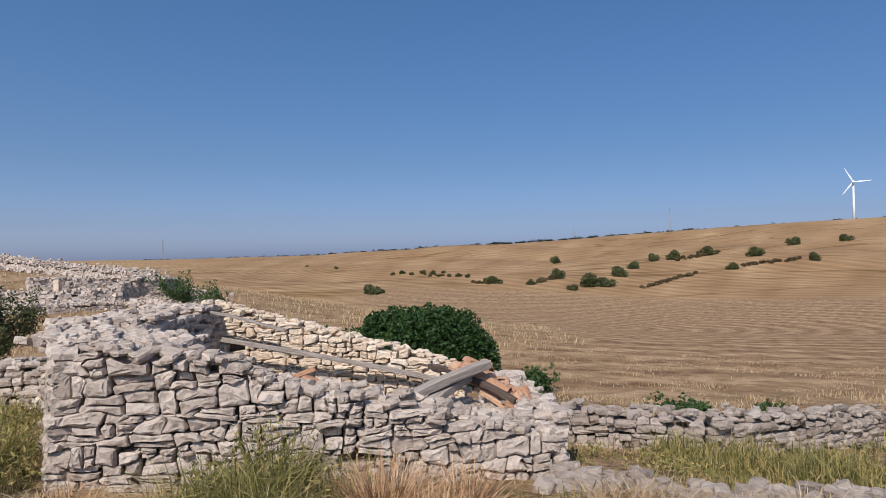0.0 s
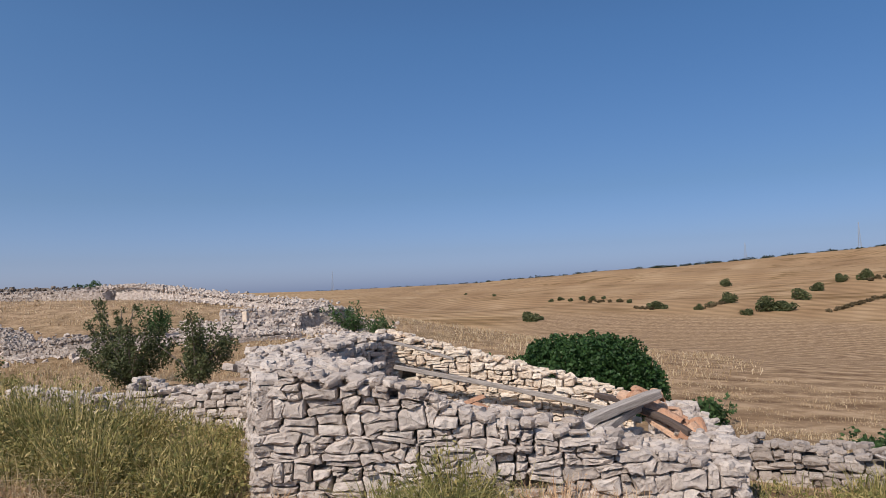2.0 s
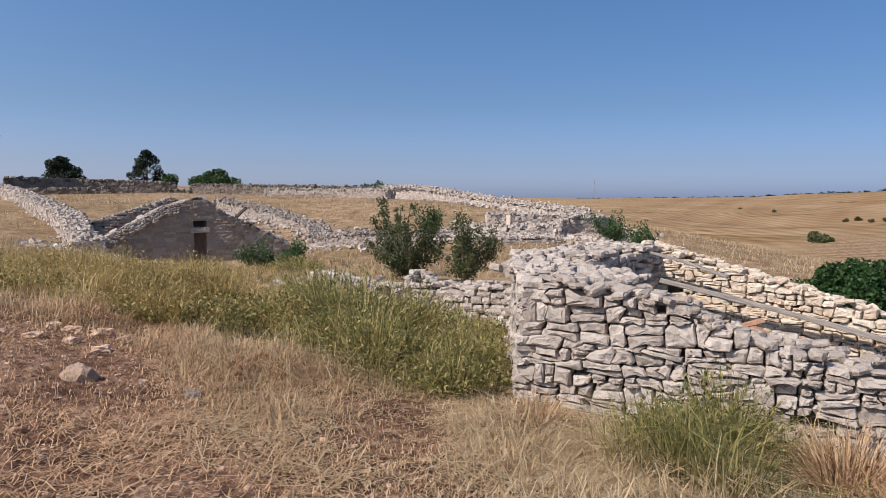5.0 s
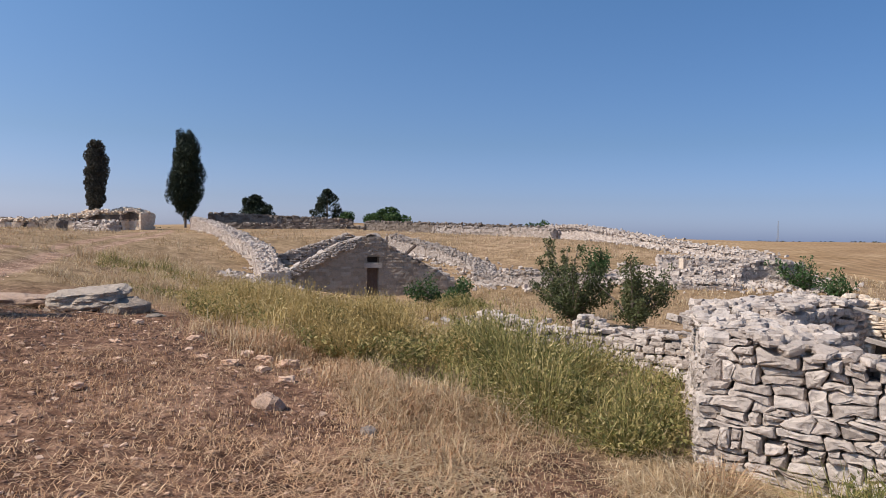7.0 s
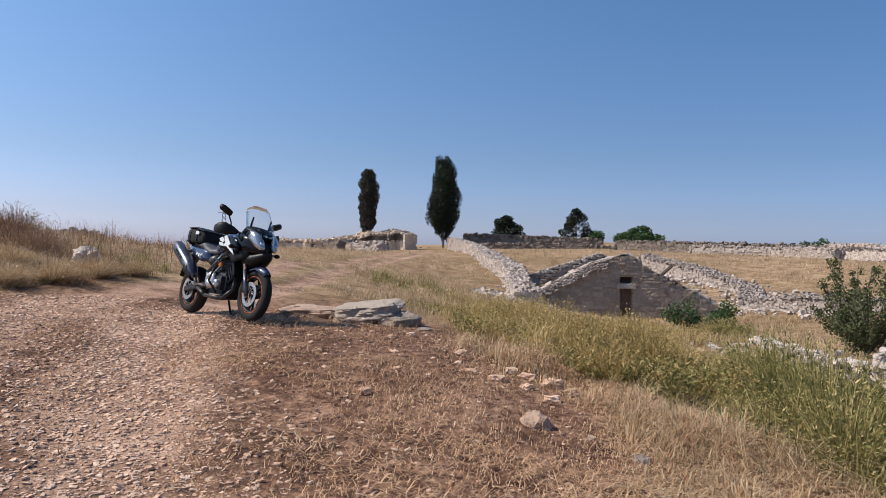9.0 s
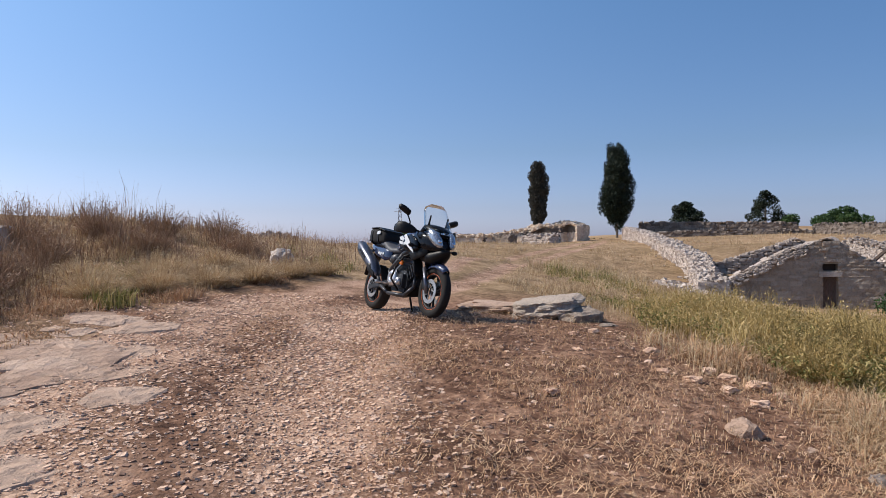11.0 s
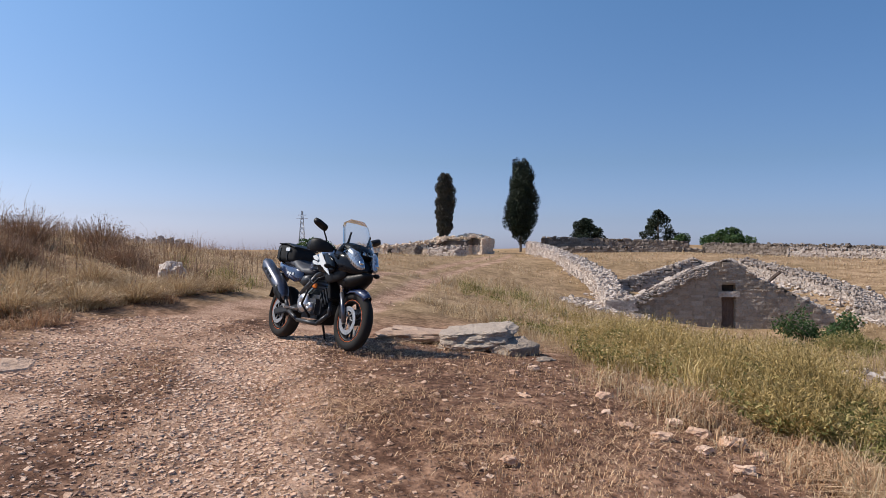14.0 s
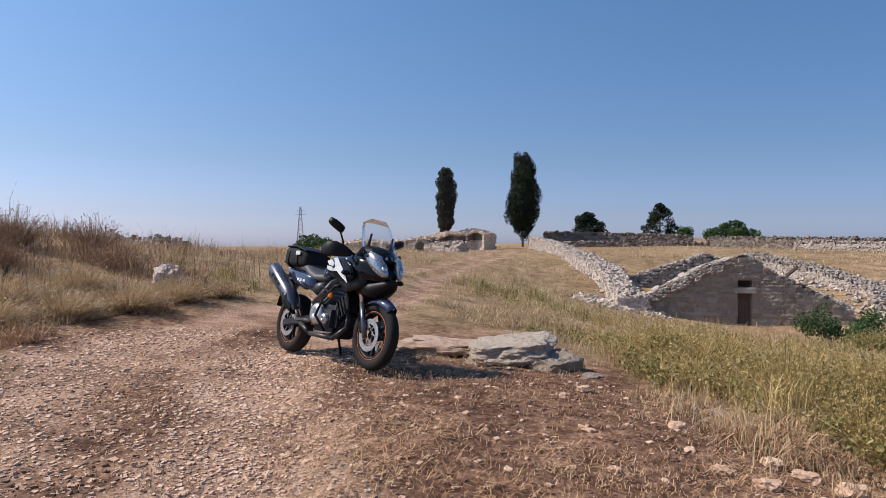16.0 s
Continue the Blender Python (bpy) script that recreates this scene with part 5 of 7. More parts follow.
boulder("boulder", (-11.02, 5.20, .60), (.90, .80, .30), M_ROCK, "flat-topped grey limestone boulder beside the track", 1, 64, (4, -6), 5, .20)
boulder("boulder", (-11.08, 5.18, .38), (.88, .78, .46), M_ROCK, "cracked lower bed of the grey boulder", 12, 50, (0, 4), 4, .20)
boulder("boulder", (-10.62, 5.52, .42), (.46, .54, .46), M_ROCK, "split grey block beside the boulder", 13, 20, (5, 10), 4, .22)
boulder("boulder", (-10.28, 5.74, .33), (.34, .32, .24), M_ROCK, "small grey rock below the boulder", 2, 20)
boulder("boulder", (-10.32, 5.42, .34), (.34, .30, .20), M_ROCK, "small grey slab below the boulder", 14, 60)
boulder("boulder", (-12.2, 4.75, .50), (.95, .55, .20), M_SLAB, "pale flat rock ledge across the verge", 3, 70, (0, 3))
boulder("boulder", (-11.75, 4.55, .52), (1.0, .55, .16), M_SLAB, "pale flat rock showing through the track", 4, 80)
boulder("boulder", (-9.0, 6.15, .22), (.45, .32, .24), M_GREY, "grey rock among weeds", 5, 40)
boulder("boulder", (-15.9, 1.15, ground_z(-15.9, 1.15) + .16), (.52, .46, .50), M_GREY, "grey boulder on the grassy bank", 6, 10, (8, 12), flat_top=False)
boulder("boulder", (-15.2, 1.45, ground_z(-15.2, 1.45) + .05), (.45, .32, .14), M_GREY, "pale flat stone at the foot of the bank", 7, 30)
boulder("boulder", (-14.2, -3.3, ground_z(-14.2, -3.3) + .2), (.4, .35, .6), M_PALE, "pale upright stone on the bank", 8, 0)
boulder("boulder", (-6.18, 5.16, .10), (.24, .20, .22), M_SLAB, "brownish rough stone on the soil", 9, 0, (10, 8), 3, flat_top=False)
boulder("boulder", (-6.0, 5.42, .05), (.30, .2, .08), M_SLAB, "flat brownish stone on the soil", 10, 20, subdiv=3)
boulder("boulder", (-5.37, 5.53, .03), (.12, .10, .10), M_PALE, "small pale stone on the soil", 11, 0, subdiv=3, flat_top=False)
for i, (x, y, w) in enumerate(((-7.7, 5.75, .16), (-7.45, 5.8, .2), (-7.25, 5.95, .24), (-7.0, 6.0, .15), (-7.56, 5.24, .15), (-7.35, 5.4, .17), (-7.1, 5.6, .14), (-7.9, 5.25, .11), (-7.58, 4.49, .11), (-6.75, 5.65, .15), (-8.4, 5.5, .2), (-9.3, 5.0, .13), (-8.3, 4.7, .1), (-9.6, 5.35, .14), (-6.9, 4.0, .12))):
    boulder("stone", (x, y, ground_z(x, y) + .02), (w * .9, w * .65, w * .36), M_GRAVEL, "small pale loose stone on the soil", 20 + i, i * 47, subdiv=3, rough=.42, flat_top=False)
# slabs of bare rock in the track
slabs = empty("bedrock_slabs", (0, 0, 0), "cracked pale limestone bedrock slabs bared in the track", "rock", kind="structure")
for i in range(52):
    t = rnd.random()
    x, y = (-5.7 - 3.8 * t + rnd.gauss(0, .35), .40 - .7 * t + rnd.gauss(0, .36))
    w = rnd.uniform(.22, .75)
    st = new("slab", stone_mesh(STONES, i % 10, M_SLAB))
    st.parent = slabs
    gz = ground_z(x, y) + float(small_relief([(x, y)])[0][0])
    up = Vector((gz - ground_z(x + 1, y), gz - ground_z(x, y + 1), 1)).normalized()
    st.matrix_world = Matrix.Translation((x, y, gz - .046 + rnd.uniform(0, .012))) @ Vector((0, 0, 1)).rotation_difference(up).to_matrix().to_4x4() @ pose(0, 0, 0, 0, 0, rnd.uniform(0, 360)) @ Matrix.Diagonal((w * 1.3, w, .11, 1))

# ---------------------------------------------------------------- the motorcycle
M_BLACK = plain_material("black_plastic", (0.005, 0.005, 0.006), (0.010, 0.010, 0.011), 30, 0.5, 0, 0.1, 0.001)
M_NAVY = plain_material("navy_paint", (0.014, 0.019, 0.050), (0.022, 0.030, 0.072), 6, 0.22, 0.2, 0, coat=0.8)
M_GLOSS = plain_material("black_paint", (0.004, 0.004, 0.006), (0.008, 0.008, 0.010), 6, 0.16, 0.0, 0)
M_SILVER = plain_material("cast_aluminium", (0.42, 0.42, 0.44), (0.58, 0.58, 0.60), 18, 0.38, 0.85, 0.1, 0.001)
M_CHROME = plain_material("polished_steel", (0.62, 0.63, 0.66), (0.74, 0.75, 0.77), 9, 0.16, 1.0, 0)
M_DISC = plain_material("brushed_steel", (0.26, 0.265, 0.28), (0.42, 0.43, 0.44), 60, 0.4, 0.5, 0)
M_DARKMETAL = plain_material("dark_alloy", (0.035, 0.036, 0.040), (0.065, 0.066, 0.070), 14, 0.45, 0.6, 0.1, 0.001)
M_RUBBER = plain_material("dusty_rubber", (0.010, 0.010, 0.010), (0.026, 0.023, 0.021), 9, 0.85, 0, 0.4, 0.004)
M_ORANGE = plain_material("orange_tape", (0.62, 0.12, 0.03), (0.72, 0.17, 0.05), 8, 0.4, 0, 0)
M_AMBER = plain_material("amber_lens", (0.85, 0.20, 0.02), (0.92, 0.28, 0.03), 8, 0.2, 0, 0, coat=0.6)
M_DECAL = plain_material("pale_decal", (0.52, 0.53, 0.52), (0.64, 0.65, 0.64), 8, 0.3, 0, 0, coat=0.5)
M_SEAT = plain_material("grey_vinyl", (0.045, 0.047, 0.055), (0.075, 0.078, 0.088), 40, 0.6, 0, 0.3, 0.002)
M_CLOTH = plain_material("black_nylon", (0.010, 0.010, 0.011), (0.020, 0.020, 0.021), 60, 0.85, 0, 0.4, 0.002)
M_MUFFLER = plain_material("satin_grey_metal", (0.10, 0.105, 0.13), (0.16, 0.165, 0.19), 12, 0.32, 0.8, 0)
M_LAMP = plain_material("lamp_reflector", (0.22, 0.23, 0.25), (0.55, 0.56, 0.58), 45, 0.2, 0.7, 0, coat=1.0)
for _m in (M_BLACK, M_GLOSS, M_CLOTH, M_RUBBER):
    _m.node_tree.nodes["Principled BSDF"].inputs["Specular IOR Level"].default_value = 0.22
M_GLASS, _nt, _bs = nodes_of("clear_screen")
_bs.inputs["Transmission Weight"].default_value = 1.0
_bs.inputs["Roughness"].default_value = 0.04
_bs.inputs["IOR"].default_value = 1.2
_bs.inputs["Base Color"].default_value = (0.86, 0.90, 0.93, 1)


def lathe(bm, profile, centre, seg=40):
    """A ring turned round the y axis: profile of (radius, y), closed."""
    rings = []
    for i in range(seg):
        a = 2 * math.pi * i / seg
        rings.append([bm.verts.new((centre[0] + r * math.cos(a), centre[1] + y, centre[2] + r * math.sin(a))) for r, y in profile])
    n = len(profile)
    for i in range(seg):
        a, b = rings[i], rings[(i + 1) % seg]
        for k in range(n):
            bm.faces.new((a[k], a[(k + 1) % n], b[(k + 1) % n], b[k]))
    bmesh.ops.recalc_face_normals(bm, faces=bm.faces[:])


def loft(bm, rows, n=18, power=2.6, mirror=False):
    """A closed skin through rounded sections: (x, centre y, centre z, half width, half height)."""
    for side in ((1, -1) if mirror else (1,)):
        rings = []
        for x, cy, cz, hw, hh in rows:
            ring = []
            for k in range(n):
                a = 2 * math.pi * k / n
                c, s = math.cos(a), math.sin(a)
                ring.append(bm.verts.new((x, side * cy + hw * math.copysign(abs(c) ** (2 / power), c), cz + hh * math.copysign(abs(s) ** (2 / power), s))))
            rings.append(ring)
        for a, b in zip(rings, rings[1:]):
            for k in range(n):
                bm.faces.new((a[k], a[(k + 1) % n], b[(k + 1) % n], b[k]))
        bm.faces.new(rings[0][::-1])
        bm.faces.new(rings[-1])
    bmesh.ops.recalc_face_normals(bm, faces=bm.faces[:])


def pipe(bm, pts, r, seg=8):
    for p, q in zip(pts, pts[1:]):
        tube(bm, p, q, r, None, seg)
    for p in pts[1:-1]:
        bmesh.ops.create_uvsphere(bm, u_segments=seg, v_segments=6, radius=r, matrix=Matrix.Translation(p))


def plate(bm, pts, y, th):
    """A flat piece in the x-z plane at y, th thick."""
    f = [bm.verts.new((x, y, z)) for x, z in pts]
    b = [bm.verts.new((x, y + th, z)) for x, z in pts]
    bm.faces.new(f)
    bm.faces.new(b[::-1])
    for k in range(len(pts)):
        j = (k + 1) % len(pts)
        bm.faces.new((f[j], f[k], b[k], b[j]))
    bmesh.ops.recalc_face_normals(bm, faces=bm.faces[:])


def build_bike():
    bike = empty("motorcycle", (0, 0, 0), "dark blue and black touring motorcycle leaning on its side stand", "motorcycle")

    def add(name, make, material, parent=None, label="", smooth=False):
        bm = bmesh.new()
        make(bm)
        return part(name, bm, material, parent or bike, label, smooth)

    def wheel(name, x, r, hw, discs):
        w = add(name, lambda bm: lathe(bm, [(.045, -.05), (.05, -.03), (.05, .03), (.045, .05), (.02, .06), (.02, -.06)], (x, 0, r), 24), M_DARKMETAL, None, "dark alloy wheel with thin orange rim stripe", True)
        tyre = [(r - .105, -hw * .75), (r - .06, -hw), (r - .02, -hw * .85), (r - .004, -hw * .45), (r, 0), (r - .004, hw * .45), (r - .02, hw * .85), (r - .06, hw), (r - .105, hw * .75), (r - .085, 0)]
        add("tyre", lambda bm: lathe(bm, tyre, (x, 0, r), 56), M_RUBBER, w, "dusty black rubber tyre", True)
        add("rim", lambda bm: lathe(bm, [(r - .10, -hw * .78), (r - .10, hw * .78), (r - .125, hw * .7), (r - .135, 0), (r - .125, -hw * .7)], (x, 0, r), 56), M_BLACK, w, "", True)
        for s in (-1, 1):
            add("rim_stripe", lambda bm: lathe(bm, [(r - .100, s * hw * .80), (r - .100, s * hw * .82), (r - .104, s * hw * .82), (r - .104, s * hw * .80)], (x, 0, r), 56), M_ORANGE, w, "thin orange rim stripe")
        for k in range(3):
            def spoke(bm):
                for o in (-.10, .10):
                    a = 2 * math.pi * k / 3 + .4
                    p = Vector((x + .045 * math.cos(a + o), 0, r + .045 * math.sin(a + o)))
                    q = Vector((x + (r - .12) * math.cos(a + o * 2.2), 0, r + (r - .12) * math.sin(a + o * 2.2)))
                    tube(bm, p, q, .016, .013, 6)
            add("spoke", spoke, M_BLACK, w)
        for y in discs:
            def disc(bm):
                lathe(bm, [(.155, y - .002), (.155, y + .002), (.105, y + .002), (.105, y - .002)], (x, 0, r), 40)
                for k in range(7):
                    a = 2 * math.pi * k / 7
                    tube(bm, (x + .05 * math.cos(a + .3), y, r + .05 * math.sin(a + .3)), (x + .108 * math.cos(a), y, r + .108 * math.sin(a)), .007, None, 5)
            add("brake_disc", disc, M_DISC, w, "bright drilled steel brake disc")
        return w

    fx, rx = .78, -.78
    wheel("front_wheel", fx, .33, .056, (-.075, .075))
    wheel("rear_wheel", rx, .325, .078, (-.095,))
    for s in (-1, 1):
        leg = add("fork_leg", lambda bm: tube(bm, (fx - .015, s * .105, .30), (fx - .155, s * .105, .62), .025, .024, 12), M_MUFFLER, None, "", True)
        add("fork_tube", lambda bm: tube(bm, (fx - .14, s * .105, .585), (fx - .31, s * .105, .98), .021, None, 12), M_CHROME, leg, "polished fork tube", True)
        add("brake_caliper", lambda bm: box(bm, (.07, .045, .12), Matrix.Translation((fx - .12, s * .085, .40)) @ pose(0, 0, 0, 0, -25), .012), M_BLACK, leg)

    def fender(bm):
        rows = []
        for k in range(13):
            a = radians(48 + 100 * k / 12)
            rr = .375
            hw = .075 if 1 < k < 11 else .055
            ring = []
            for t in range(9):
                u = -1 + 2 * t / 8
                q = rr - .07 * abs(u) ** 2.5
                ring.append((fx + q * math.cos(a), u * hw, .33 + q * math.sin(a)))
            rows.append(ring)
        outer = [[bm.verts.new(p) for p in ring] for ring in rows]
        for a1, a2 in zip(outer, outer[1:]):
            for t in range(8):
                bm.faces.new((a1[t], a1[t + 1], a2[t + 1], a2[t]))
        bmesh.ops.recalc_face_normals(bm, faces=bm.faces[:])
        bmesh.ops.solidify(bm, geom=bm.faces[:], thickness=.006)
    add("front_fender", fender, M_NAVY, None, "dark blue front mudguard", True)
    for s in (-1, 1):
        add("swingarm", lambda bm: box(bm, (.66, .035, .075), Matrix.Translation((-.48, s * .13, .36)) @ pose(0, 0, 0, 0, -9), .01), M_DARKMETAL)
        add("frame_spar", lambda bm: pipe(bm, [(.42, s * .08, .93), (.15, s * .17, .78), (-.14, s * .17, .56), (-.18, s * .15, .42)], .036, 10), M_DARKMETAL, None, "", True)
        add("subframe", lambda bm: pipe(bm, [(-.12, s * .13, .66), (-.55, s * .13, .80), (-.92, s * .12, .84)], .016, 8), M_BLACK, None, "", True)
        add("footpeg", lambda bm: tube(bm, (-.20, s * .16, .38), (-.22, s * .33, .38), .014, None, 8), M_SILVER)
    eng = add("engine", lambda bm: box(bm, (.46, .34, .28), Matrix.Translation((.03, 0, .43)), .05), M_DARKMETAL, None, "dark V-twin engine with silver covers")
    add("clutch_cover", lambda bm: lathe(bm, [(.005, -.215), (.085, -.21), (.112, -.185), (.115, -.16), (.005, -.16)], (-.05, 0, .46), 32), M_SILVER, eng, "round silver clutch cover", True)
    add("water_pump", lambda bm: lathe(bm, [(.005, -.22), (.045, -.215), (.055, -.19), (.055, -.16), (.005, -.16)], (.13, 0, .42), 24), M_SILVER, eng, "small silver engine cover", True)
    add("generator_cover", lambda bm: lathe(bm, [(.005, .215), (.09, .21), (.11, .185), (.115, .16), (.005, .16)], (.0, 0, .43), 32), M_SILVER, eng, "round silver engine cover", True)

    def cylinder(bm, tilt, x, z):
        m = Matrix.Translation((x, 0, z)) @ pose(0, 0, 0, 0, tilt)
        for k in range(7):
            box(bm, (.20 if k % 2 else .17, .22 if k % 2 else .19, .020), m @ Matrix.Translation((0, 0, -.06 + .025 * k)), .004)
        box(bm, (.19, .21, .08), m @ Matrix.Translation((0, 0, .14)), .02)
        box(bm, (.14, .16, .22), m @ Matrix.Translation((0, 0, .03)), .01)
    add("cylinder", lambda bm: cylinder(bm, 55, .26, .54), M_DARKMETAL, eng)
    add("cylinder", lambda bm: cylinder(bm, -35, -.08, .64), M_SILVER, eng, "silver finned rear cylinder")
    add("skid_plate", lambda bm: loft(bm, [(.36, 0, .42, .10, .05), (.22, 0, .27, .12, .03), (-.12, 0, .24, .12, .025)]), M_BLACK)
    add("radiator", lambda bm: box(bm, (.05, .34, .26), Matrix.Translation((.44, 0, .66)) @ pose(0, 0, 0, 0, -20), .008), M_BLACK)
    add("exhaust_pipe", lambda bm: pipe(bm, [(.36, -.06, .52), (.42, -.10, .36), (.28, -.15, .24), (-.10, -.19, .25), (-.34, -.19, .34), (-.50, -.20, .52)], .024, 10), M_DARKMETAL, None, "", True)
    muf = add("muffler", lambda bm: loft(bm, [(-.46, -.205, .50, .045, .045), (-.52, -.21, .55, .075, .085), (-.60, -.22, .62, .085, .10), (-.98, -.25, .86, .080, .095), (-1.02, -.255, .885, .055, .07)], 20, 2.3), M_MUFFLER, None, "dark satin grey muffler with black end cap", True)
    add("end_cap", lambda bm: loft(bm, [(-1.005, -.253, .875, .065, .08), (-1.045, -.257, .90, .045, .055)], 18, 2.2), M_BLACK, muf)
    add("badge", lambda bm: [box(bm, (w, .004, .032), Matrix.Translation((x, y, z)) @ pose(0, 0, 0, 0, 33), 0) for x, y, z, w in ((-.74, -.317, .725, .05), (-.81, -.323, .77, .06), (-.88, -.328, .815, .04))], M_BLACK, muf, "dark lettering bars on the muffler")
    add("heat_shield", lambda bm: loft(bm, [(-.47, -.215, .47, .055, .055), (-.56, -.22, .56, .088, .10), (-.62, -.222, .60, .088, .104)], 18, 2.3), M_BLACK, muf, "black perforated heat shield")

    # bodywork
    tank = add("fuel_tank", lambda bm: loft(bm, [(-.20, 0, .86, .10, .05), (-.12, 0, .90, .145, .09), (.05, 0, .955, .185, .135), (.22, 0, .975, .20, .15), (.36, 0, .965, .18, .14), (.46, 0, .96, .12, .10)], 22, 2.5), M_NAVY, None, "dark blue fuel tank", True)
    add("filler_cap", lambda bm: tube(bm, (.16, 0, 1.11), (.16, 0, 1.125), .04, None, 20), M_CHROME, tank)
    fair = add("fairing", lambda bm: loft(bm, [(.28, 0, .94, .185, .14), (.42, 0, .95, .215, .165), (.56, 0, .955, .215, .165), (.68, 0, .95, .195, .145), (.78, 0, .915, .145, .10), (.88, 0, .875, .07, .05)], 24, 2.7), M_GLOSS, None, "glossy black front fairing", True)
    add("lower_fairing", lambda bm: loft(bm, [(.30, .165, .83, .022, .07), (.43, .185, .80, .028, .10), (.58, .175, .81, .026, .08), (.70, .135, .83, .02, .045)], 16, 2.4, True), M_BLACK, fair, "matt black lower fairing", True)
    add("beak", lambda bm: loft(bm, [(.56, 0, .77, .16, .10), (.74, 0, .76, .145, .085), (.90, 0, .81, .085, .055), (.97, 0, .84, .035, .02)], 16, 2.4), M_BLACK, fair, "", True)
    for s in (-1, 1):
        add("side_panel", lambda bm: loft(bm, [(.08, s * .195, .92, .018, .07), (.22, s * .205, .94, .020, .105), (.36, s * .220, .93, .020, .115), (.50, s * .225, .90, .016, .09), (.58, s * .222, .88, .010, .04)], 16, 2.2), M_GLOSS, fair, "", True)
        add("flash_decal", lambda bm: [plate(bm, pts, s * .243, s * .004) for pts in ([(.10, 1.00), (.17, 1.02), (.24, .98), (.22, .95), (.14, .965)], [(.22, 1.03), (.28, 1.04), (.36, .97), (.47, .87), (.53, .79), (.42, .84), (.31, .90), (.20, .905), (.27, .94)], [(.11, .955), (.20, .945), (.27, .90), (.17, .905), (.12, .92)])], M_DECAL, fair, "pale grey flash graphic on the side panel")
        lamp = add("headlight", lambda bm: loft(bm, [(.66, s * .165, 1.07, .014, .03), (.74, s * .150, 1.045, .038, .075), (.82, s * .120, .995, .055, .09), (.89, s * .095, .94, .048, .062), (.93, s * .08, .905, .014, .02)], 18, 2.2), M_LAMP, fair, "large clear slanted headlight", True)
        add("bulb", lambda bm: bmesh.ops.create_uvsphere(bm, u_segments=14, v_segments=10, radius=.028, matrix=Matrix.Translation((.895, s * .10, .955))), M_CHROME, lamp)
        ind = add("indicator", lambda bm: tube(bm, (.58, s * .22, .88), (.60, s * .31, .88), .011, None, 8), M_BLACK, fair)
        add("lens", lambda bm: bmesh.ops.create_uvsphere(bm, u_segments=14, v_segments=10, radius=.034, matrix=Matrix.Translation((.60, s * .33, .88)) @ Matrix.Diagonal((.8, 1.3, .8, 1))), M_BLACK, ind)
        add("reflector", lambda bm: loft(bm, [(.235, s * .255, .665, .014, .03), (.27, s * .262, .665, .020, .036), (.31, s * .255, .66, .014, .028)], 12, 2.2), M_AMBER, None, "amber indicator lens", True)
        bar = add("crash_bar", lambda bm: pipe(bm, [(.36, s * .13, .80), (.33, s * .26, .74), (.20, s * .29, .60), (.10, s * .28, .44), (.12, s * .16, .30)], .013, 8), M_BLACK, None, "black tubular engine guard", True)
        add("brace", lambda bm: pipe(bm, [(.28, s * .28, .68), (.02, s * .20, .74)], .011, 8), M_BLACK, bar)
        add("tail_panel", lambda bm: loft(bm, [(-.22, s * .14, .77, .018, .06), (-.40, s * .155, .78, .026, .085), (-.62, s * .15, .82, .030, .075), (-.86, s * .12, .88, .024, .05), (-1.0, s * .07, .92, .014, .025)], 16, 2.3), M_NAVY, None, "dark blue tail panel", True)
        add("name_bars", lambda bm: [box(bm, (w, .004, .026), Matrix.Translation((x, s * .184, z)) @ pose(0, 0, 0, 0, -6), 0) for x, z, w in ((-.42, .79, .05), (-.49, .795, .04), (-.55, .80, .05))], M_DECAL, None, "pale lettering bars on the tail")
        grip = add("handlebar", lambda bm: pipe(bm, [(.40, s * .02, 1.07), (.39, s * .16, 1.10), (.33, s * .40, 1.09)], .013, 8), M_BLACK, None, "", True)
        add("grip", lambda bm: tube(bm, (.345, s * .30, 1.095), (.32, s * .43, 1.09), .018, None, 10), M_RUBBER, grip)
        add("lever", lambda bm: pipe(bm, [(.40, s * .24, 1.09), (.42, s * .30, 1.085), (.37, s * .42, 1.08)], .006, 6), M_SILVER, grip)
        add("hand_guard", lambda bm: loft(bm, [(.30, s * .445, 1.09, .014, .045), (.38, s * .44, 1.10, .016, .070), (.45, s * .39, 1.10, .022, .078), (.50, s * .31, 1.09, .022, .055), (.52, s * .25, 1.08, .012, .028)], 14, 1.7), M_BLACK, grip, "black hand guard", True)
        mx, my, mz = .42, s * (.40 if s < 0 else .34), 1.33 if s < 0 else 1.27
        lean = Matrix.Translation((mx, my, mz)) @ Matrix.Rotation(radians(s * 24), 4, "X") @ Matrix.Translation((-mx, -my, -mz))

        def mirror(bm):
            loft(bm, [(mx - .02, my, mz, .088, .034), (mx, my + s * .004, mz, .100, .042), (mx + .035, my, mz + .004, .078, .030), (mx + .055, my - s * .015, mz + .008, .040, .012)], 20, 3.2)
            bmesh.ops.transform(bm, matrix=lean, verts=bm.verts[:])

        def mirror_glass(bm):
            loft(bm, [(mx - .028, my, mz, .076, .027), (mx - .022, my, mz, .080, .029)], 20, 3.2)
            bmesh.ops.transform(bm, matrix=lean, verts=bm.verts[:])
        mir = add("mirror", mirror, M_BLACK, None, "black rear-view mirror on a stalk", True)
        add("stalk", lambda bm: pipe(bm, [(.38, s * .27, 1.10), (.42, s * .30, 1.19), (mx + .01, my - s * .03, mz - .03)], .009, 8), M_BLACK, mir)
        add("mirror_glass", mirror_glass, M_CHROME, mir)

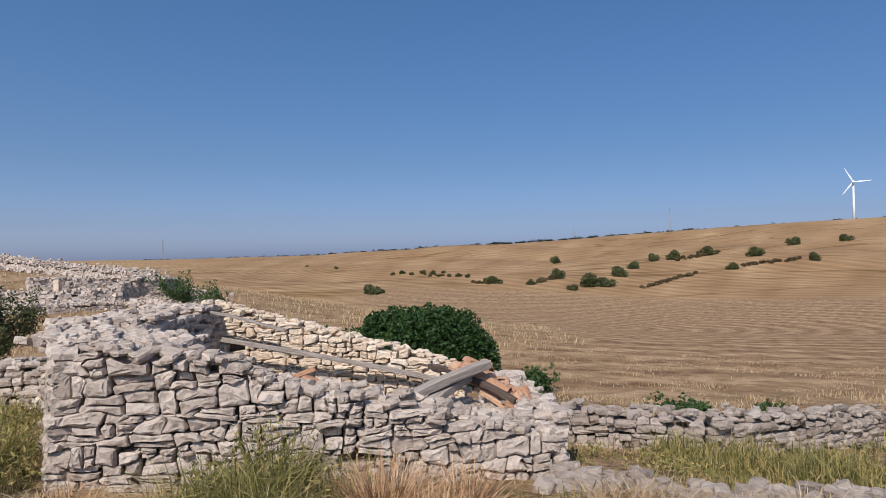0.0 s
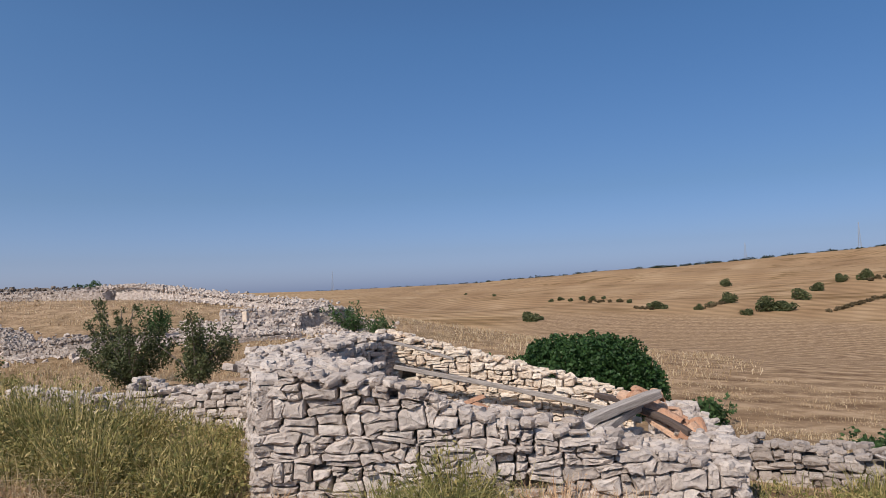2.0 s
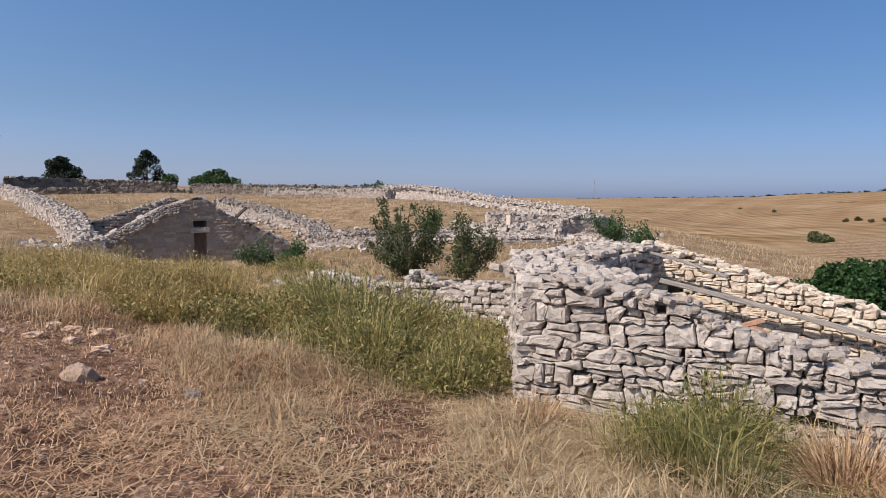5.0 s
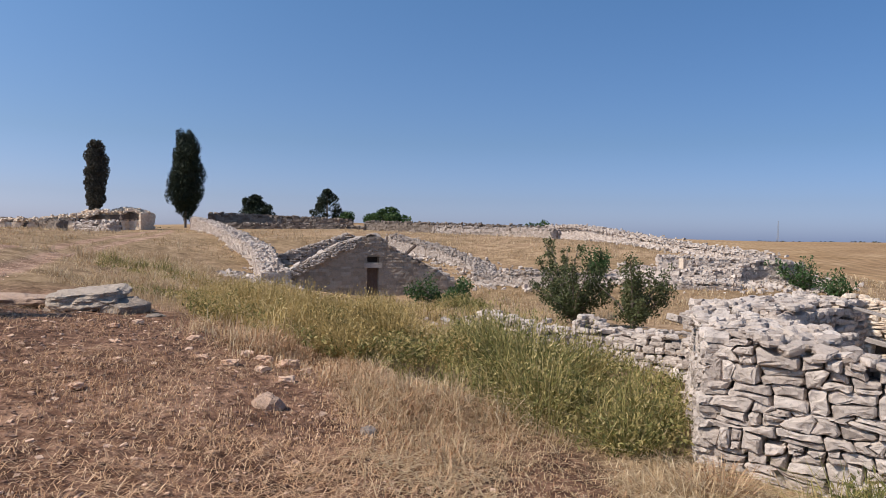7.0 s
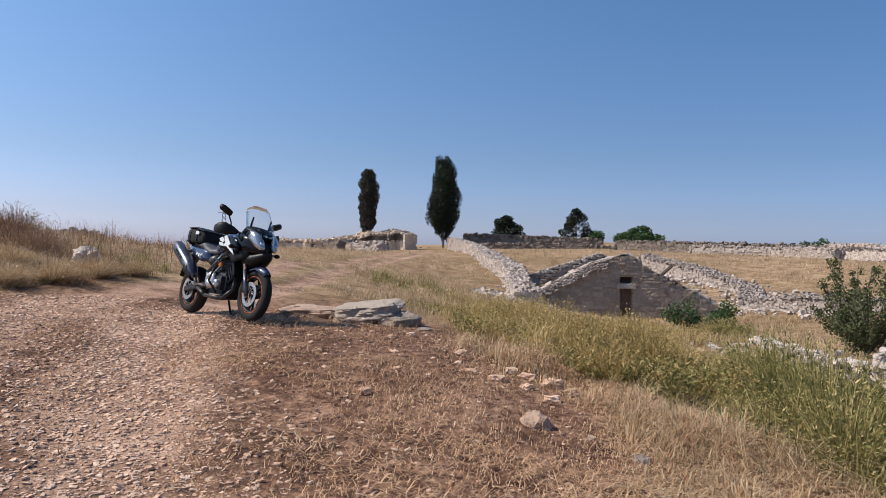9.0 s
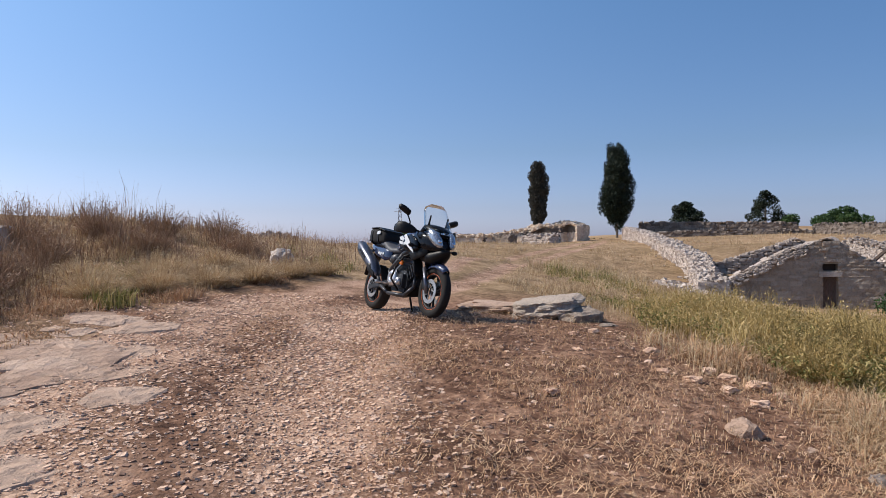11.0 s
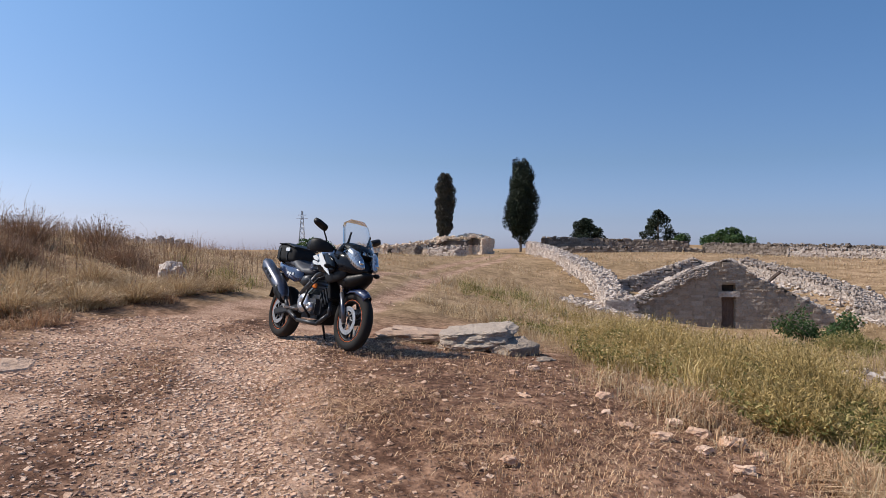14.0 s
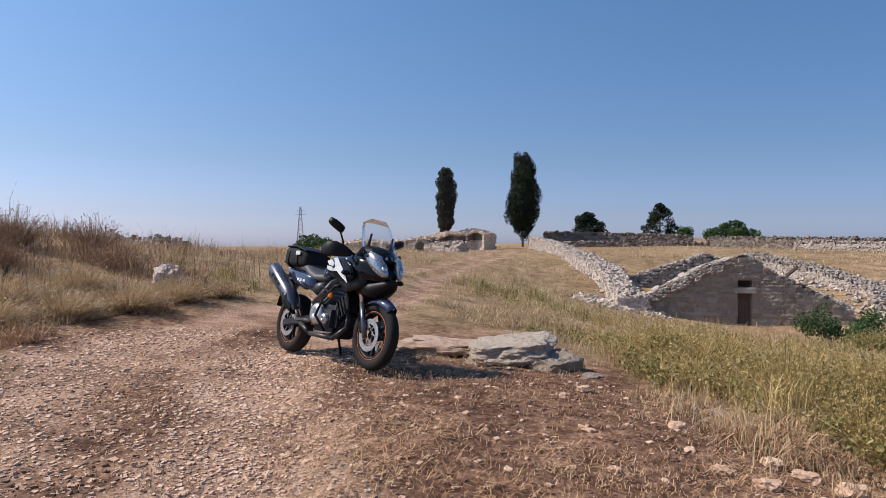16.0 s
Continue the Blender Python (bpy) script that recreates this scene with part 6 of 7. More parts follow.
    def screen(bm):
        rows = []
        for k in range(9):
            t = k / 8
            z = 1.06 + .40 * t
            x = .84 - .28 * t ** .9
            w = .225 * (1 - .24 * t) * (1 - .75 * max(0, t - .8) ** 2 / .04 * .6)
            rows.append([bm.verts.new((x - .55 * (u * w) ** 2 / .2 * 1.0, u * w, z)) for u in np.linspace(-1, 1, 13)])
        for a1, a2 in zip(rows, rows[1:]):
            for t in range(12):
                bm.faces.new((a1[t], a1[t + 1], a2[t + 1], a2[t]))
        bmesh.ops.recalc_face_normals(bm, faces=bm.faces[:])
        bmesh.ops.solidify(bm, geom=bm.faces[:], thickness=.004)
    ws = add("windscreen", screen, M_GLASS, None, "tall clear curved windscreen", True)
    ws.visible_shadow = False
    add("cockpit", lambda bm: loft(bm, [(.48, 0, 1.08, .17, .07), (.58, 0, 1.12, .19, .075), (.70, 0, 1.10, .17, .07), (.80, 0, 1.06, .08, .04)], 18, 2.5), M_BLACK, None, "matt black instrument cowl", True)
    for s in (-1, 1):
        add("screen_strut", lambda bm: tube(bm, (.60, s * .13, 1.12), (.64, s * .13, 1.30), .016, .010, 8), M_BLACK)
    add("seat", lambda bm: loft(bm, [(.02, 0, .86, .085, .04), (-.10, 0, .84, .13, .05), (-.26, 0, .835, .165, .05), (-.38, 0, .87, .165, .06), (-.50, 0, .93, .15, .055), (-.72, 0, .945, .13, .045), (-.86, 0, .945, .10, .03)], 20, 2.8), M_SEAT, None, "grey stepped vinyl seat", True)
    rack = add("luggage_rack", lambda bm: [pipe(bm, [(-.62, s * .11, .93), (-.75, s * .12, .99), (-1.08, s * .10, 1.0)], .011, 8) for s in (-1, 1)] + [tube(bm, (x, -.11, .997), (x, .11, .997), .010, None, 8) for x in (-.80, -.94, -1.07)], M_BLACK)
    bag = add("tail_bag", lambda bm: loft(bm, [(-.50, 0, 1.00, .14, .06), (-.54, 0, 1.025, .17, .09), (-.70, 0, 1.05, .19, .115), (-.93, 0, 1.06, .18, .115), (-.98, 0, 1.05, .15, .09)], 24, 4.2), M_CLOTH, None, "black nylon tail bag strapped to the rack", True)
    for x in (-.66, -.86):
        add("strap", lambda bm: loft(bm, [(x - .018, 0, 1.045, .193, .117), (x + .018, 0, 1.045, .193, .117)], 24, 4.2), M_BLACK, bag)
    add("zip_flap", lambda bm: loft(bm, [(-.53, 0, 1.12, .165, .012), (-.70, 0, 1.165, .195, .014), (-.95, 0, 1.17, .17, .012)], 16, 4), M_BLACK, bag)
    for s in (-1, 1):
        add("reflective_patch", lambda bm: box(bm, (.10, .006, .045), Matrix.Translation((-.64, s * .192, 1.09)), .002), M_DECAL, bag, "pale reflective patch")
    add("rear_mudguard", lambda bm: loft(bm, [(-.80, 0, .80, .08, .03), (-.98, 0, .78, .09, .03), (-1.08, 0, .66, .085, .03), (-1.14, 0, .50, .08, .02)], 14, 3), M_BLACK, None, "", True)
    tl = add("tail_light", lambda bm: loft(bm, [(-.98, 0, .90, .07, .03), (-1.04, 0, .90, .06, .025), (-1.06, 0, .90, .03, .012)], 14, 2.4), M_AMBER, None, "red-amber tail light", True)
    for s in (-1, 1):
        add("rear_indicator", lambda bm: tube(bm, (-.98, s * .09, .84), (-1.0, s * .20, .85), .018, .024, 10), M_BLACK)
    add("side_stand", lambda bm: pipe(bm, [(-.10, .14, .30), (-.16, .27, .05)], .014, 8), M_BLACK)
    add("chain_guard", lambda bm: box(bm, (.46, .03, .05), Matrix.Translation((-.50, .10, .44)) @ pose(0, 0, 0, 0, -6), .008), M_BLACK)
    add("shock_absorber", lambda bm: tube(bm, (-.26, 0, .40), (-.22, 0, .72), .045, None, 12), M_DARKMETAL)
    add("side_cover", lambda bm: loft(bm, [(-.06, 0, .74, .17, .07), (-.20, 0, .72, .165, .09), (-.34, 0, .74, .14, .06)], 18, 2.8), M_DARKMETAL, None, "", True)
    return bike


bike = build_bike()
BIKE_AT = (-11.02, 3.15)
bike.matrix_world = pose(*BIKE_AT, ground_z(*BIKE_AT) - .005, 0, 0, 24.2) @ pose(0, 0, 0, -11)

# ---------------------------------------------------------------- gravel and grass
def stuff_stones(name, xy, size, material, label, shapes=CHIPS):
    z = heights(xy) + small_relief(xy)[0]
    items = []
    for (x, y), h in zip(xy, z):
        w = size * rnd.choice((.4, .5, .6, .8, 1.0, 1.5))
        items.append((pose(x, y, h + w * .04, rnd.gauss(0, 11), rnd.gauss(0, 11), rnd.uniform(0, 360)) @ Matrix.Diagonal((w, w * .75, w * .30, 1)), rnd.randrange(len(shapes))))
    ob = joined_stones(name, items, shapes, material, None)
    return tagged(ob, label, "stones", kind="stuff")


def along(path, n, spread, s0, s1):
    here, total, _ = path_frame(path)
    out = []
    for _ in range(n):
        p, d = here(rnd.uniform(s0, s1))
        out.append((p.x - d.y * rnd.gauss(0, spread), p.y + d.x * rnd.gauss(0, spread)))
    return out


stuff_stones("gravel", np.array(along(TRACK_A, 15000, .42, 9, 20) + along(TRACK_A, 1400, .22, 22, 42) + along(TRACK_B, 1400, .22, 24, 42)), .026, M_GRAVEL, "small angular limestone gravel on the track")
stuff_stones("gravel", np.array(along(TRACK_B, 12500, .50, 9, 21)), .026, M_GRAVEL, "small angular limestone gravel on the track")
stuff_stones("gravel", np.array([(rnd.uniform(-12, -1), rnd.uniform(2.5, 5.8)) for _ in range(1300)] + [(rnd.uniform(-11, -3), rnd.uniform(-2.4, .3)) for _ in range(2000)] + [(rnd.uniform(-10, -1.5), rnd.uniform(.5, 2.1)) for _ in range(1200)] + [(rnd.uniform(-6.5, -2), rnd.uniform(-1.6, 1.2)) for _ in range(3600)]), .032, M_GRAVEL, "scattered chips of limestone on red soil")


stuff_stones("soil_clods", np.array([(rnd.uniform(-11, -1.5), rnd.uniform(3.1, 5.6)) for _ in range(5000)] + [(rnd.uniform(-10, -3), rnd.gauss(1.45, .25)) for _ in range(1400)]), .024, M_CLOD, "dark crumbs of red-brown soil")


def blades(name, xy, h, width, material, label, lean=.45, category="grass", flat=False):
    """Grass: each blade two bent pieces."""
    xy = np.asarray(xy, float)
    n = len(xy)
    z = heights(xy)
    own = .60 + .65 * wobble(xy[:, 0], xy[:, 1], 1.9, 5.0) + .40 * wobble(xy[:, 0], xy[:, 1], 5.3, 1.0)
    hh = np.asarray(h) * np.clip(own, .18, 1.6) * rng.uniform(.5, 1.5, n)
    a = rng.uniform(0, 2 * np.pi, n)
    dr = np.c_[np.cos(a), np.sin(a)]
    b = a + np.pi / 2 + rng.normal(0, .5, n)
    sd = np.c_[np.cos(b), np.sin(b), np.zeros(n)] * (width * rng.uniform(.6, 1.4, n) / 2)[:, None]
    ln = np.abs(rng.normal(lean, lean * .5, n))
    base = np.c_[xy, z - .02]
    if flat:
        base[:, 2] += rng.uniform(0.01, .06, n)
        mid = base + np.c_[dr * (hh * .5)[:, None], rng.uniform(-.01, .04, n)]
        tip = base + np.c_[dr * hh[:, None], rng.uniform(-.015, .03, n)]
        sd = np.c_[-dr[:, 1], dr[:, 0], np.zeros(n)] * (width * rng.uniform(.6, 1.4, n) / 2)[:, None]
    else:
        mid = base + np.c_[dr * (hh * ln * .3)[:, None], hh * .6]
        tip = base + np.c_[dr * (hh * ln)[:, None], hh * (1 - .35 * np.minimum(ln, 1.5))]
    v = np.stack([base - sd, base + sd, mid + sd * .8, mid - sd * .8, tip + sd * .15, tip - sd * .15], 1).reshape(-1, 3)
    k = (np.arange(n) * 6)[:, None]
    q = np.concatenate([k + [0, 1, 2, 3], k + [3, 2, 4, 5]])
    ob = link_mesh(name, quads_mesh(name, v, q), material)
    return tagged(ob, label, category, kind="stuff")


def tufts(cx, cy, rx, ry, turn, n, per, spread):
    """Points in tufts over an oval."""
    m = max(1, n // per)
    a, u = rng.uniform(0, 2 * np.pi, m), rng.random(m) ** .62 * 1.12
    x, y = rx * u * np.cos(a), ry * u * np.sin(a)
    c, s = math.cos(radians(turn)), math.sin(radians(turn))
    p = np.c_[cx + x * c - y * s, cy + x * s + y * c]
    p = p[rng.random(m) < np.clip(.75 + .8 * wobble(p[:, 0], p[:, 1], 2.6, 9.0), .12, 1)]
    return (p[:, None] + rng.normal(0, spread, (len(p), per, 2))).reshape(-1, 2)


def off_track(p, d=1.1):
    a, _ = seg_dist(p, TRACK_A)
    b, _ = seg_dist(p, TRACK_B)
    d = np.where(p[:, 0] < -17, d * .42, d)
    return p[(a > d) & (b > d)]


def off_house(p):
    inside = (p[:, 0] > -5.2) & (p[:, 0] < 0.1) & (p[:, 1] > 8.75) & (p[:, 1] < 12.4) & (p[:, 1] > 7.9 - (p[:, 0] + 3.6).clip(-9, 0) * 1.6)
    return p[~inside]


# tall weeds between the soil and the walls
Z = [tufts(-8.6, 8.0, 2.6, 1.5, 20, 9000, 10, .10), tufts(-11.3, 8.6, 2.2, 1.6, 10, 7000, 10, .12), tufts(-13.5, 11.5, 4.5, 2.6, 15, 7000, 10, .15)]
blades("weeds", off_track(np.concatenate(Z), .9), .34, .0085, M_YWEED, "thin yellow-green weeds between soil and walls", .6, "weeds")
Z = [tufts(-8.0, 7.6, 3.4, 1.9, 18, 6000, 12, .16), tufts(-11.5, 8.4, 3.0, 2.0, 12, 5000, 12, .18), tufts(-9.5, 6.0, 2.4, .5, 12, 1500, 14, .10), tufts(-5.8, 6.3, 1.8, .6, -5, 1800, 14, .1)]
blades("dry_grass", off_house(off_track(np.concatenate(Z), .9)), .25, .006, M_STRAW, "straw stalks standing among the weeds", .55)
Z = [tufts(-6.2, 8.2, 1.6, 1.25, 20, 4500, 14, .10), tufts(-4.9, 7.6, .9, .7, 0, 2000, 14, .10), tufts(-7.5, 10.2, 2.0, .9, 10, 4000, 12, .1)]
blades("weeds", off_house(np.concatenate(Z)), .36, .0085, M_WEED, "bushy green weeds in front of the ruined wall", .75, "weeds")
Z = [tufts(-1.75, 7.35, .75, .42, 10, 4200, 14, .08), tufts(-2.2, 6.7, .5, .3, 0, 1500, 12, .07), tufts(-.7, 7.55, .5, .35, 0, 1500, 12, .07)]
blades("weeds", np.concatenate(Z), .42, .007, M_WEED, "green bushy grass tuft before the rubble wall", .8, "weeds")
Z = [tufts(-2.6, 6.6, 2.2, 1.0, 5, 9000, 12, .09), tufts(-.4, 7.5, 1.2, .7, 0, 5000, 12, .09), tufts(1.8, 7.0, 1.6, .8, 0, 5000, 12, .1), tufts(-4.5, 6.4, 1.6, .6, 10, 5000, 10, .1)]
blades("dry_grass", off_house(np.concatenate(Z)), .24, .006, M_STRAW, "bleached dry grass in front of the ruin", 1.5)
Z = [tufts(1.8, 9.2, 2.4, .8, 0, 8000, 12, .1), tufts(5.5, 9.5, 2.5, 1.5, 0, 6000, 12, .12)]
blades("weeds", np.concatenate(Z), .26, .010, M_WEED, "green and straw coloured grass between the low walls", .45, "weeds")
Z = [tufts(1.5, 13.5, 4.5, 1.6, 5, 9000, 10, .15), tufts(6, 15, 5, 2.5, 5, 9000, 10, .2), tufts(-5, 15.5, 3.5, 2.2, 0, 6000, 10, .15), tufts(2, 22, 9, 5, 0, 16000, 10, .3)]
blades("dry_grass", off_house(np.concatenate(Z)), .10, .012, M_STRAW, "short dry straw grass behind the walls", .7)
# small leaves of the weeds
def weed_leaves(zones, size, material, label):
    cs, rs = [], []
    for cx, cy, rx, ry, turn, n, zr in zones:
        p = off_house(tufts(cx, cy, rx, ry, turn, n, 3, .1))
        z = heights(p)
        cs.append(np.c_[p, z + rng.uniform(.08, zr, len(p)) * (.7 + .4 * wobble(p[:, 0], p[:, 1], 2.3, 5.0))])
        rs.append(rng.uniform(.05, .12, len(p)))
    c, r = np.concatenate(cs), np.concatenate(rs)
    v, q = leaf_cloud(c, r, len(c) * 16, size, 1.0, .1, .3, .4)
    return tagged(link_mesh("weed_leaves", quads_mesh("weed_leaves", v, q), material), label, "weeds", kind="stuff")


weed_leaves([(-6.2, 8.2, 1.7, 1.2, 20, 600, .4), (-4.9, 7.6, .9, .7, 0, 200, .3), (-7.5, 10.2, 2, .9, 10, 300, .3), (2.5, 9.2, 2.4, .8, 0, 260, .2), (-8.4, 7.3, 2.0, .9, 18, 900, .36), (-12.5, 7.6, 1.8, .7, 20, 380, .28), (-19.0, 8.9, 1.6, .5, 25, 160, .2)],   .045, M_WEED, "small green leaves of bushy weeds before the ruin")
weed_leaves([(-8.8, 8.0, 2.6, 1.5, 20, 1500, .42), (-11.3, 8.6, 2.2, 1.6, 10, 1100, .38), (-13.5, 11.5, 4.5, 2.6, 15, 700, .35)], .036, M_YWEED, "small yellowing leaves of tall thin weeds")


def weed_bush(x, y, w, h, label, seed, stem_material, leaf_mat, stems=300, per=9, leaf=.035, lean=.0):
    """A wild bush of arching wiry stems with small leaves or seed heads along them."""
    g = np.random.default_rng(seed)
    a, u = g.uniform(0, 2 * np.pi, stems), np.sqrt(g.random(stems))
    foot = np.c_[np.cos(a) * u * w * .16, np.sin(a) * u * w * .16, np.full(stems, -.03)]
    reach = w * .5 * u * g.uniform(.8, 1.2, stems)
    turn = a + g.normal(0, .35, stems)
    tip = np.c_[np.cos(turn) * reach + lean * w, np.sin(turn) * reach, h * (1 - .55 * u ** 2) * g.uniform(.40, 1.22, stems)]
    mid = (foot + tip) / 2 + np.c_[np.zeros((stems, 2)), .16 * h * (.3 + u)] + g.normal(0, .03 * w, (stems, 3))
    t = np.linspace(0, 1, 5)[None, :, None]
    curve = foot[:, None] * (1 - t) ** 2 + 2 * mid[:, None] * t * (1 - t) + tip[:, None] * t ** 2
    b = g.uniform(0, 2 * np.pi, stems)
    wide = np.c_[np.cos(b), np.sin(b), np.zeros(stems)][:, None] * (np.array([1, .9, .75, .5, .2])[None, :, None] * .0045)
    v = np.stack([curve - wide, curve + wide], 2).reshape(-1, 3)
    k = (np.arange(stems) * 10)[:, None, None] + (np.arange(4) * 2)[None, :, None]
    q = (k + np.array([0, 1, 3, 2])[None, None]).reshape(-1, 4)
    thing = empty("weed_bush", (x, y, ground_z(x, y)), label, "weeds", "wild weed bushes")
    tagged(link_mesh("stem_tangle", quads_mesh("stem_tangle", v, q), stem_material, thing), kind="stuff")
    n = stems * per
    at = g.random(n)[:, None] ** .7
    who = np.repeat(np.arange(stems), per)
    c = foot[who] * (1 - at) ** 2 + 2 * mid[who] * at * (1 - at) + tip[who] * at ** 2 + g.normal(0, .014, (n, 3))
    ax = (tip - foot)[who] * .8 + g.normal(0, .35, (n, 3))
    ax /= np.linalg.norm(ax, axis=1)[:, None]
    sd = np.cross(ax, g.normal(size=(n, 3)))
    sd /= np.linalg.norm(sd, axis=1)[:, None]
    ls = leaf * g.uniform(.5, 1.5, n)[:, None]
    lv = np.stack([c - ax * ls * .5, c + sd * ls * .16, c + ax * ls * .5, c - sd * ls * .16], 1).reshape(-1, 3)
    tagged(link_mesh("foliage", quads_mesh("foliage", lv, np.arange(n * 4).reshape(-1, 4)), leaf_mat, thing), kind="stuff")
    return thing


for i, (x, y, w, h) in enumerate(((-5.2, 7.3, 1.2, .62), (-5.9, 7.9, 1.6, .85), (-6.8, 8.4, 1.5, .80), (-6.2, 9.2, 1.4, .70), (-4.6, 7.9, 1.0, .58), (-7.6, 8.9, 1.2, .62), (-4.3, 7.2, .8, .42), (-2.2, 7.3, .95, .60), (-2.6, 7.15, .6, .38))):
    weed_bush(x, y, w, h, "wiry olive green weed bush with arching stems", 60 + i, M_WEED, M_WEED, int(340 * w), 7, .042, -.05)
for i, (x, y, w, h) in enumerate(((-1.5, 7.3, 1.05, .42), (-.95, 7.45, .9, .34), (-1.15, 7.0, .8, .28), (-3.4, 6.9, .8, .26))):
    weed_bush(x, y, w, h, "reddish dry bush of dead weed stems", 80 + i, M_LITTER, M_BROWN, int(520 * w), 3, .022)
for i, (x, y, w, h) in enumerate(((-8.9, 7.2, .9, .55), (-9.6, 7.6, 1.0, .60), (-8.1, 7.0, .9, .50), (-10.3, 7.1, .9, .55), (-10.9, 7.7, 1.1, .6), (-9.0, 8.3, 1.1, .6), (-7.6, 6.9, .8, .45), (-11.6, 8.4, 1.2, .55), (-9.9, 8.9, 1.2, .6), (-8.2, 7.9, 1.0, .6), (-12.4, 7.9, 1.0, .5))):
    weed_bush(x, y, w, h, "tall yellowing weeds with dry seed heads", 100 + i, M_YWEED, M_YWEED, int(240 * w), 12, .034)
weed_bush(-20.0, 20.6, 2.1, .62, "round green grassy bush near the stone house", 59, M_WEED, M_WEED, 800, 9, .07)
for i, (x, y, w, h) in enumerate(((-13.9, .85, 1.3, .38), (-13.1, .25, 1.2, .34), (-14.9, 1.35, 1.3, .40), (-12.3, -.35, 1.3, .36), (-13.3, -.5, 1.4, .45), (-11.4, -.9, 1.2, .36), (-15.8, 1.9, 1.2, .34), (-14.6, .1, 1.5, .42), (-12.2, -1.3, 1.4, .40))):
    weed_bush(x, y, w, h, "golden mound of dry grass at the foot of the bank", 130 + i, M_STRAW, M_STRAW, int(700 * w), 2, .04)
for i, (x, y, w, h) in enumerate(((-13.2, -2.2, 1.1, .75), (-14.4, -3.1, 1.3, .85), (-12.4, -3.2, 1.2, .8), (-16.2, -2.4, 1.3, .8), (-17.8, -1.6, 1.4, .7), (-15.4, -1.2, 1.2, .6), (-19.2, -.6, 1.5, .7), (-17.0, .2, 1.3, .6), (-11.6, -2.2, 1.0, .6), (-10.6, -1.9, 1.1, .55), (-9.8, -1.7, 1.0, .45), (-11.0, -2.9, 1.2, .9), (-9.4, -2.3, 1.1, .7))):
    weed_bush(x, y, w, h, "brown dead bush of thin stalks on the bank", 150 + i, M_BROWN, M_BROWN, int(260 * w), 8, .036)
Z = [tufts(-14.5, 8.0, 3.2, 1.6, 25, 9000, 10, .14), tufts(-18.5, 9.4, 3.5, 1.6, 25, 8000, 10, .16), tufts(-12, 13.5, 6, 3, 15, 8000, 10, .2)]
blades("dry_grass", off_track(np.concatenate(Z), 1.0), .22, .009, M_STRAW, "short dry grass between track and hollow", 1.0)
# straw over the hillside
Z = [tufts(-20, 22, 7, 5, 0, 9000, 8, .2), tufts(-16, 26, 8, 5, 0, 7000, 8, .25), tufts(-33, 25.5, 5, 3, 20, 5000, 8, .2), tufts(-32, 15, 7, 2.6, 20, 8000, 8, .2), tufts(-22, 11.2, 6, 2.0, 22, 8000, 8, .15), tufts(-30, 6.5, 8, 2.2, 20, 7000, 8, .2), tufts(-42, 10.5, 9, 2.6, 22, 5000, 8, .25), tufts(-27, 8.3, 7, .5, 20, 2500, 8, .1)]
blades("dry_grass", off_track(np.concatenate(Z), 1.2), .30, .014, M_STRAW, "golden dry grass over the hollow", .8)
Z = [tufts(-30, 42, 14, 7, 0, 7000, 8, .4), tufts(-55, 45, 14, 8, 40, 7000, 8, .5), tufts(-52, 30, 16, 4, 20, 6000, 8, .4), tufts(-6, 42, 11, 20, 0, 22000, 8, .4), tufts(-60, 14, 22, 4, 16, 6000, 8, .4), tufts(-75, 17, 1.6, 7, 0, 2500, 8, .4)]
blades("dry_grass", off_track(np.concatenate(Z), 1.5), .26, .026, M_STRAW, "pale dry grass on the far slope", .8)
# the bank on the other side of the track
Z = [tufts(-15.5, -1.5, 3.5, 2.2, 20, 16000, 12, .12), tufts(-20, -1, 6, 3.0, 18, 12000, 10, .18), tufts(-13.8, .2, 1.6, .55, 25, 6000, 14, .08), tufts(-13.9, .75, 1.3, .4, 30, 4000, 14, .08), tufts(-27, 1.5, 8, 3.0, 20, 8000, 8, .25), tufts(-11.5, -3, 2.5, 1.8, 0, 7000, 10, .12)]
blades("dry_grass", off_track(np.concatenate(Z), 1.15), .22, .009, M_STRAW, "thick golden dry grass on the bank", 1.1)
Z = [tufts(-16.5, 2.2, 2.2, .6, 25, 3500, 12, .1), tufts(-12.4, -.9, 1.6, .35, 15, 2500, 12, .08), tufts(-22, 9.8, 1.8, .6, 20, 2500, 12, .1), tufts(-19.2, 18.9, 1.3, .8, 0, 3500, 14, .12), tufts(-24, 11, 2.2, .5, 20, 1600, 12, .12)]
blades("weeds", off_track(np.concatenate(Z), .9), .34, .012, M_WEED, "patches of green weeds by the track", .5, "weeds")
Z = [tufts(-17, -3, 5, 2.5, 20, 900, 7, .16), tufts(-13, -4, 3, 1.4, 20, 420, 7, .16)]
blades("dry_stalks", np.concatenate(Z), .85, .009, M_BROWN, "tall brown dead stalks on the bank", .35, "dry weeds")
Z = [tufts(-15.5, -1.8, 3.5, 2.2, 20, 5000, 12, .16), tufts(-20, -1, 6, 3.0, 18, 6000, 12, .2), tufts(-15.5, 1.6, 1.6, .5, 30, 2500, 12, .1), tufts(-11.5, -2.6, 2.5, 1.4, 0, 4000, 12, .14), tufts(-28, 1, 8, 2.5, 18, 4000, 12, .3)]
blades("dead_weeds", off_track(np.concatenate(Z), 1.2), .45, .008, M_BROWN, "brown dead weeds on the bank", .5, "dry weeds")
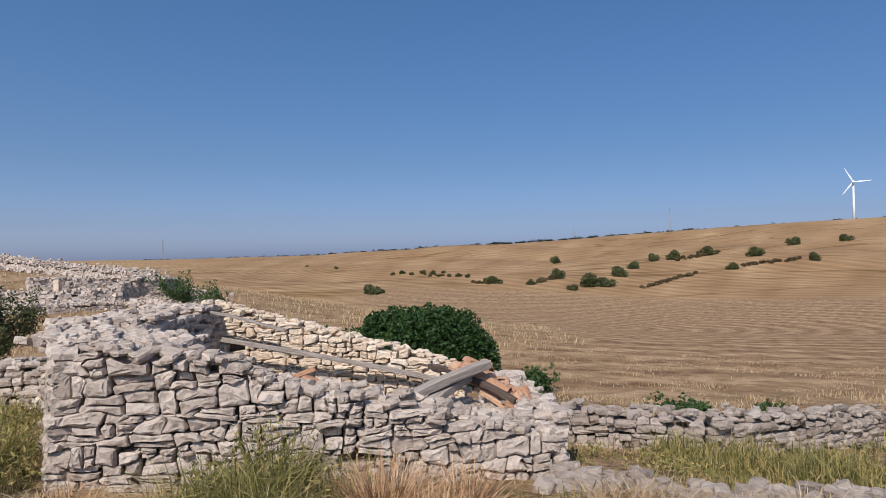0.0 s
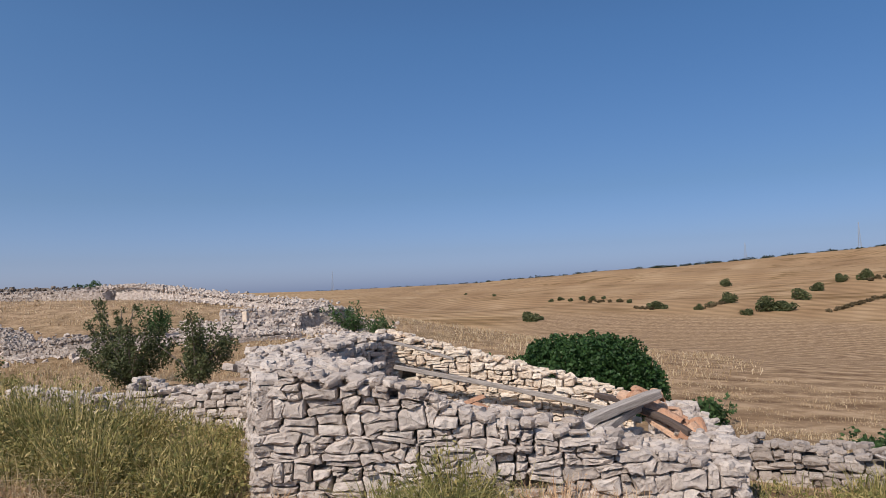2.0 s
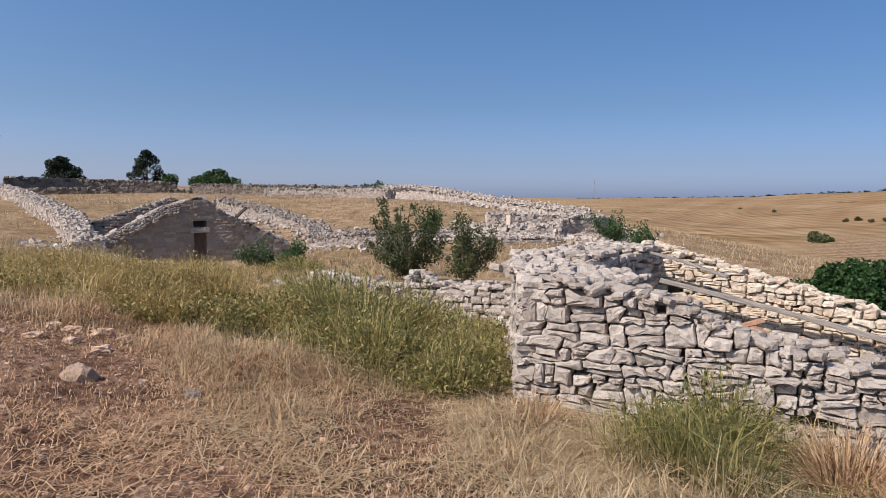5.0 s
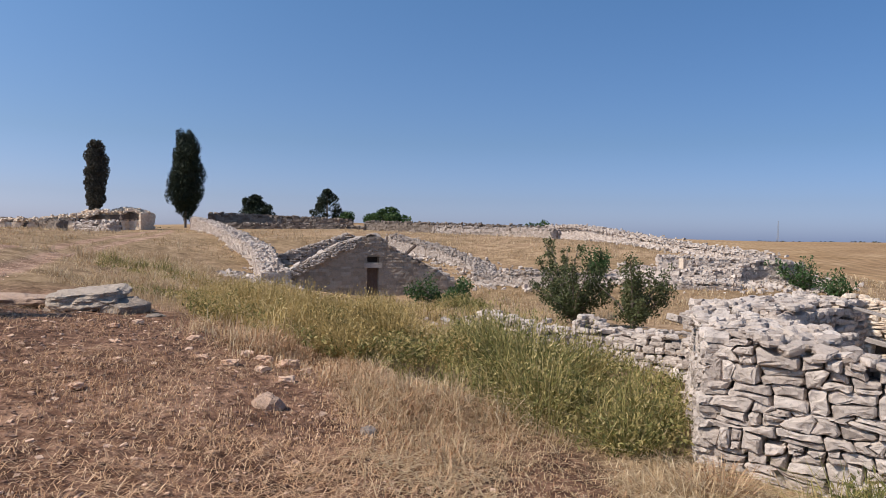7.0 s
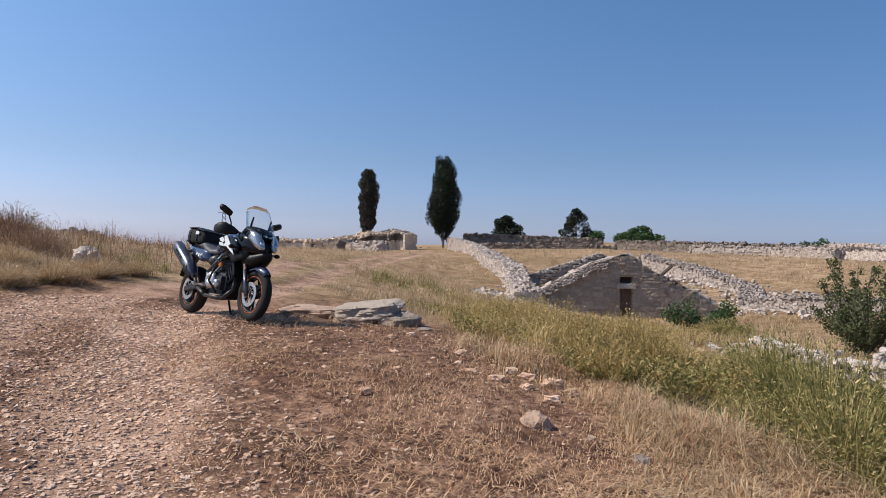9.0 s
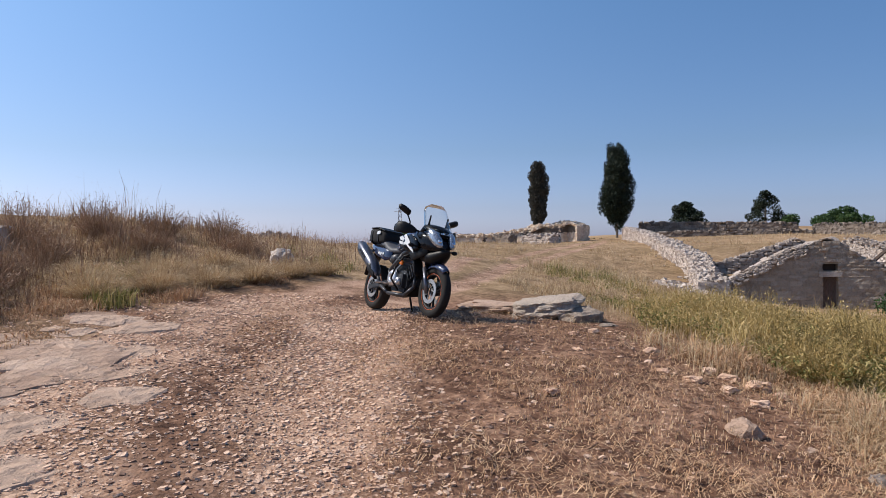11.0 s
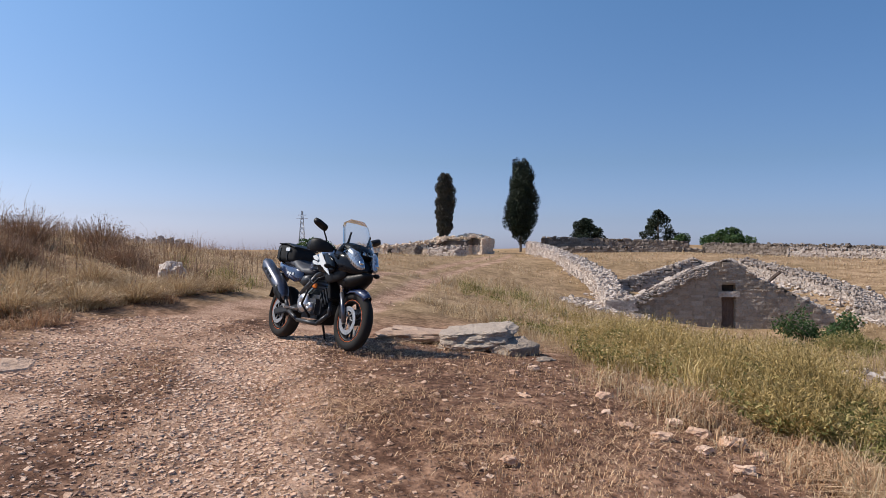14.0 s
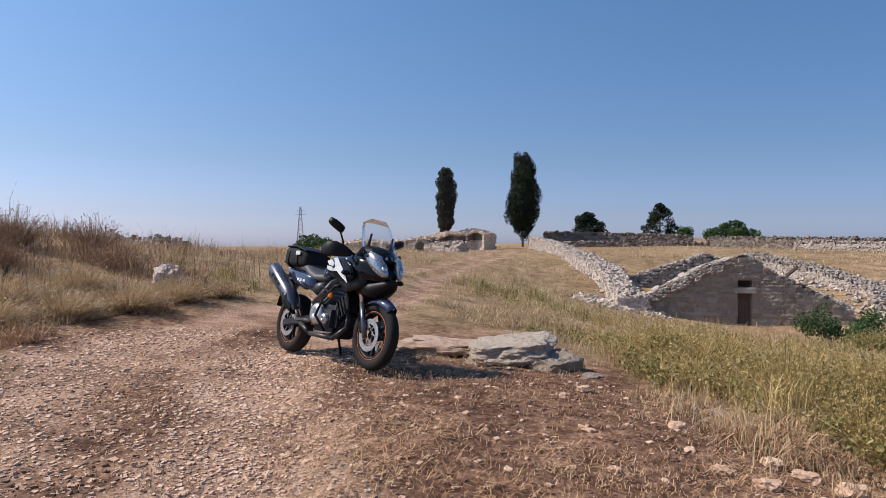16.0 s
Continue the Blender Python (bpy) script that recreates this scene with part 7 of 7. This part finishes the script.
Z = [tufts(-10.4, -1.0, 1.8, .4, 12, 5000, 14, .09), tufts(-12.6, -.4, 1.6, .35, 25, 3500, 14, .09), tufts(-14.2, 1.0, 1.2, .3, 35, 2000, 14, .08), tufts(-8.2, 6.3, 1.8, .45, 15, 5200, 14, .10), tufts(-4.8, 6.1, 1.5, .45, 0, 4200, 14, .10), tufts(-6.4, 6.4, 1.4, .5, 5, 4200, 14, .10)]
blades("dry_weeds", off_track(np.concatenate(Z), .8), .17, .010, M_LITTER, "low reddish dry plants at the foot of the bank", 1.0, "dry weeds")
# bleached straw lodged in front of the ruin
Z = [tufts(-2.8, 6.1, 2.4, 1.1, 5, 12000, 12, .14), tufts(.8, 7.0, 1.8, .7, 0, 4000, 12, .12)]
blades("lodged_straw", off_house(np.concatenate(Z)), .42, .006, M_STRAW, "bleached straw lying flat before the ruin", .5, "straw", True)
# cut straw lying on the soil
Z = [tufts(-6.5, 4.2, 4.5, 1.5, 5, 30000, 9, .16), tufts(-3, 4.8, 2.2, 1.5, 0, 4500, 6, .15), tufts(-9, 1.6, 3, .35, 5, 1600, 6, .12), tufts(-5, 6, 2.5, .7, 10, 6000, 6, .12)]
blades("straw_litter", np.concatenate(Z), .10, .0050, M_LITTER, "broken straw lying on red soil", .5, "straw", True)

corner, along_front = Vector(FRONT[1]), (FB - Vector(FRONT[1])).normalized()
along_side = (corner - Vector(FRONT[0])).normalized()
FACE = [tuple(corner - along_front * .21)] + FRONT[2:]
face_top = line(FACE, [.72, .68, .63, .55, .42, .32, .26, .11, -.10, -.2])
FLANK = [FRONT[0], tuple(corner + along_side * .19)]
fitted_face(front, fitted_stones(FACE, face_top, level(FACE, -.05), .60, 1, .155, .105, 5, batter=.05, gap=.003, jitter=.9, drop=.015, bulge=.020), M_GREY)
fitted_face(front, fitted_stones(FLANK, line(FLANK, [.74, .72]), level(FLANK, -.05), .60, 1, .155, .105, 8, batter=.05, gap=.003, jitter=.9, drop=.015, bulge=.020), M_GREY, 0)
fitted_face(back, fitted_stones(BACK, back_top, level(BACK, -.25), .42, 1, .17, .085, 6, jitter=.5, drop=.02, bulge=.014, gap=.003), M_CREAM)
for items, shapes, material, thing in LATER:
    for m, k in items:
        st = new("stone", stone_mesh(shapes, k, material))
        st.parent = thing
        st.matrix_world = m
